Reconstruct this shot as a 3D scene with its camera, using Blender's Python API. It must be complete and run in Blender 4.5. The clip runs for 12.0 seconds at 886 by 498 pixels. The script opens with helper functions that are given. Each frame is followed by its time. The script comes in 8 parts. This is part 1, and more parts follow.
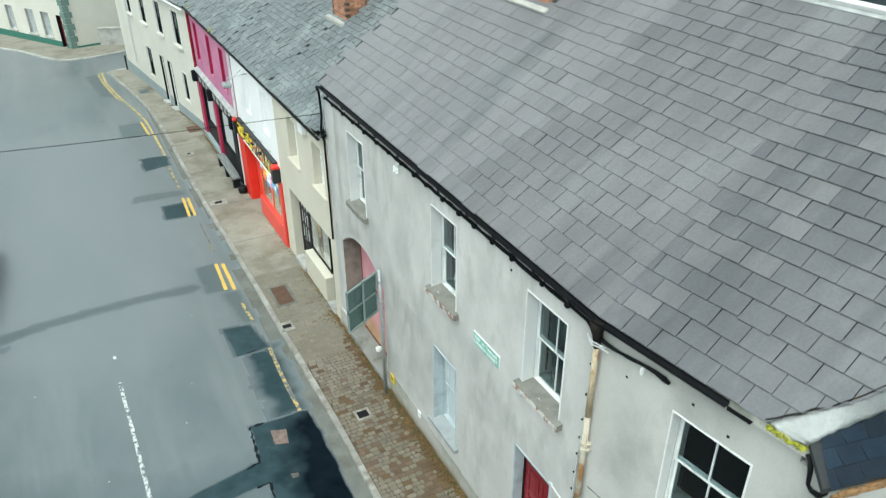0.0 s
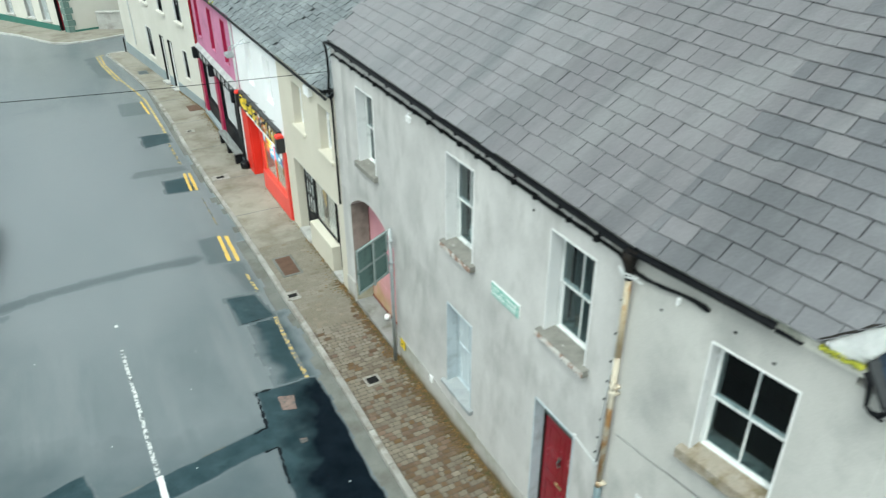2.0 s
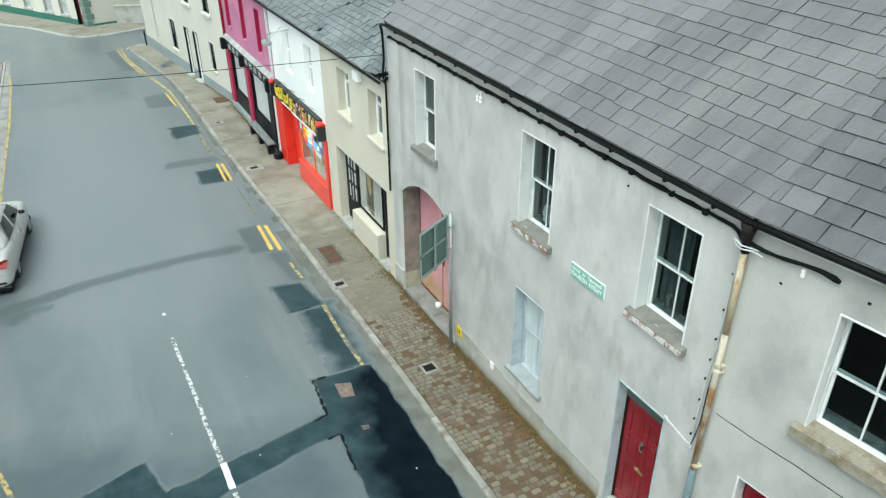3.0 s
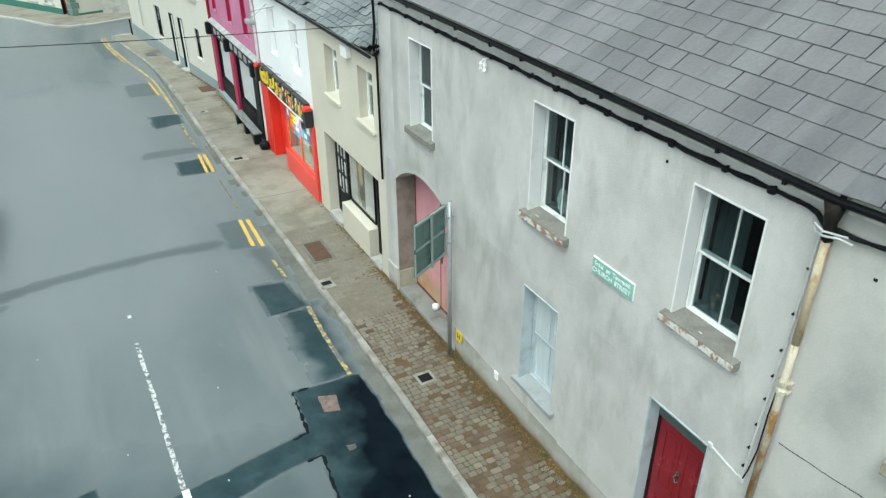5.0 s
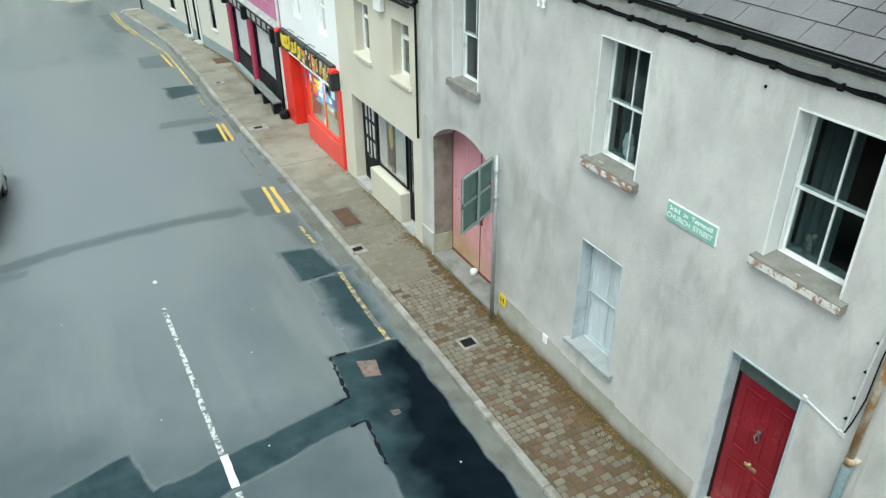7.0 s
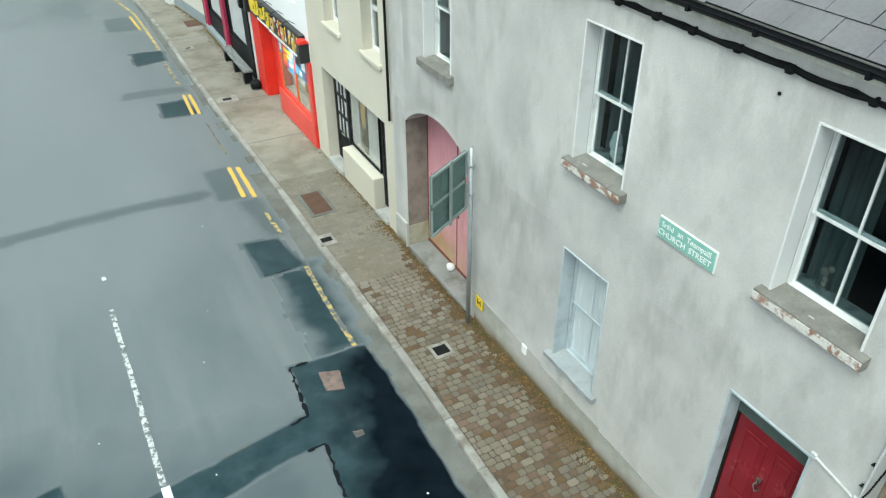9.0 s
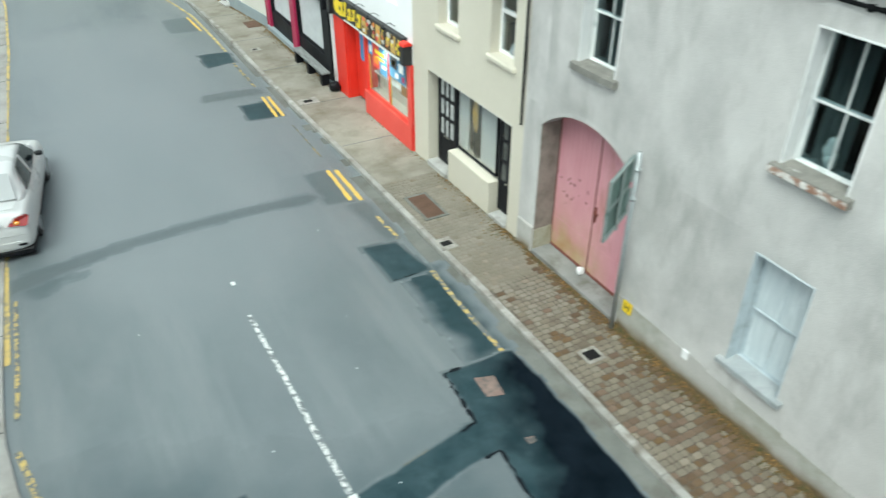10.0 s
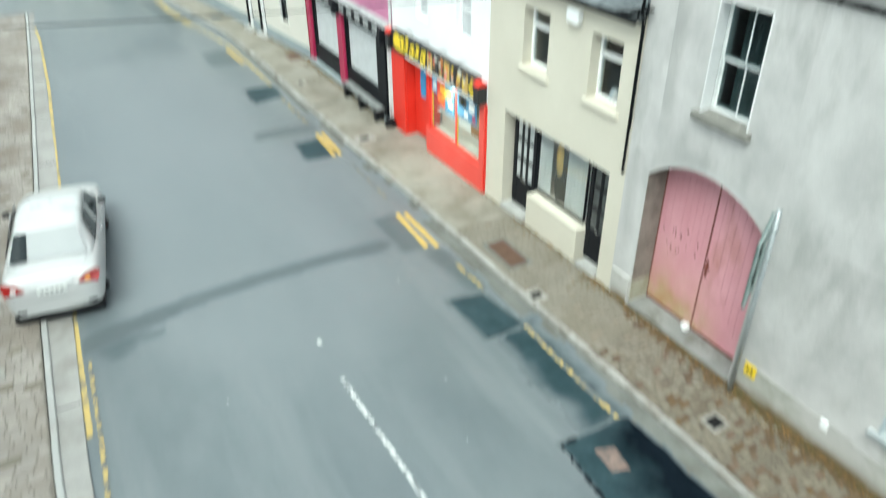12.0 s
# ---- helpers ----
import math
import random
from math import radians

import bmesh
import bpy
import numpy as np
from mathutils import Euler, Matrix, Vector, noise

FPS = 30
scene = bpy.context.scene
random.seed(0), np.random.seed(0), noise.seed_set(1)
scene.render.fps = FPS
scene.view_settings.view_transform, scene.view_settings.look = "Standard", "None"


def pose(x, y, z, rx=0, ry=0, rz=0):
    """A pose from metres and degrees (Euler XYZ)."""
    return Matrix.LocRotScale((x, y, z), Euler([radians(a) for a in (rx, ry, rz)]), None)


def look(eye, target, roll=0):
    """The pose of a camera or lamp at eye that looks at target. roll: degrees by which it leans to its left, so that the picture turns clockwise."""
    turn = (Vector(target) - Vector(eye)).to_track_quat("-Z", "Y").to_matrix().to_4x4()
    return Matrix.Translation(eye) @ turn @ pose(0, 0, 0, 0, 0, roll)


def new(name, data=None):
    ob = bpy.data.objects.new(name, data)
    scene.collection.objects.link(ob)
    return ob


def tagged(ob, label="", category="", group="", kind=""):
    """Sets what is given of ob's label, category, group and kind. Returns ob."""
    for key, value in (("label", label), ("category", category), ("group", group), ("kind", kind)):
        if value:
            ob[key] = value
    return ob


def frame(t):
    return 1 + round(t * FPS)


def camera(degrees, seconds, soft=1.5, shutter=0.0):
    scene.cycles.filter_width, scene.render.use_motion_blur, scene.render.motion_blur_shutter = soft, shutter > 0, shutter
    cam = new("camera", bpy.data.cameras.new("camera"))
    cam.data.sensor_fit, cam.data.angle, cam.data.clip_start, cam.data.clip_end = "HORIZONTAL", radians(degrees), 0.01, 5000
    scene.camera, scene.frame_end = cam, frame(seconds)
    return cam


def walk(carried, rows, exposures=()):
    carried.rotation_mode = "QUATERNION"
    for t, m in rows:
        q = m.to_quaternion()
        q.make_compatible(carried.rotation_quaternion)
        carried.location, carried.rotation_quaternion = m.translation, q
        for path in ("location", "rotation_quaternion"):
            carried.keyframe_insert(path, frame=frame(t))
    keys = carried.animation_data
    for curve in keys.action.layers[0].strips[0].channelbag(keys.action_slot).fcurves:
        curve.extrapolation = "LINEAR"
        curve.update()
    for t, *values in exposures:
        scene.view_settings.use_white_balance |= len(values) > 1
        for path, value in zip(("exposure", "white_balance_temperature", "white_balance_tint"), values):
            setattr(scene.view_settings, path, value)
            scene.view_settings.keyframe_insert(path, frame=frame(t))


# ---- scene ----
cam = camera(62.4, 12.0, soft=1.25, shutter=0.5)
METRES, EYE, TILT, LEAN, TURN = 12.8, 10.98, 0.0, 0.0, -27.5
ROWS = [
    (0.0, 0.0, 0.0, 0.0, -0.12, -29.78, 0.21),
    (0.2, 0.0, 0.0005, -0.0185, -0.12, -29.80, 0.23),
    (0.5, 0.0005, 0.0012, -0.0446, -0.11, -29.81, 0.26),
    (1.0, 0.0153, 0.0001, -0.0466, -0.05, -29.81, 0.21),
    (1.5, 0.034, 0.0008, -0.0457, -0.17, -29.89, 0.26),
    (2.0, -0.0224, 0.0002, -0.0706, -0.32, -29.91, 0.27),
    (2.5, -0.0974, -0.0024, -0.0907, -0.33, -29.89, 0.29),
    (3.0, -0.1155, 0.0044, -0.0993, -0.29, -29.92, 0.29),
    (3.2, -0.1188, 0.0137, -0.1024, -0.33, -29.50, 0.17),
    (4.8, -0.1117, 0.1126, -0.1655, -0.26, -29.59, 0.18),
    (5.0, -0.1129, 0.1185, -0.1759, -0.29, -29.83, 0.22),
    (5.5, -0.1234, 0.1199, -0.2018, -0.28, -29.81, 0.21),
    (6.0, -0.1375, 0.1211, -0.2233, -0.34, -29.81, 0.24),
    (6.5, -0.1646, 0.1219, -0.2376, -0.36, -29.8, 0.27),
    (6.7, -0.1667, 0.1285, -0.2368, -0.27, -30.0, 0.3),
    (8.3, -0.1660, 0.2225, -0.2386, -0.2, -33.92, 0.12),
    (8.5, -0.1586, 0.2348, -0.2387, -0.32, -34.0, 0.14),
    (9.0, -0.1379, 0.2479, -0.2387, -0.43, -34.08, 0.17),
    (9.5, -0.2054, 0.2552, -0.2378, -0.66, -34.09, 0.07),
    (10.0, -0.3329, 0.2574, -0.2353, -0.88, -34.13, -0.01),
    (10.5, -0.4306, 0.2572, -0.2343, -0.87, -34.13, -0.1),
    (11.0, -0.4566, 0.2838, -0.2327, -0.91, -34.17, -0.1),
    (11.2, -0.462, 0.297, -0.232, -0.95, -34.0, -0.1),
    (11.4, -0.467, 0.311, -0.2316, -1.0, -37.4, -0.12),
    (11.5, -0.4689, 0.3179, -0.2312, -1.03, -38.51, -0.15),
    (11.7, -0.467, 0.326, -0.229, -1.03, -38.7, -0.1),
    (11.8, -0.466, 0.329, -0.2275, -1.03, -37.9, 0.0),
    (11.9, -0.4645, 0.3315, -0.226, -1.03, -35.8, 0.1),
    (12.0, -0.4631, 0.3333, -0.2238, -1.04, -32.74, 0.22),
]
walk(cam, [(t, pose(0, 0, EYE, TILT, LEAN, TURN) @ pose(METRES * x, METRES * y, METRES * z, 90 + pitch, roll, yaw)) for t, x, y, z, yaw, pitch, roll in ROWS],
     [(0.0, 0.76, 6150, -6), (1.5, 0.79, 6150, -6), (3.0, 0.79, 6150, -6), (5.0, 0.74, 6150, -6), (6.7, 0.74, 6150, -6), (8.5, 0.8, 6150, -6), (9.5, 0.76, 6150, -6), (10.4, 0.92, 6150, -6), (11.7, 0.92, 6150, -6), (12.0, 1.04, 6150, -6)])

# ---- overcast daylight ----
world = bpy.data.worlds.new("overcast_sky")
scene.world = world
world.use_nodes = True
wn, wl = world.node_tree.nodes, world.node_tree.links
sky = wn.new("ShaderNodeTexSky")
sky.sky_type, sky.sun_disc = "NISHITA", False
sky.sun_elevation, sky.sun_rotation = radians(60), radians(231)
sky.air_density, sky.dust_density, sky.ozone_density = 1.0, 4.0, 1.0
grey = wn.new("ShaderNodeHueSaturation")
grey.inputs["Saturation"].default_value = 0.22
wl.new(sky.outputs[0], grey.inputs["Color"])
wl.new(grey.outputs[0], wn["Background"].inputs["Color"])
wn["Background"].inputs["Strength"].default_value = 0.15
sun = new("sun", bpy.data.lights.new("sun", "SUN"))
sun.data.energy, sun.data.angle, sun.data.color = 0.8, radians(40), (1.0, 0.975, 0.94)
sun.matrix_basis = look((-10, 0, 22), (0, 8, 0))

# ---- materials ----


def surface(name, a, b, scale=3.0, rough=0.8, bump=0.15, fine=60.0, metal=0.0, vary=0.0, stain=None, stain_scale=0.8,
            stain_at=0.55, stain_soft=0.1, stretch=(1, 1, 1), spec=0.5, grain=0.25, coat=0.0, streak=None, streak_scale=1.0, streak_way=(1, 1, 1), streak_at=0.58, streak_soft=0.1,
            over=None, worn=2.5, most=1.0, fresh=None):
    """A surface of two tones mixed at two scales, with grain, stains and relief; vary: how far the pieces differ;
    over: the tones of the surface on which it lies as a worn layer, thinned by the layer's own cover."""
    m = bpy.data.materials.new(name)
    m.use_nodes = True
    n, l = m.node_tree.nodes, m.node_tree.links
    out = n["Principled BSDF"]
    where = n.new("ShaderNodeNewGeometry")

    def stretched(way):
        mapping = n.new("ShaderNodeMapping")
        mapping.inputs["Scale"].default_value = way
        l.new(where.outputs["Position"], mapping.inputs["Vector"])
        return mapping

    def cloud(s, detail, src):
        t = n.new("ShaderNodeTexNoise")
        t.inputs["Scale"].default_value, t.inputs["Detail"].default_value, t.inputs["Roughness"].default_value = s, detail, 0.6
        l.new(src.outputs[0], t.inputs["Vector"])
        return t

    def ramp(src, lo, hi, top=1.0):
        r = n.new("ShaderNodeMapRange")
        r.inputs["From Min"].default_value, r.inputs["From Max"].default_value, r.inputs["To Max"].default_value = lo, hi, top
        l.new(src, r.inputs["Value"])
        return r.outputs[0]

    def mix(fac, c1, c2):
        x = n.new("ShaderNodeMix")
        x.data_type = "RGBA"
        l.new(fac, x.inputs[0])
        for v, i in ((c1, 6), (c2, 7)):
            if isinstance(v, tuple):
                x.inputs[i].default_value = (*v, 1)
            else:
                l.new(v, x.inputs[i])
        return x.outputs[2]

    def tones(a, b, scale, stretch=(1, 1, 1), stain=None, stain_scale=0.8, stain_at=0.55, stain_soft=0.1, streak=None, streak_scale=1.0, streak_way=(1, 1, 1), streak_at=0.58, streak_soft=0.1, vary=0.0):
        mapping = stretched(stretch)
        big = cloud(scale, 4, mapping)
        col = mix(ramp(big.outputs["Fac"], 0.3, 0.7), a, b)
        if vary:
            info = n.new("ShaderNodeObjectInfo")
            add = n.new("ShaderNodeMath")
            add.operation = "ADD"
            l.new(info.outputs["Random"], add.inputs[0])
            l.new(where.outputs["Random Per Island"], add.inputs[1])
            frac = n.new("ShaderNodeMath")
            frac.operation = "FRACT"
            l.new(add.outputs[0], frac.inputs[0])
            span = n.new("ShaderNodeMapRange")
            span.inputs["To Min"].default_value, span.inputs["To Max"].default_value = 1 - vary, 1 + vary
            l.new(frac.outputs[0], span.inputs["Value"])
            tone = n.new("ShaderNodeHueSaturation")
            l.new(span.outputs[0], tone.inputs["Value"])
            l.new(col, tone.inputs["Color"])
            col = tone.outputs[0]
        if stain:
            spots = cloud(stain_scale, 6, mapping)
            col = mix(ramp(spots.outputs["Fac"], stain_at - stain_soft, stain_at + stain_soft), col, stain)
        if streak:
            lines = cloud(streak_scale, 5, stretched(streak_way))
            col = mix(ramp(lines.outputs["Fac"], streak_at - streak_soft, streak_at + streak_soft), col, streak)
        return col, big

    small = cloud(fine, 3, stretched((1, 1, 1)))
    col, big = tones(a, b, scale, stretch, stain, stain_scale, stain_at, stain_soft, streak, streak_scale, streak_way, streak_at, streak_soft, vary)
    if over:
        under, _ = tones(**over)
        edge = n.new("ShaderNodeAttribute")
        edge.attribute_name = "cover"
        tear = cloud(worn, 5, stretched((1, 1, 1)))
        both = n.new("ShaderNodeMath")
        both.operation = "MULTIPLY_ADD"
        for src, k in ((tear, 0), (edge, 1), (edge, 2)):
            l.new(src.outputs["Fac"], both.inputs[k])
        if fresh:
            new_tar = n.new("ShaderNodeAttribute")
            new_tar.attribute_name = "fresh"
            more = n.new("ShaderNodeMath")
            more.operation = "MULTIPLY_ADD"
            for src, k in ((tear, 0), (new_tar, 1), (new_tar, 2)):
                l.new(src.outputs["Fac"], more.inputs[k])
            dark = ramp(more.outputs[0], 0.1, 1.2)
            col = mix(dark, col, mix(ramp(big.outputs["Fac"], 0.3, 0.7), *fresh))
            dull = n.new("ShaderNodeMapRange")
            dull.inputs["To Min"].default_value, dull.inputs["To Max"].default_value = spec, 0.03
            l.new(dark, dull.inputs["Value"])
        col = mix(ramp(both.outputs[0], 0.1, 1.1, most), under, col)
    g = n.new("ShaderNodeMapRange")
    g.inputs["To Min"].default_value, g.inputs["To Max"].default_value = 1 - grain, 1 + grain
    l.new(small.outputs["Fac"], g.inputs["Value"])
    shade = n.new("ShaderNodeHueSaturation")
    l.new(g.outputs[0], shade.inputs["Value"])
    l.new(col, shade.inputs["Color"])
    l.new(shade.outputs[0], out.inputs["Base Color"])
    rr = n.new("ShaderNodeMapRange")
    rr.inputs["To Min"].default_value, rr.inputs["To Max"].default_value = max(0.02, rough - 0.12), min(1, rough + 0.12)
    l.new(big.outputs["Fac"], rr.inputs["Value"])
    l.new(rr.outputs[0], out.inputs["Roughness"])
    out.inputs["Metallic"].default_value = metal
    out.inputs["Specular IOR Level"].default_value = spec
    if fresh:
        l.new(dull.outputs[0], out.inputs["Specular IOR Level"])
    out.inputs["Coat Weight"].default_value = coat
    if bump:
        bp = n.new("ShaderNodeBump")
        bp.inputs["Strength"].default_value, bp.inputs["Distance"].default_value = bump, 0.02
        l.new(small.outputs["Fac"], bp.inputs["Height"])
        l.new(bp.outputs[0], out.inputs["Normal"])
    return m


def glass(name, tint=(0.85, 0.9, 0.9), ior=1.5):
    m = bpy.data.materials.new(name)
    m.use_nodes = True
    n, l = m.node_tree.nodes, m.node_tree.links
    n.remove(n["Principled BSDF"])
    see, shine, fr, curve, mx = (n.new("ShaderNode" + k) for k in ("BsdfTransparent", "BsdfGlossy", "LayerWeight", "MapRange", "MixShader"))
    see.inputs[0].default_value = (*tint, 1)
    shine.inputs["Roughness"].default_value = 0.03
    fr.inputs["Blend"].default_value = 0.5
    power = n.new("ShaderNodeMath")
    power.operation = "POWER"
    power.inputs[1].default_value = 4.0
    l.new(fr.outputs["Facing"], power.inputs[0])
    l.new(power.outputs[0], curve.inputs["Value"])
    curve.inputs["To Min"].default_value, curve.inputs["To Max"].default_value = ((ior - 1) / (ior + 1)) ** 2, 0.9
    l.new(curve.outputs[0], mx.inputs[0])
    l.new(see.outputs[0], mx.inputs[1])
    l.new(shine.outputs[0], mx.inputs[2])
    l.new(mx.outputs[0], n["Material Output"].inputs[0])
    return m


ROAD_TONES = dict(a=(0.116, 0.139, 0.150), b=(0.158, 0.181, 0.192), scale=0.5, stretch=(1, 0.5, 1), stain=(0.082, 0.106, 0.117), stain_scale=0.42, stain_at=0.63, stain_soft=0.14, streak=(0.196, 0.216, 0.226), streak_scale=1.3, streak_way=(1, 0.09, 1), streak_at=0.66, streak_soft=0.16)
ASPHALT = surface("asphalt", rough=0.33, bump=0.3, fine=90, grain=0.3, spec=1.0, **ROAD_TONES)
PATCH = surface("asphalt_patch", (0.009, 0.030, 0.038), (0.036, 0.066, 0.077), 2.6, 0.5, 0.3, 90, grain=0.35, spec=0.28, stain=(0.056, 0.092, 0.102), stain_scale=1.6, stain_at=0.66, over=ROAD_TONES, fresh=((0.002, 0.005, 0.008), (0.007, 0.012, 0.018)))
PALEPATCH = surface("old_trench_asphalt", (0.062, 0.08, 0.086), (0.09, 0.107, 0.112), 1.5, 0.55, 0.4, 80, grain=0.35)
TRENCH = surface("worn_trench_asphalt", (0.070, 0.090, 0.098), (0.098, 0.118, 0.126), 1.5, 0.36, 0.3, 90, grain=0.3, spec=0.85, over=ROAD_TONES, worn=2.0)
PALEROAD = surface("traffic_polished_asphalt", (0.150, 0.171, 0.182), (0.196, 0.216, 0.227), 0.5, 0.33, 0.3, 90, grain=0.3, spec=1.0, stretch=(1, 0.3, 1), over=ROAD_TONES, worn=0.8, most=0.85)
FAINT = surface("faint_old_patch", (0.050, 0.077, 0.086), (0.082, 0.108, 0.116), 1.8, 0.36, 0.3, 90, grain=0.3, spec=0.85, over=ROAD_TONES, worn=1.6, most=0.85)
TAR = surface("tar_seal", (0.006, 0.009, 0.012), (0.012, 0.015, 0.019), 4, 0.5, 0.2, 50, spec=0.1)
YELLOW = surface("worn_yellow_paint", (0.72, 0.47, 0.08), (0.6, 0.42, 0.12), 3, 0.6, 0.2, 70, stain=(0.2, 0.19, 0.15), stain_scale=9, stain_at=0.69, stain_soft=0.05)
THINYELLOW = surface("flaking_yellow_paint", (0.56, 0.41, 0.13), (0.44, 0.34, 0.14), 3, 0.6, 0.2, 70, stain=(0.13, 0.145, 0.15), stain_scale=9, stain_at=0.485, stain_soft=0.05)
OLDYELLOW = surface("dulled_yellow_paint", (0.60, 0.44, 0.14), (0.46, 0.36, 0.15), 2, 0.6, 0.2, 70, stain=(0.20, 0.195, 0.16), stain_scale=4, stain_at=0.56, stain_soft=0.08)
GHOSTYELLOW = surface("nearly_worn_off_yellow_paint", (0.36, 0.28, 0.11), (0.28, 0.23, 0.12), 3, 0.6, 0.2, 70, stain=(0.13, 0.14, 0.135), stain_scale=4, stain_at=0.46, stain_soft=0.08)
WHITELINE = surface("road_white_paint", (0.75, 0.76, 0.75), (0.62, 0.64, 0.63), 4, 0.6, 0.2, 70)
WORNLINE = surface("flaking_white_paint", (0.66, 0.67, 0.66), (0.52, 0.54, 0.54), 4, 0.6, 0.2, 70, stain=(0.15, 0.168, 0.175), stain_scale=12, stain_at=0.515, stain_soft=0.05)
CONCRETE = surface("concrete", (0.36, 0.36, 0.34), (0.45, 0.45, 0.43), 2.5, 0.85, 0.3, 70, stain=(0.25, 0.24, 0.22), stain_scale=1.5, stain_at=0.62)
KERBCON = surface("dirty_kerb_concrete", (0.27, 0.265, 0.245), (0.36, 0.355, 0.335), 2.5, 0.88, 0.4, 60, vary=0.14, stain=(0.18, 0.165, 0.14), stain_scale=2.2, stain_at=0.56)
CHANNELCON = surface("brownish_channel_concrete", (0.29, 0.285, 0.27), (0.38, 0.372, 0.355), 1.5, 0.85, 0.25, 70, stain=(0.23, 0.218, 0.20), stain_scale=1.2, stain_at=0.58)
GUTTERCON = surface("gutter_concrete", (0.125, 0.13, 0.118), (0.18, 0.185, 0.168), 2.0, 0.85, 0.3, 70, stain=(0.10, 0.095, 0.08), stain_scale=1.2, stain_at=0.58)
PALECON = surface("pale_concrete", (0.36, 0.365, 0.355), (0.45, 0.455, 0.445), 1.5, 0.85, 0.25, 70, stain=(0.32, 0.31, 0.29), stain_scale=1.2, stain_at=0.62)
PAVECON = surface("pavement_concrete", (0.205, 0.192, 0.158), (0.275, 0.26, 0.222), 1.3, 0.9, 0.35, 45, stain=(0.15, 0.13, 0.095), stain_scale=0.9, stain_at=0.58, grain=0.35)
JOINT = surface("sett_joint_dirt", (0.072, 0.058, 0.040), (0.105, 0.087, 0.062), 4, 0.95, 0.4, 60)
PALEBED = surface("worn_sett_joint", (0.15, 0.138, 0.108), (0.20, 0.185, 0.15), 4, 0.95, 0.3, 60)
FARSETT = surface("worn_flat_sett", (0.172, 0.154, 0.123), (0.226, 0.206, 0.169), 1.2, 0.85, 0.35, 60, vary=0.08, stain=(0.16, 0.14, 0.105), stain_scale=0.9, stain_at=0.58)
PALEJOINT = surface("sett_joint_sand", (0.17, 0.152, 0.128), (0.22, 0.198, 0.17), 4, 0.95, 0.4, 60)
SETT = surface("sett_stone", (0.140, 0.120, 0.090), (0.192, 0.167, 0.130), 1.1, 0.8, 0.35, 80, vary=0.13, stain=(0.108, 0.084, 0.056), stain_scale=0.9, stain_at=0.6)
BUFFSETT = surface("buff_sett", (0.155, 0.132, 0.100), (0.218, 0.190, 0.149), 1.5, 0.85, 0.35, 80, vary=0.15, stain=(0.145, 0.121, 0.086), stain_scale=1.2, stain_at=0.6)
REDSETT = surface("reddish_sett", (0.116, 0.078, 0.052), (0.168, 0.118, 0.084), 2.2, 0.88, 0.35, 80, vary=0.15, stain=(0.108, 0.077, 0.046), stain_scale=2, stain_at=0.58)
BROWNSETT = surface("brown_sett", (0.082, 0.052, 0.030), (0.128, 0.086, 0.051), 2.2, 0.9, 0.35, 80, vary=0.2, stain=(0.121, 0.076, 0.031), stain_scale=3, stain_at=0.56)
PINKSETT = surface("pinkish_sett", (0.285, 0.258, 0.232), (0.385, 0.355, 0.326), 0.9, 0.85, 0.35, 80, vary=0.15, stain=(0.225, 0.195, 0.165), stain_scale=0.6, stain_at=0.55)
WALL_TONES = dict(a=(0.487, 0.478, 0.465), b=(0.615, 0.604, 0.588), scale=0.7, stretch=(1, 1, 0.75), stain=(0.38, 0.376, 0.366), stain_scale=0.9, stain_at=0.60, stain_soft=0.16, streak=(0.37, 0.365, 0.35), streak_scale=2.2, streak_way=(1, 1.0, 0.4), streak_at=0.64, streak_soft=0.12)
RENDER = surface("grey_painted_render", rough=0.9, bump=0.3, fine=45, grain=0.1, **WALL_TONES)
GRIME = surface("wall_grime", (0.17, 0.166, 0.155), (0.24, 0.235, 0.22), 2.0, 0.9, 0.3, 45, grain=0.1, over=WALL_TONES, worn=5.0, most=0.42)
CREAM_TONES = dict(a=(0.425, 0.42, 0.40), b=(0.53, 0.525, 0.50), scale=1.0, stretch=(1, 1, 0.7), stain=(0.345, 0.345, 0.33), stain_scale=1.2, stain_at=0.6, stain_soft=0.12)
RENDER_B = surface("cream_grey_render", rough=0.9, bump=0.25, fine=45, grain=0.1, **CREAM_TONES)
GRIME_B = surface("wall_grime", (0.17, 0.166, 0.155), (0.24, 0.235, 0.22), 2.0, 0.9, 0.25, 45, grain=0.1, over=CREAM_TONES, worn=5.0, most=0.13)
PLINTH_TONES = dict(a=(0.40, 0.392, 0.37), b=(0.51, 0.50, 0.475), scale=1.5, stain=(0.31, 0.31, 0.26), stain_scale=1.2, stain_at=0.58)
PLINTH = surface("plinth_render", rough=0.9, bump=0.3, fine=50, grain=0.15, **PLINTH_TONES)
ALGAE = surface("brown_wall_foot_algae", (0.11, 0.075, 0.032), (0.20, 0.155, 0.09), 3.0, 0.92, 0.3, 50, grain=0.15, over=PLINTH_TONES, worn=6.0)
MOSSBASE = surface("green_stained_render", (0.30, 0.29, 0.20), (0.42, 0.41, 0.34), 2.5, 0.95, 0.35, 50, stain=(0.22, 0.19, 0.09), stain_scale=2.0)
CREAM = surface("cream_render", (0.57, 0.535, 0.445), (0.62, 0.585, 0.495), 0.6, 0.9, 0.2, 50, grain=0.08)
PALECREAM = surface("pale_cream_render", (0.56, 0.545, 0.485), (0.62, 0.605, 0.55), 0.6, 0.9, 0.2, 50, grain=0.08)
WHITEWALL = surface("white_render", (0.80, 0.81, 0.82), (0.86, 0.865, 0.87), 0.6, 0.9, 0.2, 50, grain=0.06)
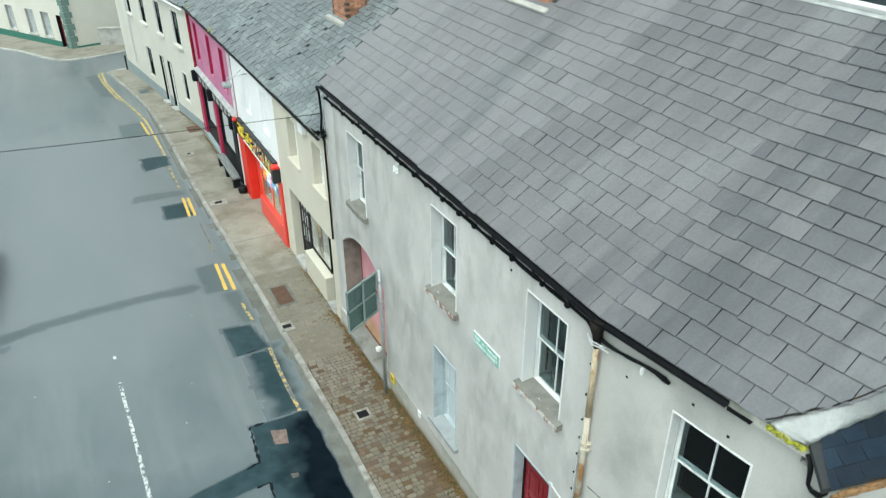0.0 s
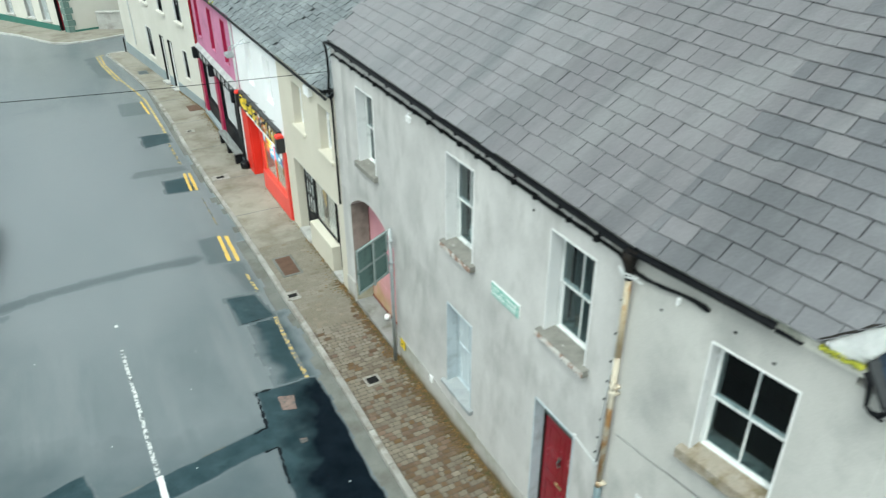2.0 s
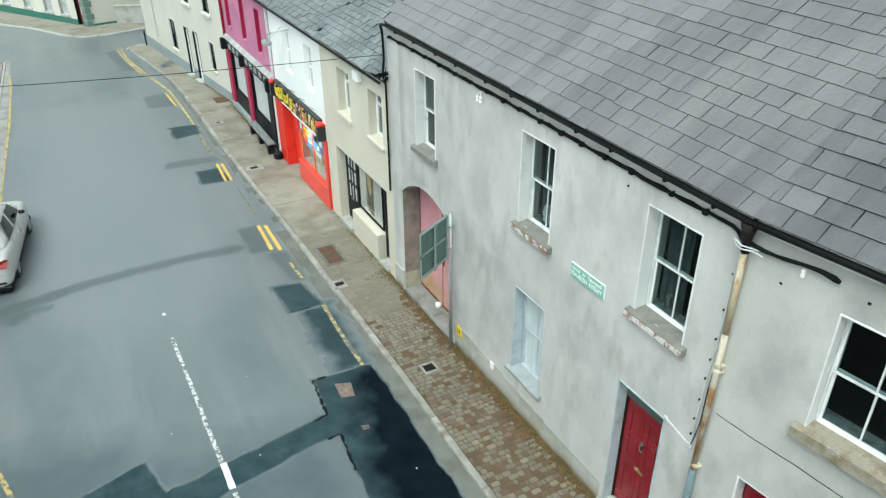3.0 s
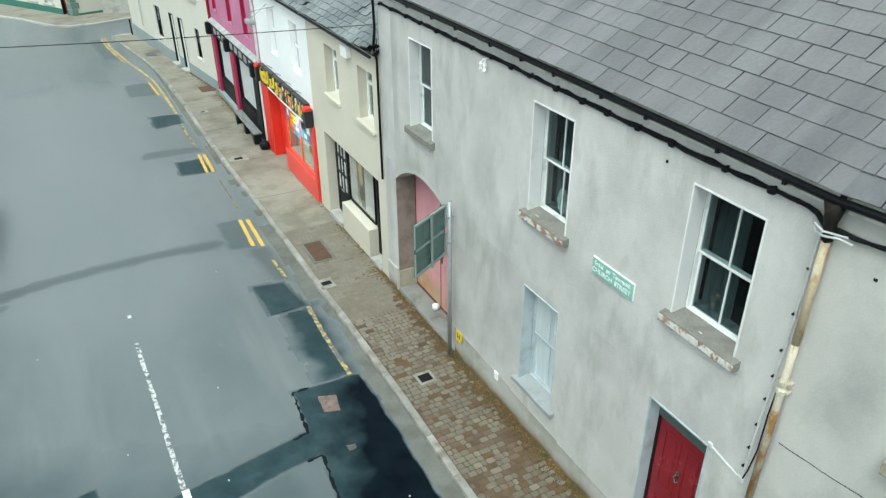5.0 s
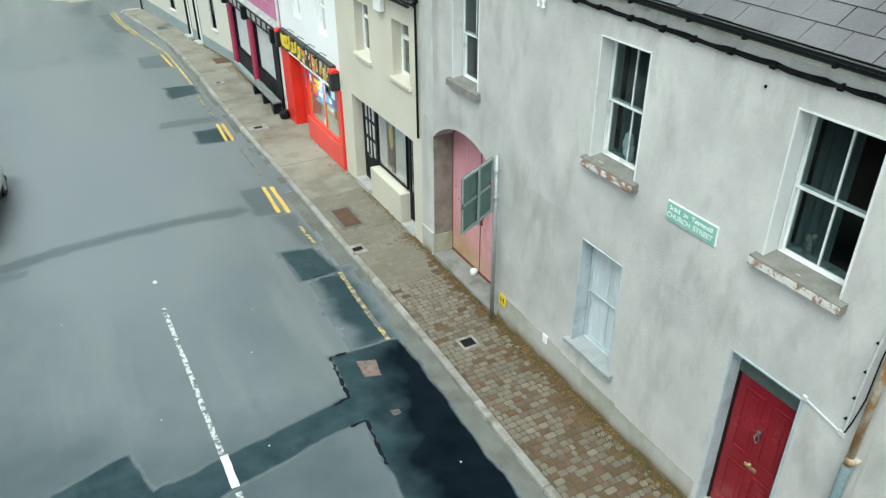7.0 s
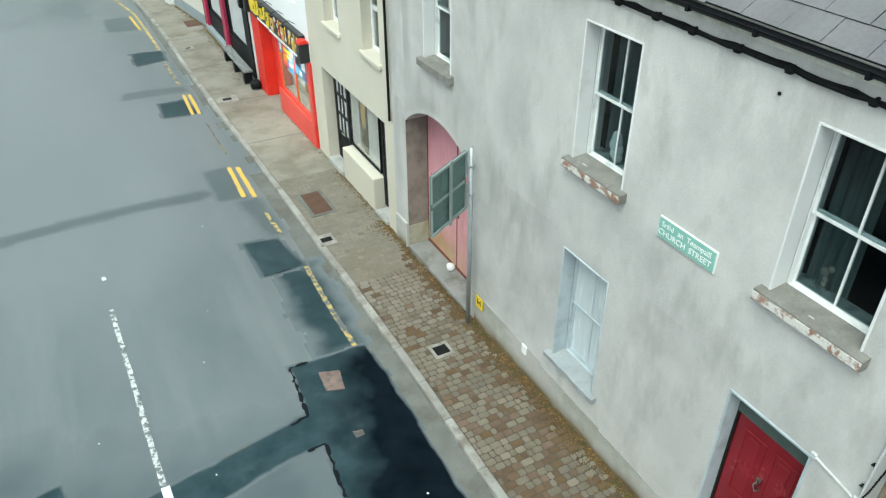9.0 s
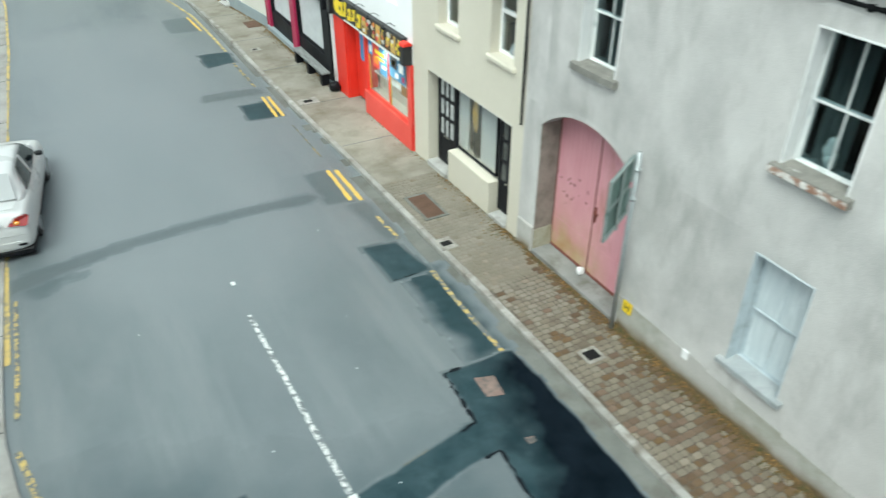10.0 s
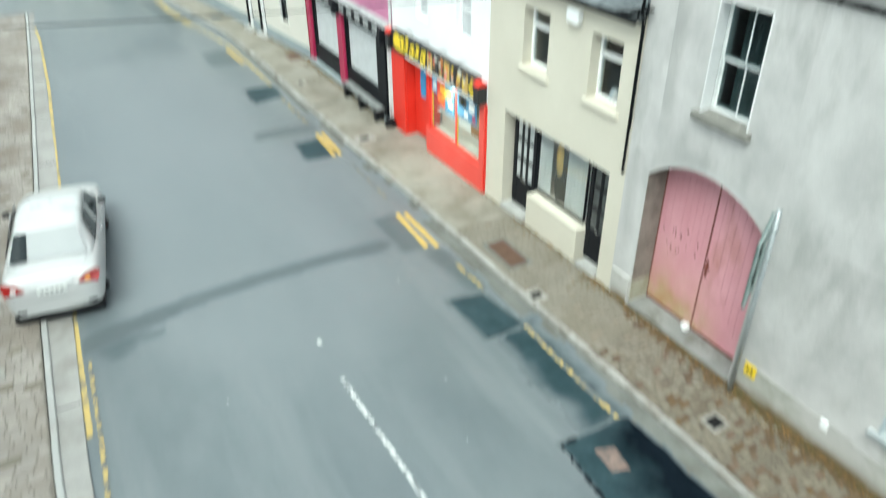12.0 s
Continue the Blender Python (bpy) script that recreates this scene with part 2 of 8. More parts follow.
PINKWALL = surface("dusky_pink_render", (0.45, 0.16, 0.285), (0.54, 0.215, 0.345), 0.8, 0.85, 0.2, 50, grain=0.1, stain=(0.36, 0.15, 0.24), stain_scale=1.5, stain_at=0.6)
MAGENTA = surface("magenta_gloss_paint", (0.32, 0.012, 0.06), (0.40, 0.02, 0.085), 2, 0.45, 0.1, 40, grain=0.08)
BLUEGREY = surface("blue_grey_plinth_paint", (0.225, 0.27, 0.285), (0.29, 0.335, 0.35), 1.2, 0.8, 0.2, 50, grain=0.1)
REDPAINT = surface("bright_red_paint", (0.62, 0.022, 0.012), (0.72, 0.035, 0.02), 1.4, 0.5, 0.1, 50, grain=0.08)
REDPALE = surface("weathered_red_paint", (0.66, 0.06, 0.045), (0.74, 0.10, 0.08), 1.4, 0.55, 0.12, 50, grain=0.1)
DOORRED = surface("dark_red_door_gloss", (0.19, 0.006, 0.014), (0.25, 0.012, 0.024), 2, 0.24, 0.08, 40, grain=0.1)
GATE_TONES = dict(a=(0.55, 0.25, 0.285), b=(0.66, 0.345, 0.39), scale=1.2, stain=(0.45, 0.21, 0.2), stain_scale=1.8, stain_at=0.62, stretch=(1, 1, 0.5))
GATEPINK = surface("faded_pink_paint", rough=0.8, bump=0.2, fine=50, grain=0.12, **GATE_TONES)
GATESTAIN = surface("ochre_gate_stain", (0.36, 0.22, 0.08), (0.45, 0.36, 0.2), 3, 0.85, 0.2, 50, grain=0.12, over=GATE_TONES, worn=3.0, most=0.85)
# rust of bolt and marks; also colours the gate's painted gap shade
RUSTGAP = surface("dark_rust", (0.12, 0.03, 0.025), (0.2, 0.06, 0.04), 4, 0.8, 0.3, 60)
WHITEPAINT = surface("white_window_paint", (0.68, 0.69, 0.69), (0.75, 0.755, 0.75), 1.5, 0.5, 0.08, 50, stain=(0.52, 0.53, 0.52), stain_scale=3, stain_at=0.66, grain=0.06)
OLDWHITE = surface("old_white_sash_paint", (0.66, 0.68, 0.68), (0.75, 0.76, 0.75), 2.5, 0.6, 0.15, 60, stain=(0.42, 0.45, 0.45), stain_scale=4, stain_at=0.62, grain=0.12)
BLUEWHITE = surface("pale_blue_sash_paint", (0.41, 0.47, 0.51), (0.49, 0.55, 0.58), 2.5, 0.6, 0.12, 60, grain=0.1, stain=(0.33, 0.37, 0.39), stain_scale=3, stain_at=0.6)
PVC = surface("white_pvc", (0.82, 0.83, 0.83), (0.85, 0.855, 0.85), 2, 0.3, 0.0, 40, grain=0.04)
SILLSTONE = surface("weathered_stone_sill", (0.165, 0.16, 0.143), (0.25, 0.243, 0.22), 5, 0.9, 0.5, 50, stain=(0.55, 0.54, 0.51), stain_scale=6, stain_at=0.68, stain_soft=0.04)
SILLBLUE = surface("washed_blue_grey_sill", (0.28, 0.305, 0.315), (0.36, 0.38, 0.385), 3, 0.85, 0.3, 60, stain=(0.27, 0.28, 0.28), stain_scale=4, stain_at=0.6)
SILLRED = surface("flaking_red_sill_paint", (0.24, 0.12, 0.075), (0.33, 0.23, 0.18), 6, 0.85, 0.4, 60, stain=(0.62, 0.60, 0.57), stain_scale=9, stain_at=0.51, stain_soft=0.04)
SILLPINK = surface("crumbling_pinkish_stone", (0.27, 0.245, 0.195), (0.36, 0.31, 0.26), 4, 0.95, 0.7, 35, stain=(0.17, 0.14, 0.08), stain_scale=4, stain_at=0.56, streak=(0.42, 0.40, 0.36), streak_scale=9, streak_at=0.66, streak_soft=0.04)
BLACKPLASTIC = surface("black_plastic", (0.004, 0.0045, 0.006), (0.009, 0.010, 0.012), 3, 0.4, 0.1, 50, spec=0.16)
CABLE = surface("black_cable", (0.004, 0.005, 0.006), (0.013, 0.014, 0.015), 6, 0.7, 0.3, 40, spec=0.1)
WHITECABLE = surface("grey_white_conduit", (0.5, 0.52, 0.52), (0.62, 0.63, 0.63), 6, 0.6, 0.1, 40)
BLACKPAINT = surface("black_gloss_paint", (0.007, 0.008, 0.010), (0.014, 0.015, 0.018), 2, 0.5, 0.05, 50, spec=0.15)
SLATE = surface("grey_slate", (0.130, 0.127, 0.136), (0.168, 0.164, 0.172), 0.7, 0.42, 0.3, 30, vary=0.085, stain=(0.19, 0.195, 0.198), stain_scale=1.1, stain_at=0.62, stain_soft=0.16, stretch=(0.5, 1, 0.5), grain=0.2, streak=(0.088, 0.09, 0.096), streak_scale=1.5, streak_way=(0.16, 1, 0.16), streak_at=0.62, streak_soft=0.14)
# paler and darker slate tones, chosen by place on the roof
PALESLATE = surface("bleached_slate", (0.156, 0.153, 0.162), (0.200, 0.196, 0.205), 0.7, 0.42, 0.3, 30, vary=0.055, stain=(0.208, 0.210, 0.218), stain_scale=1.1, stain_at=0.62, stain_soft=0.16, stretch=(0.5, 1, 0.5), grain=0.2, streak=(0.11, 0.117, 0.125), streak_scale=1.5, streak_way=(0.16, 1, 0.16), streak_at=0.63, streak_soft=0.14)
DEEPSLATE = surface("darker_slate", (0.096, 0.098, 0.107), (0.134, 0.135, 0.144), 0.7, 0.42, 0.3, 30, vary=0.09, stain=(0.165, 0.168, 0.178), stain_scale=1.6, stain_at=0.62, stain_soft=0.12, stretch=(0.5, 1, 0.5), grain=0.2, streak=(0.068, 0.071, 0.077), streak_scale=1.5, streak_way=(0.16, 1, 0.16), streak_at=0.6, streak_soft=0.14)
BLUESLATE = surface("blue_grey_slate", (0.115, 0.132, 0.14), (0.17, 0.188, 0.195), 0.9, 0.5, 0.3, 30, vary=0.2, stain=(0.25, 0.28, 0.28), stain_scale=1.0, stain_at=0.62, grain=0.18, streak=(0.035, 0.042, 0.048), streak_scale=5, streak_way=(1.6, 0.6, 1.6), streak_at=0.68, streak_soft=0.03)
DARKSLATE = surface("dark_slate", (0.005, 0.012, 0.024), (0.015, 0.029, 0.048), 2, 0.5, 0.3, 30, vary=0.3, spec=0.3, stain=(0.4, 0.42, 0.42), stain_scale=7, stain_at=0.71, stain_soft=0.02, grain=0.2)
UNDERLAY = surface("dark_underlay", (0.02, 0.022, 0.025), (0.035, 0.038, 0.04), 2, 0.9, 0.1, 30)
LEAD = surface("grey_lead", (0.30, 0.31, 0.315), (0.40, 0.41, 0.41), 2, 0.6, 0.2, 40, stain=(0.5, 0.51, 0.5), stain_scale=4, stain_at=0.6)
FELT = surface("whitened_flashing_felt", (0.60, 0.62, 0.62), (0.74, 0.75, 0.74), 3, 0.7, 0.4, 20, stain=(0.42, 0.44, 0.45), stain_scale=3, stain_at=0.62, grain=0.15)
MOSS = surface("yellow_moss", (0.32, 0.34, 0.03), (0.46, 0.44, 0.05), 12, 1.0, 0.8, 60, stain=(0.15, 0.17, 0.03), stain_scale=14)
ROTWOOD = surface("rotten_timber", (0.22, 0.12, 0.05), (0.34, 0.20, 0.09), 8, 0.9, 0.5, 50, stretch=(1, 6, 6), stain=(0.08, 0.05, 0.03), stain_scale=9, stain_at=0.58)
RUSTYPIPE = surface("rust_streaked_cream_iron", (0.55, 0.51, 0.42), (0.49, 0.42, 0.31), 3, 0.75, 0.4, 40, stain=(0.36, 0.19, 0.07), stain_scale=6.0, stain_at=0.545, stain_soft=0.06, stretch=(1, 1, 0.5), streak=(0.22, 0.12, 0.06), streak_scale=16, streak_way=(1, 1, 0.35), streak_at=0.66, streak_soft=0.03)
RUSTPIPE = surface("rusted_iron", (0.50, 0.39, 0.23), (0.57, 0.50, 0.38), 4, 0.8, 0.5, 40, stain=(0.36, 0.17, 0.05), stain_scale=6.0, stain_at=0.52, stain_soft=0.08, stretch=(1, 1, 0.45), streak=(0.60, 0.56, 0.46), streak_scale=9, streak_way=(1, 1, 0.3), streak_at=0.6, streak_soft=0.05)
# rusty iron of the hopper; also colours the door's painted shade strips
IRONSHADE = surface("rusted_black_iron", (0.007, 0.007, 0.007), (0.018, 0.014, 0.011), 6, 0.7, 0.5, 40, spec=0.2, stain=(0.06, 0.028, 0.01), stain_scale=9, stain_at=0.66, stain_soft=0.05)
EAVESBOARD = surface("mildewed_eaves_board", (0.60, 0.59, 0.53), (0.70, 0.69, 0.64), 2, 0.8, 0.2, 50, stain=(0.34, 0.36, 0.29), stain_scale=2.5, stain_at=0.58, stain_soft=0.1)
DIMBOARD = surface("dusty_inner_sill", (0.20, 0.24, 0.245), (0.30, 0.34, 0.345), 3, 0.8, 0.2, 50, stain=(0.12, 0.14, 0.14), stain_scale=8)
GREYPANE = surface("grey_blinded_pane", (0.36, 0.40, 0.40), (0.46, 0.50, 0.495), 2, 0.3, 0.0, 40, grain=0.06)
# slate sides coloured dark to draw the shaded gaps between slates
SLATEEDGE = surface("dirty_slate_edge", (0.018, 0.023, 0.028), (0.045, 0.05, 0.055), 5, 0.85, 0.2, 40, spec=0.2)
PALESIDE = surface("bleached_slate_edge", (0.09, 0.092, 0.097), (0.14, 0.142, 0.147), 3, 0.8, 0.2, 40, spec=0.3)
RAMPCON = surface("worn_ramp_concrete", (0.20, 0.205, 0.195), (0.27, 0.272, 0.26), 2, 0.88, 0.3, 60, stain=(0.14, 0.135, 0.115), stain_scale=2.2, stain_at=0.58)
BLUEPIPE = surface("blue_grey_iron", (0.10, 0.15, 0.165), (0.17, 0.215, 0.23), 5, 0.7, 0.3, 40, stain=(0.06, 0.075, 0.08), stain_scale=6)
BRICK = surface("chimney_brick", (0.30, 0.14, 0.09), (0.42, 0.22, 0.14), 3, 0.9, 0.4, 40, vary=0.3)
CEMENT = surface("cement_flaunching", (0.36, 0.355, 0.33), (0.47, 0.46, 0.43), 3, 0.9, 0.4, 40)
# rooms: indoor shade is put into a near-black base colour
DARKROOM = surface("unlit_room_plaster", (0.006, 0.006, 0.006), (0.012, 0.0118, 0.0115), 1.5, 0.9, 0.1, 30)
NET = surface("net_curtain", (0.74, 0.77, 0.77), (0.82, 0.84, 0.84), 4, 0.9, 0.2, 60, stretch=(1, 8, 0.4), grain=0.2)
CURTAIN = surface("grey_curtain", (0.11, 0.14, 0.14), (0.21, 0.245, 0.245), 6, 0.95, 0.2, 60, stretch=(1, 10, 0.4))
SIGNGREEN = surface("street_sign_green", (0.22, 0.45, 0.385), (0.28, 0.5, 0.435), 5, 0.5, 0.05, 40, grain=0.08)
SIGNWHITE = surface("sign_white", (0.75, 0.78, 0.76), (0.8, 0.82, 0.8), 5, 0.5, 0.05, 40, grain=0.05)
SIGNBACK = surface("green_grey_sign_back", (0.085, 0.15, 0.138), (0.125, 0.195, 0.18), 3, 0.55, 0.15, 40, metal=0.1, stain=(0.05, 0.085, 0.075), stain_scale=4, stain_at=0.62)
SIGNRIM = surface("pale_green_sign_rim", (0.25, 0.30, 0.295), (0.31, 0.36, 0.35), 4, 0.5, 0.1, 40, metal=0.2)
GALV = surface("galvanised_steel", (0.34, 0.37, 0.38), (0.42, 0.45, 0.46), 6, 0.5, 0.1, 40, metal=0.5)
IRON = surface("cast_iron_cover", (0.008, 0.008, 0.008), (0.016, 0.016, 0.016), 6, 0.8, 0.4, 50, spec=0.12)
RUSTCOVER = surface("rusty_brown_cover", (0.085, 0.05, 0.034), (0.13, 0.078, 0.055), 4, 0.85, 0.4, 60, spec=0.25)
REDCOVER = surface("reddish_cover", (0.17, 0.115, 0.098), (0.24, 0.175, 0.15), 4, 0.85, 0.4, 60, stain=(0.07, 0.08, 0.08), stain_scale=6, stain_at=0.56)
HYELLOW = surface("hydrant_yellow", (0.78, 0.55, 0.02), (0.82, 0.6, 0.04), 4, 0.5, 0.05, 40)
GREENPAINT = surface("dark_green_plinth_paint", (0.03, 0.13, 0.10), (0.045, 0.17, 0.13), 2, 0.6, 0.1, 40)
QUOIN = surface("grey_green_quoin", (0.12, 0.19, 0.17), (0.17, 0.25, 0.22), 2, 0.8, 0.1, 40)
SHUTTER = surface("grey_window_blind", (0.48, 0.50, 0.51), (0.58, 0.60, 0.61), 3, 0.7, 0.1, 40)
SIGNBLACK = surface("black_sign_panel", (0.015, 0.015, 0.016), (0.025, 0.025, 0.027), 3, 0.4, 0.05, 40)
SIGNYELLOW = surface("sign_yellow", (0.85, 0.62, 0.03), (0.88, 0.68, 0.05), 3, 0.5, 0.0, 40, grain=0.05)
ORANGE = surface("poster_orange", (0.75, 0.2, 0.03), (0.7, 0.28, 0.06), 4, 0.5, 0.0, 40)
BLUE = surface("poster_blue", (0.04, 0.25, 0.52), (0.06, 0.32, 0.6), 4, 0.5, 0.0, 40)
PALEFLOOR = surface("pale_shop_floor", (0.62, 0.58, 0.5), (0.7, 0.66, 0.58), 3, 0.5, 0.0, 40)
BROWNCLOTH = surface("brown_display_cloth", (0.07, 0.048, 0.03), (0.13, 0.085, 0.05), 4, 0.9, 0.2, 40)
DARKCLOTH = surface("dark_green_brown_cloth", (0.014, 0.016, 0.012), (0.04, 0.038, 0.028), 4, 0.9, 0.2, 40)
SHEER = surface("pale_sheer_net", (0.80, 0.82, 0.81), (0.88, 0.89, 0.88), 4, 0.9, 0.1, 60, stretch=(1, 6, 0.4), grain=0.08)
YELLOWCLOTH = surface("mustard_display_cloth", (0.5, 0.33, 0.09), (0.58, 0.4, 0.14), 4, 0.9, 0.2, 40)
OCHREMOSS = surface("ochre_brown_moss", (0.075, 0.046, 0.016), (0.13, 0.084, 0.03), 9, 1.0, 0.8, 60, stain=(0.06, 0.06, 0.02), stain_scale=6)
RUSTMOSS = surface("rusty_moss", (0.16, 0.085, 0.024), (0.24, 0.145, 0.045), 9, 1.0, 0.8, 60, vary=0.2, stain=(0.10, 0.07, 0.02), stain_scale=6)
RIMCON = surface("dirty_cover_surround", (0.27, 0.26, 0.235), (0.35, 0.34, 0.31), 4, 0.9, 0.3, 60, stain=(0.18, 0.165, 0.14), stain_scale=5)
GLASS = glass("window_glass", (0.9, 0.93, 0.93))
SHOPGLASS = glass("clear_shop_glass", (0.97, 0.985, 0.98), 1.7)
DIMGLASS = glass("dusty_glass", (0.72, 0.78, 0.79), 1.22)
CARPAINT = surface("silver_white_car_paint", (0.53, 0.54, 0.54), (0.57, 0.58, 0.58), 1.5, 0.3, 0.0, 40, grain=0.03, coat=0.4)
CARGLASS = surface("tinted_car_glass", (0.008, 0.014, 0.016), (0.014, 0.022, 0.025), 2, 0.12, 0.0, 40, spec=0.4, coat=0.25)
# rear glass: the sky's reflection is put into the pale base colour
SKYGLASS = surface("grey_filmed_rear_glass", (0.33, 0.345, 0.35), (0.37, 0.385, 0.39), 2, 0.35, 0.0, 40, spec=0.6, coat=0.3, grain=0.02)
TAILRED = surface("red_tail_lamp", (0.26, 0.006, 0.006), (0.36, 0.012, 0.01), 8, 0.2, 0.0, 40, coat=1.0)
TAILAMBER = surface("amber_lamp", (0.8, 0.3, 0.03), (0.85, 0.36, 0.05), 8, 0.2, 0.0, 40, coat=1.0)
TYRE = surface("tyre_rubber", (0.015, 0.015, 0.016), (0.025, 0.025, 0.026), 8, 0.85, 0.2, 50)
CHROME = surface("chrome", (0.6, 0.6, 0.6), (0.7, 0.7, 0.7), 4, 0.15, 0.0, 40, metal=1.0)
BRASS = surface("tarnished_brass", (0.5, 0.38, 0.2), (0.6, 0.48, 0.28), 6, 0.4, 0.0, 40, metal=0.8)
GROUND = surface("distant_ground", (0.10, 0.115, 0.10), (0.14, 0.15, 0.13), 0.1, 0.9, 0.1, 10)
PLAINWALL = surface("opposite_render", (0.5, 0.5, 0.47), (0.58, 0.58, 0.55), 0.5, 0.9, 0.1, 30)

# ---- building helpers ----
BASE = {}


def thing(name, at, label, category, group="", kind=""):
    e = new(name)
    e.empty_display_size = 0.2
    e.location = at
    BASE[e] = Matrix.Translation(at)
    return tagged(e, label, category, group, kind)


def link(name, mesh, material, parent=None, label=""):
    ob = new(name, mesh)
    if material and not mesh.materials:
        mesh.materials.append(material)
    if parent:
        ob.parent = parent
        ob.matrix_parent_inverse = BASE.get(parent, Matrix.Identity(4)).inverted()
    return tagged(ob, label)


def part(name, bm, material, parent=None, label="", m=None, smooth=False):
    """Links a bmesh as one mesh object under a thing or a part; m places it."""
    if m is not None:
        bmesh.ops.transform(bm, matrix=m, verts=bm.verts)
    bmesh.ops.recalc_face_normals(bm, faces=bm.faces)
    mesh = bpy.data.meshes.new(name)
    bm.to_mesh(mesh)
    bm.free()
    if smooth:
        for f in mesh.polygons:
            f.use_smooth = True
    return link(name, mesh, material, parent, label)


def box(bm, x0, x1, y0, y1, z0, z1, bevel=0.0):
    made = bmesh.ops.create_cube(bm, size=1, matrix=Matrix.Translation(((x0 + x1) / 2, (y0 + y1) / 2, (z0 + z1) / 2)) @ Matrix.Diagonal((abs(x1 - x0), abs(y1 - y0), abs(z1 - z0), 1)))
    if bevel:
        edges = list({e for v in made["verts"] for e in v.link_edges})
        bmesh.ops.bevel(bm, geom=edges, offset=bevel, segments=1, affect="EDGES")
    return bm


def boxes(*specs, bevel=0.0):
    bm = bmesh.new()
    for s in specs:
        box(bm, *s, bevel=bevel)
    return bm


def prism(bm, points, push):
    """A solid from a flat outline and the way by which it is pushed out."""
    a = [bm.verts.new(p) for p in points]
    b = [bm.verts.new(Vector(p) + Vector(push)) for p in points]
    bm.faces.new(a)
    bm.faces.new(b[::-1])
    for i in range(len(a)):
        j = (i + 1) % len(a)
        bm.faces.new((a[i], a[j], b[j], b[i]))
    return bm


def tube(bm, points, r, sides=8, closed_ends=True):
    """A round bar along a line of points."""
    pts = [Vector(p) for p in points]
    rings = []
    for i, p in enumerate(pts):
        d = (pts[min(i + 1, len(pts) - 1)] - pts[max(i - 1, 0)]).normalized()
        u = d.orthogonal().normalized() if i == 0 else (rings[-1][1] - d * d.dot(rings[-1][1])).normalized()
        w = d.cross(u)
        rad = r[i] if isinstance(r, (list, tuple)) else r
        rings.append(([bm.verts.new(p + rad * (math.cos(k * 2 * math.pi / sides) * u + math.sin(k * 2 * math.pi / sides) * w)) for k in range(sides)], u))
    for (a, _), (b, _) in zip(rings, rings[1:]):
        for k in range(sides):
            bm.faces.new((a[k], a[(k + 1) % sides], b[(k + 1) % sides], b[k]))
    if closed_ends:
        bm.faces.new(rings[0][0])
        bm.faces.new(rings[-1][0][::-1])
    return bm


def opened_wall(bm, y0, y1, z0, z1, thick, holes):
    """A wall whose outer face lies at x = 0, with holes (y0, y1, z0, z1) that go through it."""
    ys = sorted({y0, y1, *(h[0] for h in holes), *(h[1] for h in holes)})
    zs = sorted({z0, z1, *(h[2] for h in holes), *(h[3] for h in holes)})

    def solid(i, j):
        if not (0 <= i < len(ys) - 1 and 0 <= j < len(zs) - 1):
            return False
        cy, cz = (ys[i] + ys[i + 1]) / 2, (zs[j] + zs[j + 1]) / 2
        return not any(h[0] < cy < h[1] and h[2] < cz < h[3] for h in holes)

    grid = {}

    def v(x, i, j):
        if (x, i, j) not in grid:
            grid[x, i, j] = bm.verts.new((x, ys[i], zs[j]))
        return grid[x, i, j]

    for i in range(len(ys) - 1):
        for j in range(len(zs) - 1):
            if not solid(i, j):
                continue
            for x in (0, thick):
                bm.faces.new((v(x, i, j), v(x, i + 1, j), v(x, i + 1, j + 1), v(x, i, j + 1)))
            for di, dj, (a, b) in ((-1, 0, ((i, j), (i, j + 1))), (1, 0, ((i + 1, j), (i + 1, j + 1))), (0, -1, ((i, j), (i + 1, j))), (0, 1, ((i, j + 1), (i + 1, j + 1)))):
                if not solid(i + di, j + dj):
                    bm.faces.new((v(0, *a), v(0, *b), v(thick, *b), v(thick, *a)))
    return bm


def pave_z(y):
    """The pavement's height: the street falls gently away."""
    return -0.0148 * (max(-40, min(90, y)) - 11.4)


def road_z(x, y):
    """The cambered road."""
    return pave_z(y) - 0.09 + 0.16 * max(0.0, 1 - ((x + 0.6) / 3.6) ** 2) * max(0.0, min(1.0, (48 - y) / 6))


def along(line, y):
    """x of a bent line of (x, y) at y."""
    pts = sorted(line, key=lambda p: p[1])
    if y <= pts[0][1]:
        return pts[0][0]
    for (xa, ya), (xb, yb) in zip(pts, pts[1:]):
        if y <= yb:
            return xa + (xb - xa) * (y - ya) / (yb - ya)
    return pts[-1][0]


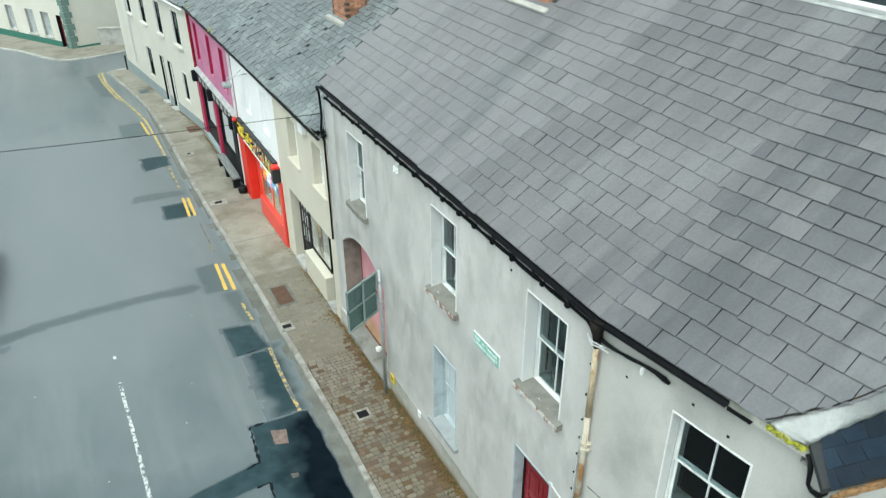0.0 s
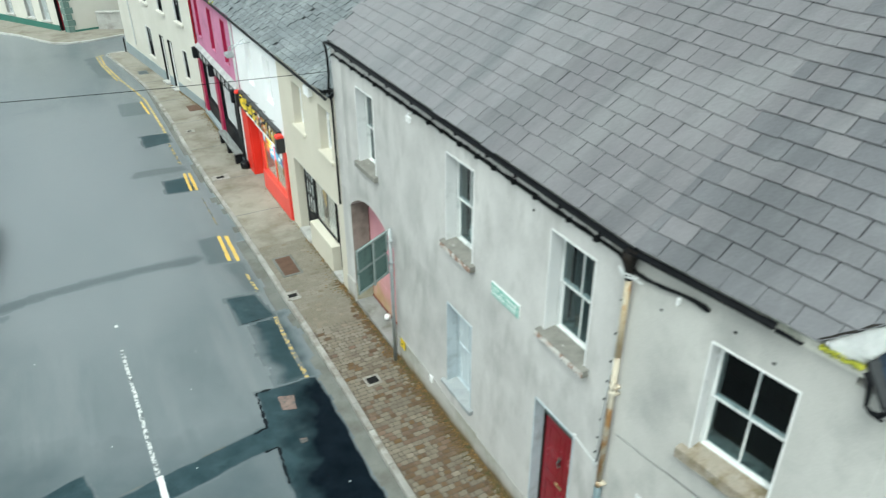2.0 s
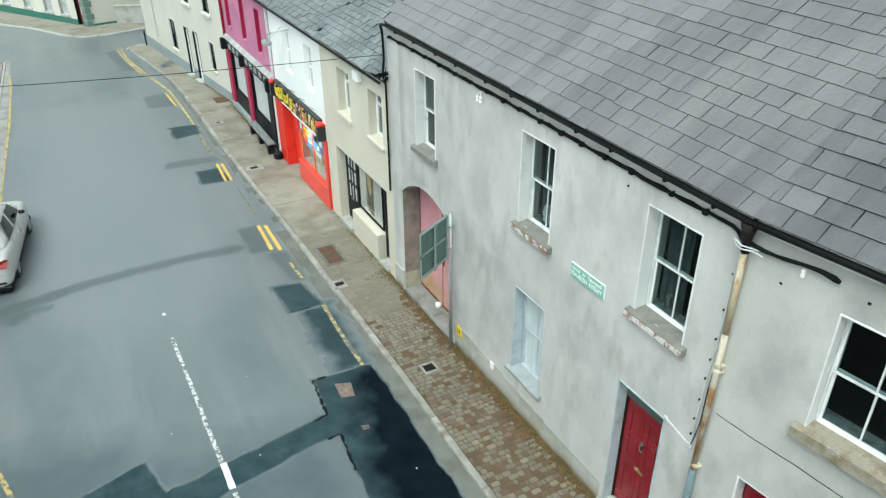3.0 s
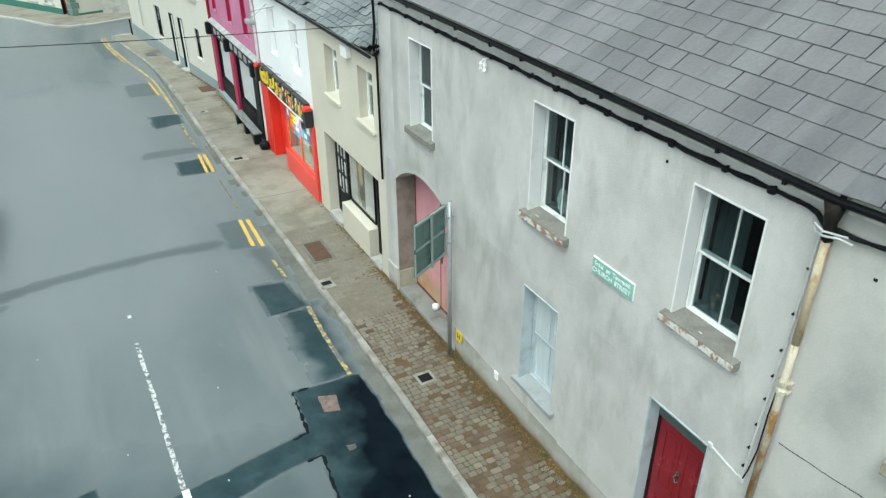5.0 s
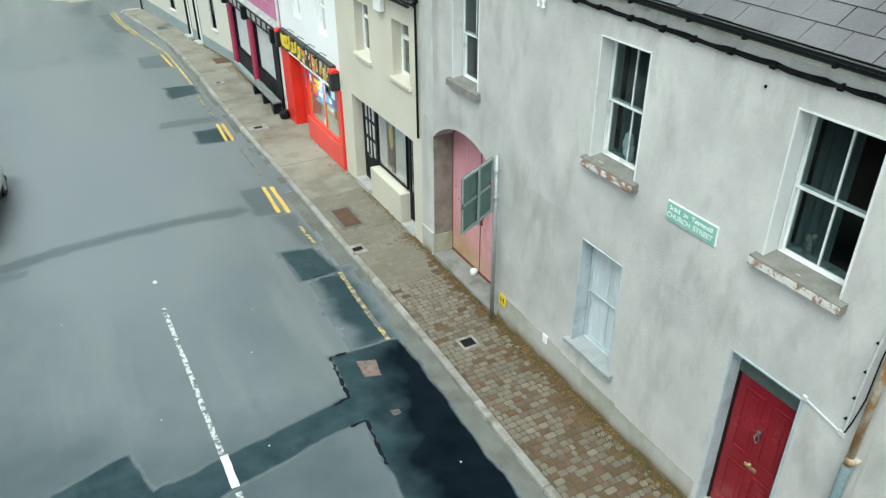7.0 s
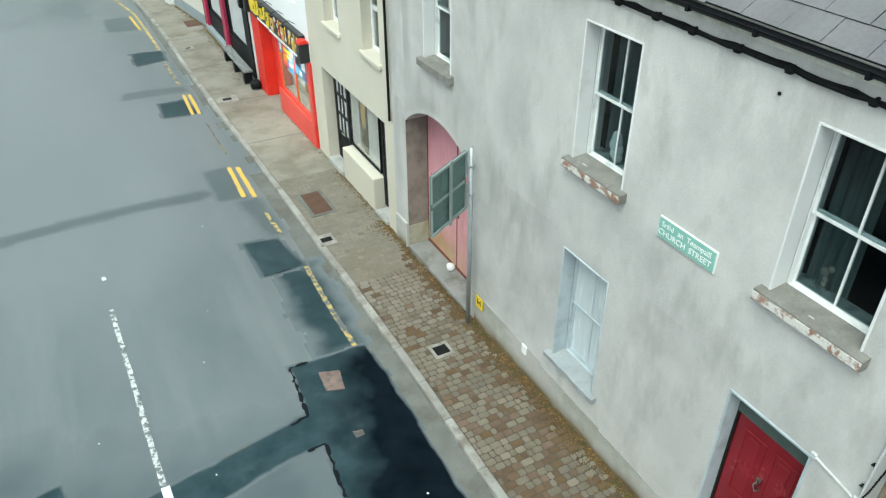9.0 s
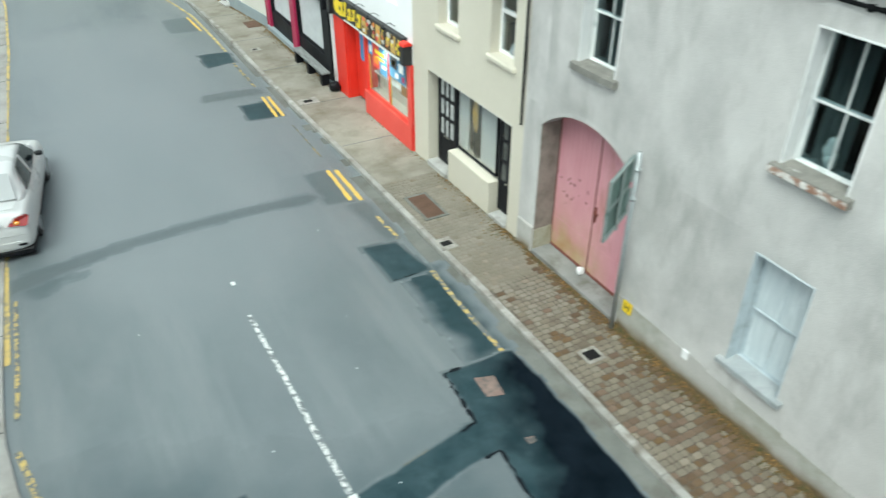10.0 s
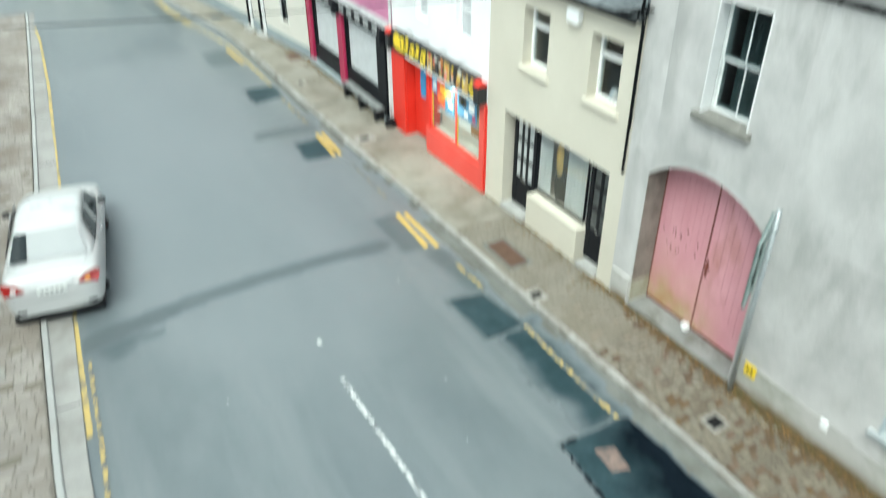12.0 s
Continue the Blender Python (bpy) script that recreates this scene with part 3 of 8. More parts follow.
def on_road(outline, lift, ragged=0.0, step=0.15):
    """A thin layer on the road, cut along the road's own grid so that it follows the camber."""
    rnd = random.Random(len(outline) * 1000 + int(outline[0][0] * 100) + int(outline[0][1] * 10))
    pts = []
    for (xa, ya), (xb, yb) in zip(outline, outline[1:] + outline[:1]):
        n = max(1, int(math.hypot(xb - xa, yb - ya) / step)) if ragged else 1
        for k in range(n):
            f = k / n
            j = ragged if k else ragged * 0.3
            pts.append((xa + (xb - xa) * f + rnd.uniform(-j, j), ya + (yb - ya) * f + rnd.uniform(-j, j)))
    bm = bmesh.new()
    bm.faces.new([bm.verts.new((x, y, 0)) for x, y in pts])
    bmesh.ops.triangulate(bm, faces=bm.faces)
    xs, ys = [p[0] for p in pts], [p[1] for p in pts]
    for k in range(math.floor(min(xs) / 0.4), math.ceil(max(xs) / 0.4) + 1):
        bmesh.ops.bisect_plane(bm, geom=[*bm.verts, *bm.edges, *bm.faces], plane_co=(k * 0.4, 0, 0), plane_no=(1, 0, 0))
    for k in range(math.floor(min(ys)), math.ceil(max(ys)) + 1):
        bmesh.ops.bisect_plane(bm, geom=[*bm.verts, *bm.edges, *bm.faces], plane_co=(0, k, 0), plane_no=(0, 1, 0))
    for v in bm.verts:
        v.co.z = road_z(v.co.x, v.co.y) + lift
    return bm


def letters(text, size, m, material, parent, name="letter", spacing=1.0):
    """Flat raised lettering in the built-in font, centred on m; x runs along the writing."""
    data = bpy.data.curves.new(name, "FONT")
    data.body, data.size, data.align_x, data.align_y, data.extrude, data.space_character = text, size, "CENTER", "CENTER", 0.002, spacing
    tmp = bpy.data.objects.new(name, data)
    scene.collection.objects.link(tmp)
    bpy.context.view_layer.update()
    mesh = bpy.data.meshes.new_from_object(tmp.evaluated_get(bpy.context.evaluated_depsgraph_get()))
    bpy.data.objects.remove(tmp)
    # one part for each character: islands that overlap along the writing belong together
    co = [v.co.copy() for v in mesh.vertices]
    root = list(range(len(co)))

    def find(i):
        while root[i] != i:
            root[i] = root[root[i]]
            i = root[i]
        return i

    for e in mesh.edges:
        root[find(e.vertices[0])] = find(e.vertices[1])
    isles = {}
    for f in mesh.polygons:
        isles.setdefault(find(f.vertices[0]), []).append(tuple(f.vertices))
    glyphs = []
    for faces in sorted(isles.values(), key=lambda fs: min(co[i].x for f in fs for i in f)):
        xs = [co[i].x for f in faces for i in f]
        a, b = min(xs), max(xs)
        last = glyphs[-1] if glyphs else None
        if last and min(b, last[1]) - a > 0.25 * min(b - a, last[1] - last[0]):
            last[1] = max(last[1], b)
            last[2].extend(faces)
        else:
            glyphs.append([a, b, list(faces)])
    bpy.data.meshes.remove(mesh)
    for a, b, faces in glyphs:
        used = sorted({i for f in faces for i in f})
        at = {i: k for k, i in enumerate(used)}
        one = bpy.data.meshes.new(name)
        one.from_pydata([m @ co[i] for i in used], [], [tuple(at[i] for i in f) for f in faces])
        link(name, one, material, parent)


# ---- ground, road and pavements ----
KERB_R = [(3.3, -14), (3.3, 9), (3.33, 11), (3.33, 13.4), (3.3, 15.2), (3.25, 20), (3.16, 23.6), (3.12, 27), (3.16, 31), (3.05, 35.7), (2.77, 38.4), (2.37, 41.3), (2.05, 43.6)]
KERB_L = [(-3.9, 8), (-4.2, 11), (-4.55, 12.6), (-4.72, 13.2), (-4.79, 13.9), (-4.8, 15.2), (-4.74, 19), (-4.52, 25), (-4.33, 29.8), (-4.04, 37.8), (-3.85, 44)]
EDGE_L = [(-3.2, 8), (-3.75, 11), (-4.22, 12.8), (-4.36, 14), (-4.36, 15.3), (-4.22, 19), (-4.0, 25), (-3.9, 27.3), (-3.72, 34), (-3.6, 39.6), (-3.5, 44)]

bm = bmesh.new()
xs = [-600, -200, -60, -20, 20, 60, 200, 600]
ys = [-600, -200, -40, -10, 20, 50, 90, 200, 600]
g = [[bm.verts.new((x, y, pave_z(y) - 0.6)) for x in xs] for y in ys]
for a, b in zip(g, g[1:]):
    for i in range(len(xs) - 1):
        bm.faces.new((a[i], a[i + 1], b[i + 1], b[i]))
tagged(part("ground", bm, GROUND), "level town ground beyond the street", "ground", kind="structure")

bm = bmesh.new()
xs = sorted([0.4 * k for k in range(-30, 101)] + [-4.2, 3.0])
ys = list(range(-14, 80))
g = [[bm.verts.new((x, y, road_z(x, y))) for x in xs] for y in ys]
for a, b in zip(g, g[1:]):
    for i in range(len(xs) - 1):
        bm.faces.new((a[i], a[i + 1], b[i + 1], b[i]))
road = tagged(part("road", bm, ASPHALT, smooth=True), "cambered grey asphalt street with patched repairs", "road", kind="structure")


def strip(line_a, line_b, y0, y1, z_of, step=0.5):
    """A flat strip between two bent lines."""
    bm = bmesh.new()
    n = max(1, round((y1 - y0) / step))
    rows = []
    for k in range(n + 1):
        y = y0 + (y1 - y0) * k / n
        xa, xb = (l if isinstance(l, (int, float)) else along(l, y) for l in (line_a, line_b))
        rows.append([bm.verts.new((xa + (xb - xa) * q / 3, y, z_of(xa + (xb - xa) * q / 3, y))) for q in range(4)])
    for a, b in zip(rows, rows[1:]):
        for q in range(3):
            bm.faces.new((a[q], a[q + 1], b[q + 1], b[q]))
    return bm


def solid_strip(line_a, line_b, y0, y1, z_of, depth, step=0.5):
    bm = strip(line_a, line_b, y0, y1, z_of, step)
    top = bm.faces[:]
    ext = bmesh.ops.extrude_face_region(bm, geom=top)
    bmesh.ops.translate(bm, vec=(0, 0, -depth), verts=[v for v in ext["geom"] if isinstance(v, bmesh.types.BMVert)])
    return bm


def bed(x, y):
    return pave_z(y) - 0.012


shift = lambda line, dx: [(x + dx, y) for x, y in line]
# street-side pavement: bedded setts, then worn concrete
pavement = tagged(part("pavement", solid_strip(shift(KERB_R, 0.13), 5.6, -14, 13.8, bed, 0.3), JOINT), "brown and grey stone sett pavement along the houses", "pavement", kind="structure")
tagged(part("pavement", solid_strip(shift(KERB_R, 0.13), 5.6, 13.8, 18.3, bed, 0.3), PALEBED), "worn grey-brown stone sett pavement before the shops", "pavement", kind="structure")
bm = solid_strip(shift(KERB_R, 0.13), [(5.6, 18), (5.6, 31), (4.6, 38), (3.9, 43.9)], 18.3, 43.9, lambda x, y: pave_z(y), 0.3)
far_pavement = tagged(part("pavement", bm, PAVECON), "worn brown-grey concrete pavement with score joints", "pavement", kind="structure")
for y in (20.6, 23.6, 26.9, 30.2, 33.6, 37.0, 40.4):
    part("joint", boxes((along(KERB_R, y) + 0.14, 4.85 - max(0, y - 31) * 0.13, y, y + 0.02, pave_z(y) - 0.02, pave_z(y) + 0.003)), PALEPATCH, far_pavement)
left_pavement = tagged(part("pavement", solid_strip(-9.0, shift(KERB_L, -0.02), 8, 44, bed, 0.3), PALEJOINT), "pinkish grey sett pavement across the street", "pavement", kind="structure")
gutter = tagged(part("gutter_channel", solid_strip([(x - 0.36 + max(0, (y - 31)) * 0.012, y) for x, y in KERB_R], shift(KERB_R, 0.01), -14, 43.6, lambda x, y: pave_z(y) - 0.0875, 0.2), GUTTERCON), "damp grey concrete gutter channel", "gutter", kind="structure")
channel = tagged(part("gutter_channel", solid_strip(shift(KERB_L, 0.10), EDGE_L, 8, 44, lambda x, y: pave_z(y) - 0.045, 0.2), CHANNELCON), "pale concrete channel beside the far pavement", "gutter", kind="structure")
for y in (12.0, 14.2, 16.6, 21.5, 23.6, 26.5, 30, 34):
    part("joint", boxes((along(KERB_L, y) + 0.12, along(EDGE_L, y) - 0.01, y, y + 0.018, pave_z(y) - 0.08, pave_z(y) - 0.042)), TAR, channel)


def kerb(line, side, y0, y1, length, width, label, material):
    """Kerbstones set end to end along a bent line."""
    first = tagged(part("kerb", strip(line, shift(line, side * width), y0, y1, lambda x, y: pave_z(y) - 0.06), JOINT), label, "kerb", kind="structure")
    y, rnd = y0, random.Random(int(y0 * 10) + 5)
    while y < y1 - 0.05:
        e = min(y1, y + length * rnd.uniform(0.85, 1.1))
        xa, xb = along(line, y), along(line, e)
        bm = boxes((min(0, side * width), max(0, side * width), 0.004, math.hypot(e - y, xb - xa) - 0.006, -0.22, 0.012), bevel=0.014)
        part("kerbstone", bm, material, first, m=Matrix.Translation((xa + rnd.uniform(-0.006, 0.006), y, pave_z((y + e) / 2))) @ Matrix.Rotation(math.atan2(xa - xb, e - y), 4, "Z") @ Matrix.Rotation(-0.0148, 4, "X"))
        y = e
    return first


kerb(KERB_R, 1, -6, 43.5, 0.92, 0.13, "worn dirty concrete kerb of the house pavement", KERBCON)
kerb(KERB_L, 1, 8, 44, 0.92, 0.10, "pale concrete kerb of the opposite pavement", PALECON)
# rounded end of the pavement at the side street
bm = bmesh.new()
tube(bm, [(2.05, 43.5, pave_z(43.5) - 0.03), (2.15, 43.85, pave_z(44) - 0.03), (2.5, 44.0, pave_z(44) - 0.03), (3.6, 44.0, pave_z(44) - 0.03)], 0.07)
tagged(part("kerb", bm, CONCRETE), "rounded kerb end at the side street", "kerb", kind="structure")

# repairs in the road
def lattice(x, y, seed):
    """Smooth value noise on arrays, 0 to 1."""
    xi, yi = np.floor(x), np.floor(y)
    u, v = x - xi, y - yi
    u, v = u * u * (3 - 2 * u), v * v * (3 - 2 * v)

    def corner(a, b):
        q = np.sin((xi + a) * 127.1 + (yi + b) * 311.7 + seed * 74.7) * 43758.5453
        return q - np.floor(q)

    return (corner(0, 0) * (1 - u) + corner(1, 0) * u) * (1 - v) + (corner(0, 1) * (1 - u) + corner(1, 1) * u) * v


def mottled(x, y, seed):
    return 0.55 * lattice(x, y, seed) + 0.3 * lattice(2.1 * x, 2.1 * y, seed + 1) + 0.15 * lattice(4.3 * x, 4.3 * y, seed + 2)


def layer(name, u, v, cover, place, material, parent, label="", m=None, fresh=None):
    """A thin worn layer on a grid; cover thins it out towards its edges."""
    nu, nv = cover.shape
    on = np.zeros((nu - 1, nv - 1), bool)
    for a in (0, 1):
        for b in (0, 1):
            on |= cover[a:nu - 1 + a, b:nv - 1 + b] > 0.06
    for a in (0, 1):
        for b in (0, 1):
            on &= cover[a:nu - 1 + a, b:nv - 1 + b] >= 0
    ii, jj = np.nonzero(on)
    if not len(ii):
        return None
    quads = np.stack([ii * nv + jj, (ii + 1) * nv + jj, (ii + 1) * nv + jj + 1, ii * nv + jj + 1], 1)
    used, back = np.unique(quads, return_inverse=True)
    gu, gv = np.meshgrid(u, v, indexing="ij")
    co = [place(float(gu.flat[k]), float(gv.flat[k])) for k in used]
    mesh = bpy.data.meshes.new(name)
    mesh.from_pydata(co, [], back.reshape(-1, 4).tolist())
    at = mesh.attributes.new("cover", "FLOAT", "POINT")
    at.data.foreach_set("value", np.ascontiguousarray(cover.flat[used], dtype=np.float32))
    if fresh is not None:
        at = mesh.attributes.new("fresh", "FLOAT", "POINT")
        at.data.foreach_set("value", np.ascontiguousarray(fresh.flat[used], dtype=np.float32))
    if m is not None:
        mesh.transform(m)
    for f in mesh.polygons:
        f.use_smooth = True
    return link(name, mesh, material, parent, label)


def depth_in(outline, gx, gy):
    """How far points lie inside an outline (negative: outside)."""
    gap, inside = np.full(gx.shape, 9.0), np.zeros(gx.shape, bool)
    for (xa, ya), (xb, yb) in zip(outline, outline[1:] + outline[:1]):
        dx, dy = xb - xa, yb - ya
        f = np.clip(((gx - xa) * dx + (gy - ya) * dy) / (dx * dx + dy * dy), 0, 1)
        gap = np.minimum(gap, np.hypot(gx - xa - f * dx, gy - ya - f * dy))
        if ya != yb:
            inside ^= ((ya > gy) != (yb > gy)) & (gx < dx * (gy - ya) / dy + xa)
    return np.where(inside, gap, -gap)


def repair(outlines, material, lift, soft=0.05, ragged=0.06, cell=0.07, kerb_at=9.0, tar=None):
    """A road repair with worn edges, lying on the camber."""
    if isinstance(outlines[0][0], float):
        outlines = [outlines]
    every = sum(outlines, [])
    xs, ys = [p[0] for p in every], [p[1] for p in every]
    pad = soft + ragged
    u = np.append(np.arange(min(xs) - pad, min(max(xs) + pad + cell, kerb_at - cell / 2), cell), min(kerb_at, max(xs) + pad + 2 * cell))
    v = np.arange(max(min(ys), -1.0) - pad, max(ys) + pad + cell, cell)
    gx, gy = np.meshgrid(u, v, indexing="ij")
    near = np.max([depth_in(o, gx, gy) for o in outlines], axis=0)
    near = near + ragged * (2 * mottled(gx * 2.2, gy * 2.2, len(every)) - 1)
    cover = np.clip(near / (2 * soft) + 0.5, 0, 1)
    fresh = np.clip((depth_in(tar, gx, gy) + 0.35 * (2 * mottled(gx * 1.8, gy * 1.8, 5) - 1)) / 0.75 + 0.5, 0, 1) if tar else None
    layer("patch", u, v, cover, lambda x, y: (x, y, road_z(x, y) + lift), material, road, fresh=fresh)


repair([[(1.72, 12.18), (2.98, 12.22), (3.0, 10.5), (2.97, 9.0), (2.97, -1.0), (1.1, -1.0), (1.42, 7.5), (1.57, 9.2), (1.66, 10.45), (1.64, 11.05)],
        [(-2.4, 10.2), (-1.29, 10.52), (-0.3, 10.68), (0.81, 10.92), (1.6, 11.07), (1.8, 10.5), (1.63, 10.49), (0.6, 10.29), (-0.36, 10.08), (-1.2, 9.8), (-2.4, 9.4)],
        [(-1.64, 11.38), (-2.2, 11.28), (-2.75, 11.1), (-3.1, 10.5), (-3.3, 9.0), (-1.3, 9.0), (-1.45, 10.5)]], PATCH, 0.007, 0.035, 0.06, 0.04, 3.2,
       [(2.42, 12.2), (3.6, 12.35), (3.6, -2.0), (1.35, -2.0), (1.6, 7.0), (1.86, 8.9), (2.0, 10.2), (2.18, 10.9), (2.45, 11.3), (2.52, 11.9)])
# paler soft-edged zone along the middle of the street
repair([(-3.2, 17.0), (-0.6, 15.2), (1.2, 17.0), (1.9, 20.0), (1.8, 26.0), (1.2, 34.0), (-2.4, 34.0), (-3.2, 26.0)], PALEROAD, 0.003, 1.2, 0.5, 0.2)
repair([(2.02, 16.1), (2.67, 16.02), (2.9, 14.9), (2.07, 14.82)], PATCH, 0.006)
repair([(2.05, 19.57), (2.55, 19.67), (2.66, 17.95), (2.02, 18.08)], FAINT, 0.006)
repair([(1.85, 24.4), (2.6, 24.55), (2.75, 23.36), (1.83, 23.33)], PATCH, 0.006)
repair([(1.1, 25.6), (2.7, 25.63), (2.76, 25.25), (1.02, 25.07)], TRENCH, 0.006)
repair([(1.83, 29.3), (2.8, 29.45), (2.74, 28.34), (1.86, 28.03)], PATCH, 0.006)
repair([(1.52, 34.0), (2.45, 34.1), (2.5, 32.27), (1.51, 32.19)], FAINT, 0.006)
repair([(0.9, 43.2), (1.45, 43.3), (2.0, 38.5), (1.3, 39.0)], FAINT, 0.006, 0.1)
repair([(-4.1, 18.35), (-2.2, 18.5), (0.25, 18.62), (1.8, 18.66), (2.02, 18.45), (1.6, 18.28), (0.2, 18.36), (-2.2, 18.24), (-4.15, 17.9)], TRENCH, 0.006, 0.07, 0.05)
repair([(-4.0, 18.0), (-3.3, 18.2), (-3.1, 17.8), (-3.6, 17.6)], FAINT, 0.004, 0.2, 0.2)
repair([(2.45, 14.8), (2.9, 14.85), (2.95, 12.3), (2.35, 12.3)], PATCH, 0.004, 0.22, 0.25)
repair([(2.45, 17.9), (2.8, 17.9), (2.9, 16.2), (2.6, 16.2)], FAINT, 0.004, 0.15, 0.15)
# broad near-left zone toned darker than the road, edges faded out
repair([(-4.1, 12.6), (-2.7, 12.2), (-1.7, 11.6), (-0.9, 11.1), (0.2, 10.9), (1.3, 10.8), (1.4, 8.0), (-4.0, 8.0)], FAINT, 0.004, 0.8, 0.3)
for outline in ([(2.07, 11.9), (2.38, 11.82), (2.31, 11.38), (2.03, 11.45)], [(2.08, 10.52), (2.22, 10.5), (2.22, 10.4), (2.08, 10.38)]):
    part("cover_plate", on_road(outline, 0.017, 0.007, 0.06), REDCOVER, road, smooth=True)
for a, b, w in (((1.70, 12.18), (1.62, 11.07), 0.045), ((1.70, 12.18), (2.0, 12.2), 0.035), ((1.62, 11.07), (1.35, 11.01), 0.045), ((1.66, 10.47), (1.4, 10.44), 0.04), ((1.66, 10.47), (1.58, 9.5), 0.045), ((2.07, 14.83), (2.6, 14.88), 0.025)):
    d = Vector((b[0] - a[0], b[1] - a[1])).normalized() * w / 2
    part("tar_seal", on_road([(a[0] - d.y, a[1] + d.x), (b[0] - d.y, b[1] + d.x), (b[0] + d.y, b[1] - d.x), (a[0] + d.y, a[1] - d.x)], 0.014, 0.022, 0.06), TAR, road)


def painted(points, width, material, lift=0.012, ragged=0.008):
    """A painted line on the road along (x, y) points."""
    left, right = [], []
    for i, p in enumerate(points):
        q0, q1 = points[max(0, i - 1)], points[min(len(points) - 1, i + 1)]
        d = Vector((q1[0] - q0[0], q1[1] - q0[1])).normalized() * width / 2
        left.append((p[0] - d.y, p[1] + d.x))
        right.append((p[0] + d.y, p[1] - d.x))
    part("lane_marking", on_road(left + right[::-1], lift, ragged, 0.1), material, road)


painted([(2.56, 18.05), (2.62, 19.65)], 0.10, YELLOW)
painted([(2.78, 17.97), (2.81, 19.6)], 0.10, YELLOW)
painted([(2.56, 23.3), (2.63, 24.92)], 0.09, YELLOW)
painted([(2.74, 23.3), (2.79, 24.9)], 0.09, YELLOW)
painted([(2.83, 12.28), (2.83, 13.6), (2.88, 14.85)], 0.09, THINYELLOW)
painted([(2.82, 16.15), (2.78, 17.2)], 0.08, THINYELLOW)
painted([(2.75, 20.4), (2.76, 22.6)], 0.045, GHOSTYELLOW)
painted([(2.68, 25.8), (2.67, 28.2)], 0.09, THINYELLOW)
painted([(2.76, 29.5), (2.75, 32.1), (2.70, 34.4)], 0.09, OLDYELLOW)
painted([(2.56, 32.2), (2.48, 34.2)], 0.09, YELLOW)
painted([(2.70, 34.4), (2.45, 36.2), (2.16, 37.9), (1.75, 41.3), (1.72, 43.5)], 0.09, OLDYELLOW)
painted([(1.98, 38.0), (1.62, 41.2), (1.52, 43.4), (1.9, 43.75)], 0.09, OLDYELLOW)
painted([(-4.18, 19.4), (-4.22, 18.2), (-4.28, 15.8)], 0.09, OLDYELLOW)
painted([(-4.09, 17.6), (-4.15, 15.5), (-4.2, 14.4)], 0.07, THINYELLOW)
painted([(-4.22, 13.75), (-4.04, 12.8), (-3.6, 11.2)], 0.09, THINYELLOW)
painted([(-4.12, 21.0), (-3.92, 26.8), (-3.68, 32.5), (-3.56, 39.0), (-3.62, 41.0)], 0.09, OLDYELLOW)
painted([(-0.56, 15.0), (-0.50, 12.9), (-0.45, 10.75)], 0.075, WORNLINE)
painted([(-0.43, 10.72), (-0.42, 10.05)], 0.11, WHITELINE)
painted([(-0.41, 9.95), (-0.38, 8.2)], 0.09, WORNLINE)
painted([(-1.1, 10.58), (-0.72, 10.64)], 0.025, GUTTERCON)
painted([(0.35, 10.84), (0.78, 10.93)], 0.025, GUTTERCON)
painted([(-0.56, 16.1), (-0.55, 15.98)], 0.07, WHITELINE)


def cover(name, x0, x1, y0, y1, material, label, rim=None):
    """A cover let into the pavement, with an optional concrete surround."""
    z = pave_z((y0 + y1) / 2)
    t = thing(name, ((x0 + x1) / 2, (y0 + y1) / 2, z), label, "manhole cover")
    tilt = Matrix.Translation(((x0 + x1) / 2, (y0 + y1) / 2, z)) @ Matrix.Rotation(-0.0148, 4, "X")
    w, h = (x1 - x0) / 2, (y1 - y0) / 2
    part("lid", boxes((-w, w, -h, h, -0.05, 0.012), bevel=0.004), material, t, m=tilt)
    if rim:
        a, b = rim
        part("surround", boxes((-w - a, -w - 0.003, -h - b, h + b, -0.05, 0.010), (w + 0.003, w + a, -h - b, h + b, -0.05, 0.010), (-w, w, -h - b, -h - 0.003, -0.05, 0.010), (-w, w, h + 0.003, h + b, -0.05, 0.010)), RIMCON if material is IRON else GUTTERCON, t, m=tilt)
    return t


cover("water_cover", 3.87, 4.10, 11.34, 11.55, IRON, "small black iron cover in a pale concrete surround", (0.05, 0.06))
cover("water_cover", 3.41, 3.63, 15.37, 15.53, IRON, "small black iron cover in a pale concrete surround", (0.06, 0.12))
cover("water_cover", 3.52, 3.76, 23.74, 23.92, IRON, "small black iron cover in a whitish surround", (0.16, 0.14))
cover("water_cover", 3.55, 3.7, 29.0, 29.1, IRON, "small iron cover in a concrete surround", (0.12, 0.1))
cover("access_cover", 3.64, 4.05, 16.48, 17.44, RUSTCOVER, "rusty brown rectangular access cover in the pavement", (0.07, 0.07))
cover("access_cover", 4.12, 4.62, 31.55, 32.35, RUSTCOVER, "rusty brown access cover near the terrace")
cover("access_cover", 3.05, 3.5, 38.6, 39.3, PALEPATCH, "grey access cover in the concrete pavement")
cover("water_cover", -5.62, -5.42, 17.8, 17.98, IRON, "small black iron cover in the opposite pavement", (0.08, 0.08))

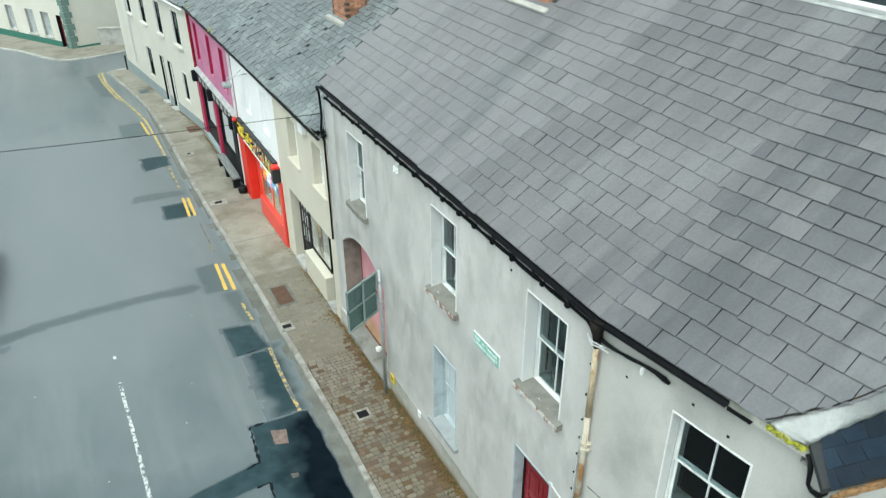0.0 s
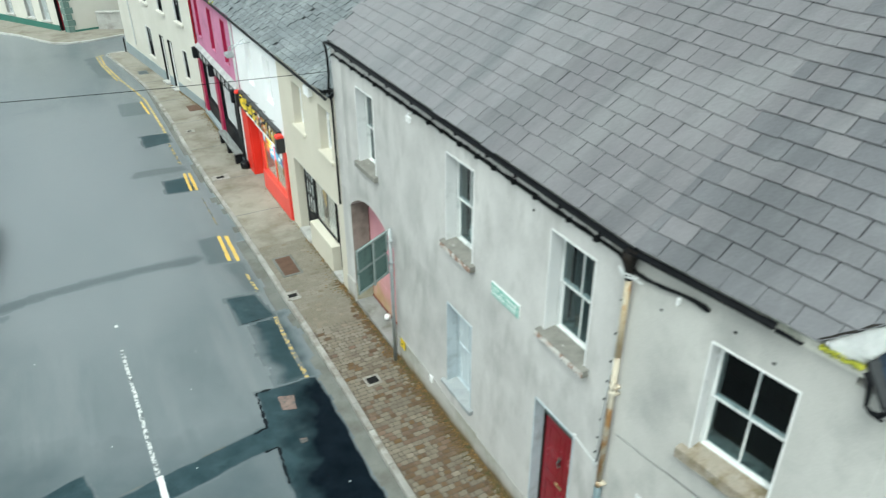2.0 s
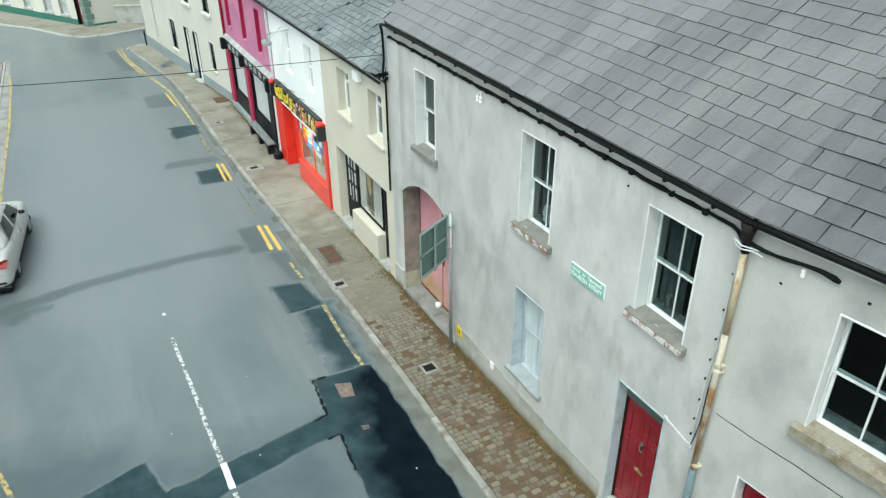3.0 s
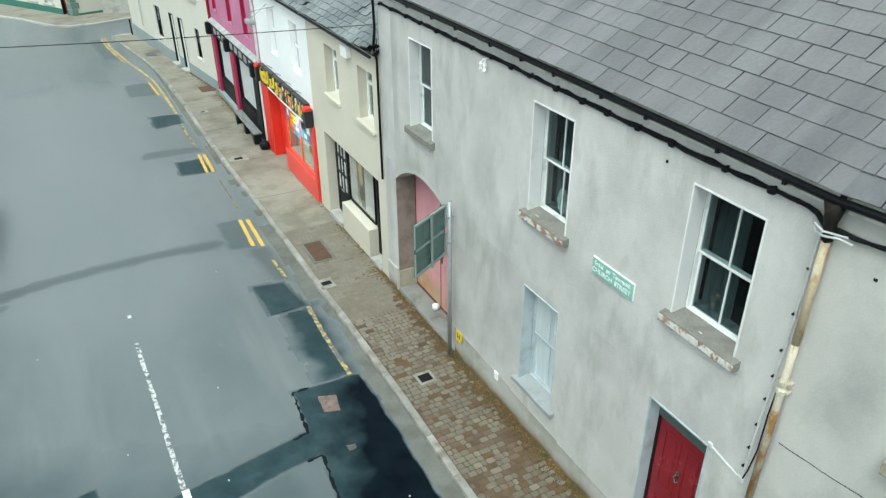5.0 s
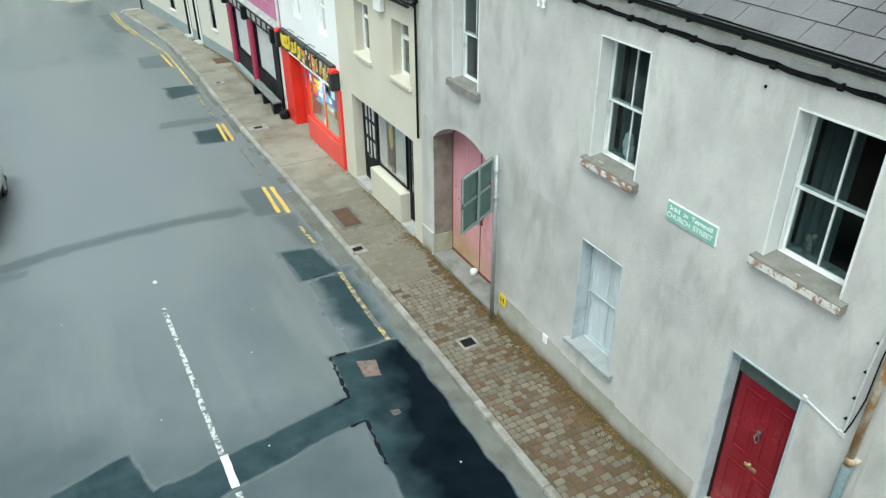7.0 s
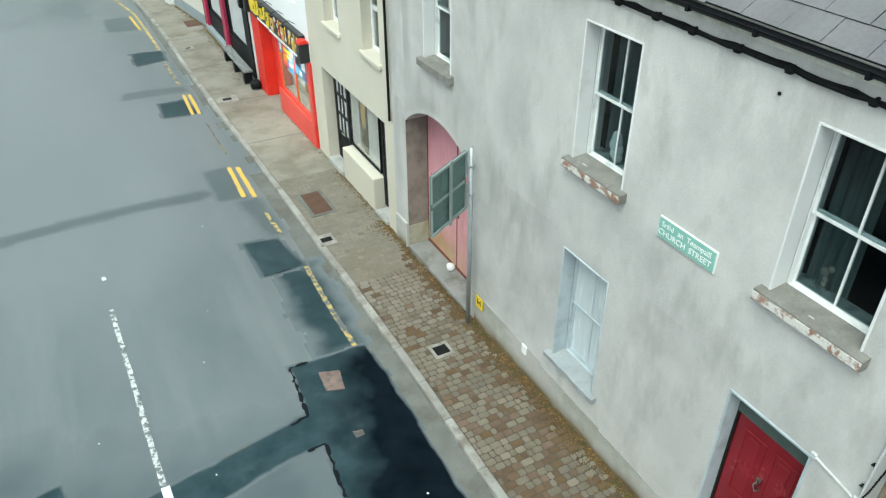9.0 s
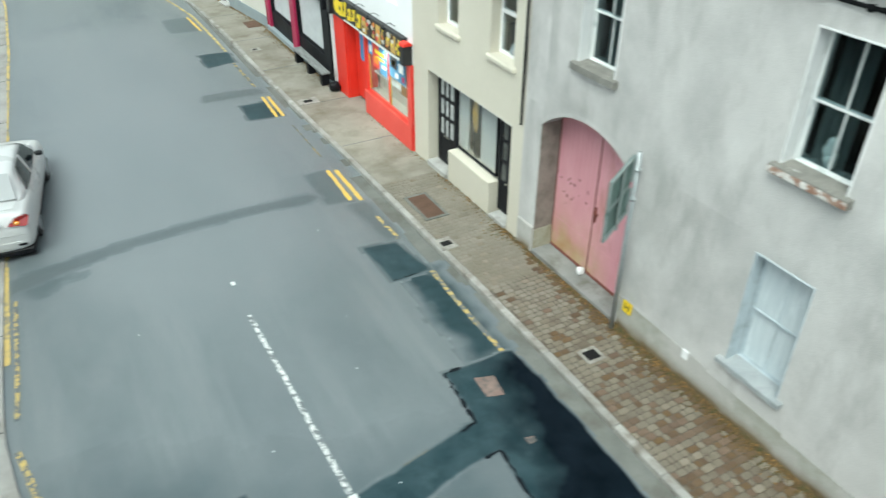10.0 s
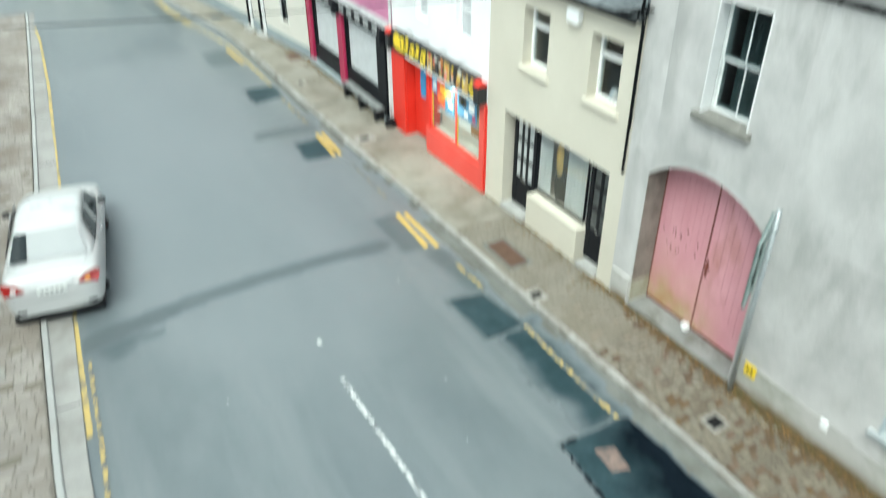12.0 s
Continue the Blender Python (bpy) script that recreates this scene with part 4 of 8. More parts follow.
# brown and ochre moss: a ragged band of low cushions along the foot of the wall, thinning out over the setts
rnd = random.Random(41)
for mat, label, share in ((OCHREMOSS, "brown moss cushions between the setts by the wall", 0.72), (RUSTMOSS, "rust-coloured moss in the sett joints", 0.28)):
    verts, faces = [], []
    for ya, yb, thickness in ((4.6, 7.0, 0.5), (7.0, 11.9, 1.45), (11.9, 14.4, 0.55), (14.4, 15.6, 0.9), (15.6, 18.2, 0.18), (18.9, 22.2, 0.10), (24.6, 31.0, 0.42), (31.0, 36.0, 0.3)):
        for _ in range(int((yb - ya) * 520 * thickness * share)):
            y = rnd.uniform(ya, yb)
            reach = 0.13 + 0.26 * max(0.0, noise.noise(Vector((y * 0.8, 0, 3))) + 0.35) + 0.08 * noise.noise(Vector((y * 3.1, 2, 3)))
            off = abs(rnd.gauss(0, 1)) * reach * 0.62
            x = (4.68 if 24.4 < y < 31.1 else 4.775 - 0.127 * (y - 31.2) if y > 31 else 4.835 if y < 12 or y > 14.42 else 4.79) - off
            near_joint = abs(((y + 5.0) / 0.113 + 0.5) % 1 - 0.5) * 0.113
            if off > 0.12 and near_joint < 0.03 and rnd.random() < 0.75:
                continue
            r, h = rnd.uniform(0.008, 0.024) * (1.25 if off < 0.08 else 0.8), rnd.uniform(0.004, 0.012) * (1.4 if off < 0.06 else 1.0)
            z, n, turn = pave_z(y) + 0.001, len(verts), rnd.uniform(0, 1.2)
            ring = [(x + r * rnd.uniform(0.7, 1.25) * math.cos(turn + k * math.pi / 3), y + r * rnd.uniform(0.7, 1.25) * math.sin(turn + k * math.pi / 3)) for k in range(6)]
            verts += [(min(a, 4.846), b, z - 0.006) for a, b in ring] + [(x + 0.55 * (min(a, 4.846) - x), y + 0.55 * (b - y), z + h) for a, b in ring]
            faces += [(n + k, n + (k + 1) % 6, n + 6 + (k + 1) % 6, n + 6 + k) for k in range(6)] + [tuple(range(n + 6, n + 12))]
    mesh = bpy.data.meshes.new("moss")
    mesh.from_pydata(verts, [], faces)
    tagged(link("moss", mesh, mat, pavement, label), kind="stuff")

# ---- houses: shared builders ----
X0 = 4.85
FLAT = Matrix.Translation((X0, 0, 0))                                       # street front: x inwards, y along, z up
BENT = Matrix.Translation((X0, 5.25, 0)) @ Matrix.Rotation(radians(8), 4, "Z")  # the front beyond the downpipe
TERR = Matrix.Translation((4.8, 31.2, 0)) @ Matrix.Rotation(math.atan2(1.6, 12.6), 4, "Z")
HALL = Matrix.Translation((0.73, 50.45, 0)) @ Matrix.Rotation(math.atan2(4.62, 8.1), 4, "Z")


def frame_bars(y0, y1, z0, z1, d0, d1, w, bars_y=(), bars_z=(), bw=0.03):
    """Specs of a rectangular frame with upright bars at y and cross bars at z."""
    s = [(d0, d1, y0, y0 + w, z0, z1), (d0, d1, y1 - w, y1, z0, z1), (d0, d1, y0 + w, y1 - w, z0, z0 + w), (d0, d1, y0 + w, y1 - w, z1 - w, z1)]
    s += [(d0 + 0.004, d1 - 0.004, y - bw / 2, y + bw / 2, z0 + w, z1 - w) for y in bars_y]
    s += [(d0 + 0.002, d1 - 0.002, y0 + w, y1 - w, z - bw / 2, z + bw / 2) for z in bars_z]
    return s


def lining(win, m, y0, y1, z0, z1, depth, t, material, proud=0.012, name="reveal_lining"):
    for spec in ((-proud, depth, y0, y0 + t, z0, z1 - t), (-proud, depth, y1 - t, y1, z0, z1 - t), (-proud, depth, y0, y1, z1 - t, z1)):
        part(name, boxes(spec, bevel=0.004), material, win, m=m)


def sash_window(house, m, y0, y1, z0, z1, paint, panes, line=None, sill=None, sill_h=0.115, sill_out=0.10, ear=0.08, depth=0.2, label="", bar=True):
    """A two-over-two sash window set back in its reveal."""
    t = 0.022
    a, b, c, e = y0 + t, y1 - t, z0, z1 - t
    win = part("window", boxes(*frame_bars(a, b, c, e, depth, depth + 0.1, 0.016), bevel=0.004), paint, house, label, m)
    if line:
        lining(win, m, y0, y1, z0, z1, depth, t, line)
    mid, yc = (c + e) / 2 - 0.02, (a + b) / 2
    for k, (p, q, dd) in enumerate(((mid - 0.02, e - 0.016, 0.012), (c + 0.016, mid + 0.02, 0.05))):
        d0 = depth + dd
        bars = (yc,) if bar else ()
        sash = part("sash", boxes(*frame_bars(a + 0.016, b - 0.016, p, q, d0, d0 + 0.035, 0.03, bars, (), 0.022), bevel=0.003), paint, win, m=m)
        for u, v in ((a + 0.046, yc - 0.011), (yc + 0.011, b - 0.046)) if bar else ((a + 0.046, b - 0.046),):
            part("pane", boxes((d0 + 0.014, d0 + 0.020, u, v, p + 0.03, q - 0.03)), panes, win, m=m)
    part("window_board", boxes((depth + 0.1, 0.46, y0 - 0.05, y1 + 0.05, z0 - 0.03, z0 + 0.012), bevel=0.004), DIMBOARD, win, "dusty inner window board", m)
    if sill:
        bm = bmesh.new()
        prism(bm, [(-sill_out, y0 - ear, z0 - sill_h), (-sill_out, y0 - ear, z0 - 0.008), (depth, y0 - ear, z0 + 0.022), (depth, y0 - ear, z0 - sill_h)], (0, y1 - y0 + 2 * ear, 0))
        bmesh.ops.subdivide_edges(bm, edges=[e for e in bm.edges if abs((e.verts[0].co - e.verts[1].co).y) > 0.2], cuts=9)
        rnd = random.Random(int(y0 * 100))
        for v in bm.verts:
            if v.co.x < 0:
                v.co += Vector((rnd.uniform(-0.006, 0.01), 0, rnd.uniform(-0.006, 0.006)))
        s = part("sill", bm, sill[0], win, m=m)
        if len(sill) > 1:
            part("sill_face", boxes((-sill_out - 0.006, -sill_out + 0.004, y0 - ear + 0.004, y1 + ear - 0.004, z0 - sill_h + 0.006, z0 - 0.025), bevel=0.003), sill[1], win, "flaking painted sill face", m)
    return win


def pvc_window(house, m, y0, y1, z0, z1, sill_mat, depth=0.12, split=0.68):
    win = part("window", boxes(*frame_bars(y0, y1, z0, z1, depth, depth + 0.07, 0.065, (), (z0 + (z1 - z0) * split,), 0.08), bevel=0.006), PVC, house, "white plastic window frame", m)
    zs = z0 + (z1 - z0) * split
    for p, q in ((z0 + 0.065, zs - 0.04), (zs + 0.04, z1 - 0.065)):
        part("pane", boxes((depth + 0.03, depth + 0.036, y0 + 0.065, y1 - 0.065, p, q)), GLASS, win, m=m)
    part("sill", boxes((-0.065, depth, y0 - 0.09, y1 + 0.09, z0 - 0.11, z0 - 0.003), bevel=0.022), sill_mat, win, m=m)
    return win


def half_gutter(bm, y0, y1, d, z, r=0.06, fall=0.0):
    arc = [math.pi + math.pi * k / 8 for k in range(9)]
    pts = [(d + r * math.cos(a), y0, z + r * math.sin(a)) for a in arc] + [(d + (r - 0.008) * math.cos(a), y0, z + (r - 0.008) * math.sin(a)) for a in reversed(arc)]
    return prism(bm, pts, (0, y1 - y0, fall))


def shell(house, m, y0, y1, depth, top, ridge_d, ridge_z, front_z, base, material, sides=(True, True), upper=3.05):
    """Gables, back wall and floors behind a front."""
    for on, y in zip(sides, (y0, y1 - 0.22)):
        if on:
            bm = bmesh.new()
            prism(bm, [(0.4, y, base), (0.4, y, top), (0.4, y, front_z), (ridge_d, y, ridge_z), (depth, y, top), (depth, y, base)], (0, 0.22, 0))
            part("gable_wall", bm, material, house, m=m)
    part("back_wall", boxes((depth - 0.25, depth, y0 + 0.22, y1 - 0.22, base, top)), material, house, m=m)
    # unseen floors and partition, coloured near black for the rooms' shade
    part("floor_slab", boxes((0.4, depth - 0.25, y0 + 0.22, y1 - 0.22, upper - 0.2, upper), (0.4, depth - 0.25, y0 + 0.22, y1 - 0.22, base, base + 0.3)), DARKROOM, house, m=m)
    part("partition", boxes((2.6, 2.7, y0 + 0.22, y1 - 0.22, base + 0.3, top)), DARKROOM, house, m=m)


def roof_slab(house, m, y0, y1, eave_d, eave_z, ridge_d, slope, depth, drop=0.05, back=True):
    bm = bmesh.new()
    rz = eave_z + slope * (ridge_d - eave_d)
    t = 0.09
    prism(bm, [(eave_d + 0.09, y0, eave_z + 0.09 * slope - drop), (ridge_d, y0, rz - drop), (ridge_d, y0, rz - drop - t), (eave_d + 0.09, y0, eave_z + 0.09 * slope - drop - t)], (0, y1 - y0, 0))
    if back:
        prism(bm, [(ridge_d + 0.001, y0, rz - drop), (depth + 0.2, y0, eave_z - drop), (depth + 0.2, y0, eave_z - drop - t), (ridge_d + 0.001, y0, rz - drop - t)], (0, y1 - y0, 0))
    roof = part("roof", bm, UNDERLAY, house, "slated pitched roof", m)
    bm = bmesh.new()
    half = [(ridge_d + 0.13 * math.cos(a) , y0, rz + 0.005 + 0.10 * math.sin(a)) for a in (0, 0.5, 1.0, 1.57, 2.1, 2.6, math.pi)]
    prism(bm, half, (0, y1 - y0, 0))
    part("ridge_tile", bm, LEAD, roof, m=m)
    return roof


# ---- grey two-storey house with the gate ----
house = thing("house", (9.0, 9.0, 0), "grey rendered two-storey house with slate roof and pink gate", "house")
grey_house = house
W = [(5.91, 6.845, 4.0, 5.6), (8.84, 9.75, 4.0, 5.62), (12.735, 13.63, 4.0, 5.62)]
GW = (8.83, 9.72, 0.95, 2.76)
RD = (5.95, 6.92, 0.0, 2.72)
AY0, AY1, ASPRING, ARISE = 12.02, 14.42, 2.62, 0.47
ARCH = (AY0, AY1, -0.6, ASPRING + ARISE)
part("wall", opened_wall(bmesh.new(), 5.25, 14.95, -0.6, 6.1, 0.4, [*W, GW, RD, ARCH]), RENDER, house, m=FLAT)
# the spandrels that round off the gateway
bm = bmesh.new()
yc, half = (AY0 + AY1) / 2, (AY1 - AY0) / 2
rad = (half * half + ARISE * ARISE) / (2 * ARISE)
arc = [(yc + half * k / 14, ASPRING + ARISE - rad + math.sqrt(max(0, rad * rad - (half * k / 14) ** 2))) for k in range(-14, 15)]
top = ASPRING + ARISE
for side in (arc[:15], arc[14:]):
    bm = bmesh.new()
    end = side[0][0] if side[0][0] == arc[0][0] else side[-1][0]
    for (ya, za), (yb, zb) in zip(side, side[1:]):
        prism(bm, [(0, ya, za), (0, yb, zb), (0, yb, top), (0, ya, top)] if min(top - za, top - zb) > 1e-5 else ([(0, ya, za), (0, yb, zb), (0, ya, top)] if top - za > top - zb else [(0, ya, za), (0, yb, zb), (0, yb, top)]), (0.4, 0, 0))
    bmesh.ops.remove_doubles(bm, verts=bm.verts, dist=1e-5)
    part("arch_spandrel", bm, RENDER, house, m=FLAT)
# bent part of the front
W4 = (-2.05, -1.06, 4.0, 5.5)
LD = (-1.45, -0.5, 0.0, 2.76)
part("wall", opened_wall(bmesh.new(), -2.45, 0.0, -0.6, 6.1, 0.4, [W4, LD]), RENDER_B, house, m=BENT)
part("wall_end", boxes((0.0, 0.4, -2.85, -2.45, -0.6, 5.88)), RENDER_B, house, m=BENT)
part("render_coat", opened_wall(bmesh.new(), -2.85, -0.06, -0.6, 3.42, 0.012, [(LD[0], LD[1], -0.6, 2.76)]), RENDER_B, house, "slightly proud lower coat of render", m=BENT @ Matrix.Translation((-0.0125, 0, 0)))
bm = bmesh.new()
rnd = random.Random(2)
tube(bm, [(-0.012, -2.8 + 0.11 * k, 3.425 + rnd.uniform(-0.008, 0.008)) for k in range(26)], 0.0045, 5)
part("crack", bm, TAR, house, "dark crack along the lower coat of render", BENT)
# corner wall on the side street
SIDEWALL = Matrix.Translation((BENT @ Vector((0, -2.85, 0)))) @ Matrix.Rotation(radians(79), 4, "Z")
part("side_wall", opened_wall(bmesh.new(), -7.0, -0.0, -0.6, 5.86, 0.4, []), RENDER_B, house, m=SIDEWALL)
shell(house, FLAT, 3.1, 14.95, 10.1, 6.0, 5.05, 9.6, 6.2, -0.6, RENDER, (False, True))
# unseen inner wall, also in the near-black room shade
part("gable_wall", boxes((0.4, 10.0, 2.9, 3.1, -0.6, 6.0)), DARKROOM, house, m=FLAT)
S = 0.70
EAVE_D, EAVE_Z = -0.11, 6.16
RISE = Matrix.Translation((X0, 5.25, EAVE_Z)) @ Matrix.Rotation(0.0155, 4, "X") @ Matrix.Translation((-X0, -5.25, -EAVE_Z))     # the eaves climb a little towards the gate
roof_a = roof_slab(house, RISE @ FLAT, 5.25, 15.0, EAVE_D, EAVE_Z, 5.05, S, 10.1)
VALLEY = [(5.045, 3.135, 0), (5.23, 3.0, 0), (5.45, 2.83, 0), (5.62, 2.715, 0), (5.88, 2.6, 0), (6.3, 2.42, 0), (7.4, 1.85, 0), (10.5, 0.0, 0)]
bm = bmesh.new()
flat_b = [(BENT.inverted() @ Vector(p)) for p in VALLEY]
prism(bm, [(d, y, EAVE_Z + S * (d - EAVE_D) - 0.055) for d, y in [(EAVE_D + 0.12, 0.05), (EAVE_D + 0.12, flat_b[0].y + 0.1), *[(p.x - 0.05, p.y + 0.16) for p in flat_b[1:]], (5.3, -0.35)]], (0, 0, -0.08))
roof_b = part("roof", bm, UNDERLAY, house, "slated pitched roof", BENT)
# plinth and stained gate pier
for a, b, top in ((7.0, 8.6, 0.46), (8.6, 9.95, 0.5), (9.95, 11.95, 0.55)):
    part("plinth", boxes((-0.012, 0.0, a, b, -0.3, top)), PLINTH, house, m=FLAT)
    bm = bmesh.new()
    tube(bm, [(-0.010, a + (b - a) * k / 20, top + 0.004 * math.sin(k * 2.7) + 0.003) for k in range(21)], 0.003, 5)
    part("crack", bm, SILLSTONE, house, "dark joint over the plinth", FLAT)
part("pier_base", boxes((-0.05, 0.0, 14.42, 14.9, -0.3, 0.5), bevel=0.01), PLINTH, house, m=FLAT)
SOOTY = surface("dirty_gateway_render", (0.22, 0.19, 0.165), (0.34, 0.305, 0.27), 1.3, 0.95, 0.3, 40, stain=(0.10, 0.082, 0.065), stain_scale=1.3, stain_at=0.54)
part("jamb_coat", boxes((0.004, 0.42, 14.404, 14.418, 0.452, 2.66)), SOOTY, house, "dirty brown render in the gateway", m=FLAT)
part("pier_return", boxes((0.0, 0.42, 14.395, 14.418, -0.3, 0.45), bevel=0.006), MOSSBASE, house, "green-stained foot of the gateway", m=FLAT)
for i, (y0, y1, z0, z1) in enumerate(W):
    sash_window(house, FLAT, y0, y1, z0, z1, OLDWHITE, DIMGLASS, WHITEPAINT, (SILLSTONE,) if i == 2 else (SILLSTONE, SILLRED), depth=0.185, label="old white two-over-two sash window")
WASHED = surface("whitewashed_glass", (0.50, 0.56, 0.59), (0.60, 0.65, 0.67), 3, 0.25, 0.0, 50, stretch=(1, 5, 0.5), grain=0.08)
sash_window(house, FLAT, *GW, BLUEWHITE, WASHED, BLUEWHITE, (SILLBLUE,), 0.075, 0.09, 0.10, depth=0.19, label="pale blue painted sash window with net curtain")
sash_window(house, BENT, *W4, OLDWHITE, DIMGLASS, WHITEPAINT, (SILLPINK,), 0.15, 0.11, 0.10, depth=0.15, label="white sash window with a crumbling stone sill")


def panelled_door(parent, m, y0, y1, z0, z1, d, paint, name="door", label=""):
    """A four-panel door with knocker, letter plate and knob."""
    door = part(name, boxes((d, d + 0.05, y0, y1, z0, z1), bevel=0.004), paint, parent, label, m)
    w, h = y1 - y0, z1 - z0
    for ya, yb in ((0.12, 0.45), (0.55, 0.88)):
        for za, zb in ((0.08, 0.40), (0.50, 0.93)):
            a, b, c, e = y0 + ya * w, y0 + yb * w, z0 + za * h, z0 + zb * h
            part("panel", boxes(*frame_bars(a, b, c, e, d - 0.012, d - 0.001, 0.03), (d - 0.008, d - 0.001, a + 0.07, b - 0.07, c + 0.07, e - 0.07), bevel=0.003), paint, door, m=m)
    part("letter_plate", boxes((d - 0.012, d - 0.001, y0 + 0.4 * w, y0 + 0.6 * w, z0 + 0.43 * h, z0 + 0.455 * h), bevel=0.003), BRASS, door, "brass letter plate", m)
    bm = bmesh.new()
    tube(bm, [(d - 0.03, y0 + 0.5 * w, z0 + 0.71 * h), (d - 0.035, y0 + 0.46 * w, z0 + 0.67 * h), (d - 0.035, y0 + 0.5 * w, z0 + 0.64 * h), (d - 0.035, y0 + 0.54 * w, z0 + 0.67 * h), (d - 0.03, y0 + 0.5 * w, z0 + 0.71 * h)], 0.012, 6, False)
    box(bm, d - 0.03, d, y0 + 0.47 * w, y0 + 0.53 * w, z0 + 0.70 * h, z0 + 0.73 * h)
    part("knocker", bm, CHROME, door, "silvery door knocker", m)
    bm = bmesh.new()
    bmesh.ops.create_uvsphere(bm, u_segments=8, v_segments=6, radius=0.03, matrix=Matrix.Translation((d - 0.035, y0 + 0.5 * w, z0 + 0.47 * h)))
    part("knob", bm, BRASS, door, m=m)
    return door


door = panelled_door(house, FLAT, 6.0, 6.865, 0.22, 2.36, 0.2, DOORRED, label="dark red panelled front door with knocker")
# black strips painted in for the shadow at the door's sides
part("door_jamb", boxes((0.17, 0.26, 6.865, 6.89, 0.22, 2.36), (0.17, 0.26, 5.98, 6.0, 0.22, 2.36), bevel=0.004), IRONSHADE, door, "blackened inner jamb", m=FLAT)
part("head_board", boxes((0.17, 0.26, 5.97, 6.9, 2.362, 2.70), bevel=0.005), surface("dark_green_head_paint", (0.05, 0.08, 0.075), (0.1, 0.13, 0.12), 4, 0.7), door, m=FLAT)
lining(door, FLAT, 5.95, 6.92, 0.1, 2.72, 0.2, 0.03, BLUEWHITE, name="door_frame")
part("doorstep", boxes((-0.16, 0.3, 5.9, 6.97, -0.1, 0.21), bevel=0.012), CONCRETE, door, m=FLAT)
door = panelled_door(house, BENT, -1.41, -0.54, 0.2, 2.5, 0.2, DOORRED, label="dark red side door")
lining(door, BENT, LD[0], LD[1], 0.1, 2.76, 0.2, 0.03, WHITEPAINT, name="door_frame")
part("doorstep", boxes((-0.16, 0.3, -1.5, -0.45, -0.1, 0.19), bevel=0.012), CONCRETE, door, m=BENT)
# pink boarded gate, two leaves shaped to the arch
GATE = FLAT @ Matrix.Translation((-0.17, 0, 0))
gate_rows = ((12.02, 13.27), (13.285, 14.42))
for y0, y1 in gate_rows:
    leaf = None
    n = 9
    for k in range(n):
        a, b = y0 + (y1 - y0) * k / n, y0 + (y1 - y0) * (k + 1) / n
        ca, cb = (ASPRING + ARISE - rad + math.sqrt(max(0, rad * rad - (q - yc) ** 2)) for q in (a, b))
        bm = bmesh.new()
        prism(bm, [(0.6, a + 0.003, 0.02), (0.6, b - 0.003, 0.02), (0.6, b - 0.003, cb), (0.6, a + 0.003, ca)], (0.04, 0, 0))
        if leaf is None:
            leaf = part("gate_leaf", bm, GATEPINK, house, "faded pink boarded gate leaf", GATE)
        else:
            part("board", bm, GATEPINK, leaf, m=GATE)
    # dark strip painted in for the shade under the leaf
    part("bottom_rail", boxes((0.575, 0.599, y0 + 0.01, y1 - 0.01, 0.021, 0.06)), RUSTGAP, leaf, m=GATE)
    part("ledge", boxes((0.594, 0.599, y0 + 0.02, y1 - 0.02, 0.68, 0.692)), GATEPINK, leaf, m=GATE)
part("meeting_strip", boxes((0.588, 0.599, 13.269, 13.288, 0.02, 3.06)), RUSTGAP, leaf, m=GATE)
rnd = random.Random(17)
for k in range(16):
    y, z = rnd.gauss(13.9, 0.22), rnd.gauss(1.42, 0.16)
    if not 13.32 < y < 14.36:
        continue
    bm = bmesh.new()
    w, h = rnd.uniform(0.008, 0.035), rnd.uniform(0.015, 0.06)
    prism(bm, [(0.5965, y + w * rnd.uniform(0.5, 1) * math.cos(a), z + h * rnd.uniform(0.5, 1) * math.sin(a)) for a in [k2 * math.pi / 3.5 for k2 in range(7)]], (0.002, 0, 0))
    part("scratch", bm, RUSTGAP, leaf, m=GATE)
part("bolt", boxes((0.57, 0.599, 13.2, 13.23, 1.15, 1.45), (0.56, 0.599, 13.16, 13.26, 1.3, 1.33)), RUSTGAP, leaf, m=GATE)
u, v = np.arange(12.04, 14.41, 0.05), np.arange(0.05, 1.6, 0.05)
gy, gz = np.meshgrid(u, v, indexing="ij")
cover = np.clip(mottled(gy * 2.2, gz * 1.6, 6) * 1.9 - 0.35, 0, 1) * np.exp(-gz / 0.5) * np.clip((gy - 12.5) / 1.1, 0.15, 1) * 1.7
layer("gate_stain", u, v, np.clip(cover, 0, 0.95), lambda y, z: (0.5975, y, z), GATESTAIN, leaf, "ochre damp stain on the foot of the gate", GATE)
part("jamb", boxes((0.4, 0.66, 14.42, 14.6, -0.3, 3.3), (0.4, 0.66, 11.84, 12.02, -0.3, 3.3), (0.4, 0.66, 12.02, 14.42, 3.1, 3.3)), RENDER, house, m=FLAT)
# dark strips stand in for the shaded gaps beside the leaves
for y0, y1 in ((14.39, 14.418), (12.022, 12.04)):
    part("edge_iron", boxes((0.585, 0.6395, y0, y1, 0.02, 2.7)), RUSTGAP, house, "dark rusted edge iron of the gate", m=GATE)
part("threshold", boxes((-0.02, 0.7, 12.03, 14.41, -0.3, 0.02), bevel=0.01), RAMPCON, house, "concrete ramp in the gateway", m=FLAT)
stone = thing("loose_stone", (5.16, 13.3, 0.02), "small white stone propping the pink gate", "stone")
bm = bmesh.new()
bmesh.ops.create_icosphere(bm, subdivisions=2, radius=0.085, matrix=Matrix.Translation((5.16, 13.3, 0.08)))
for v in bm.verts:
    v.co += 0.02 * Vector((noise.noise(v.co * 9), noise.noise(v.co * 9 + Vector((5, 0, 0))), -abs(v.co.z - 0.08) * 2))
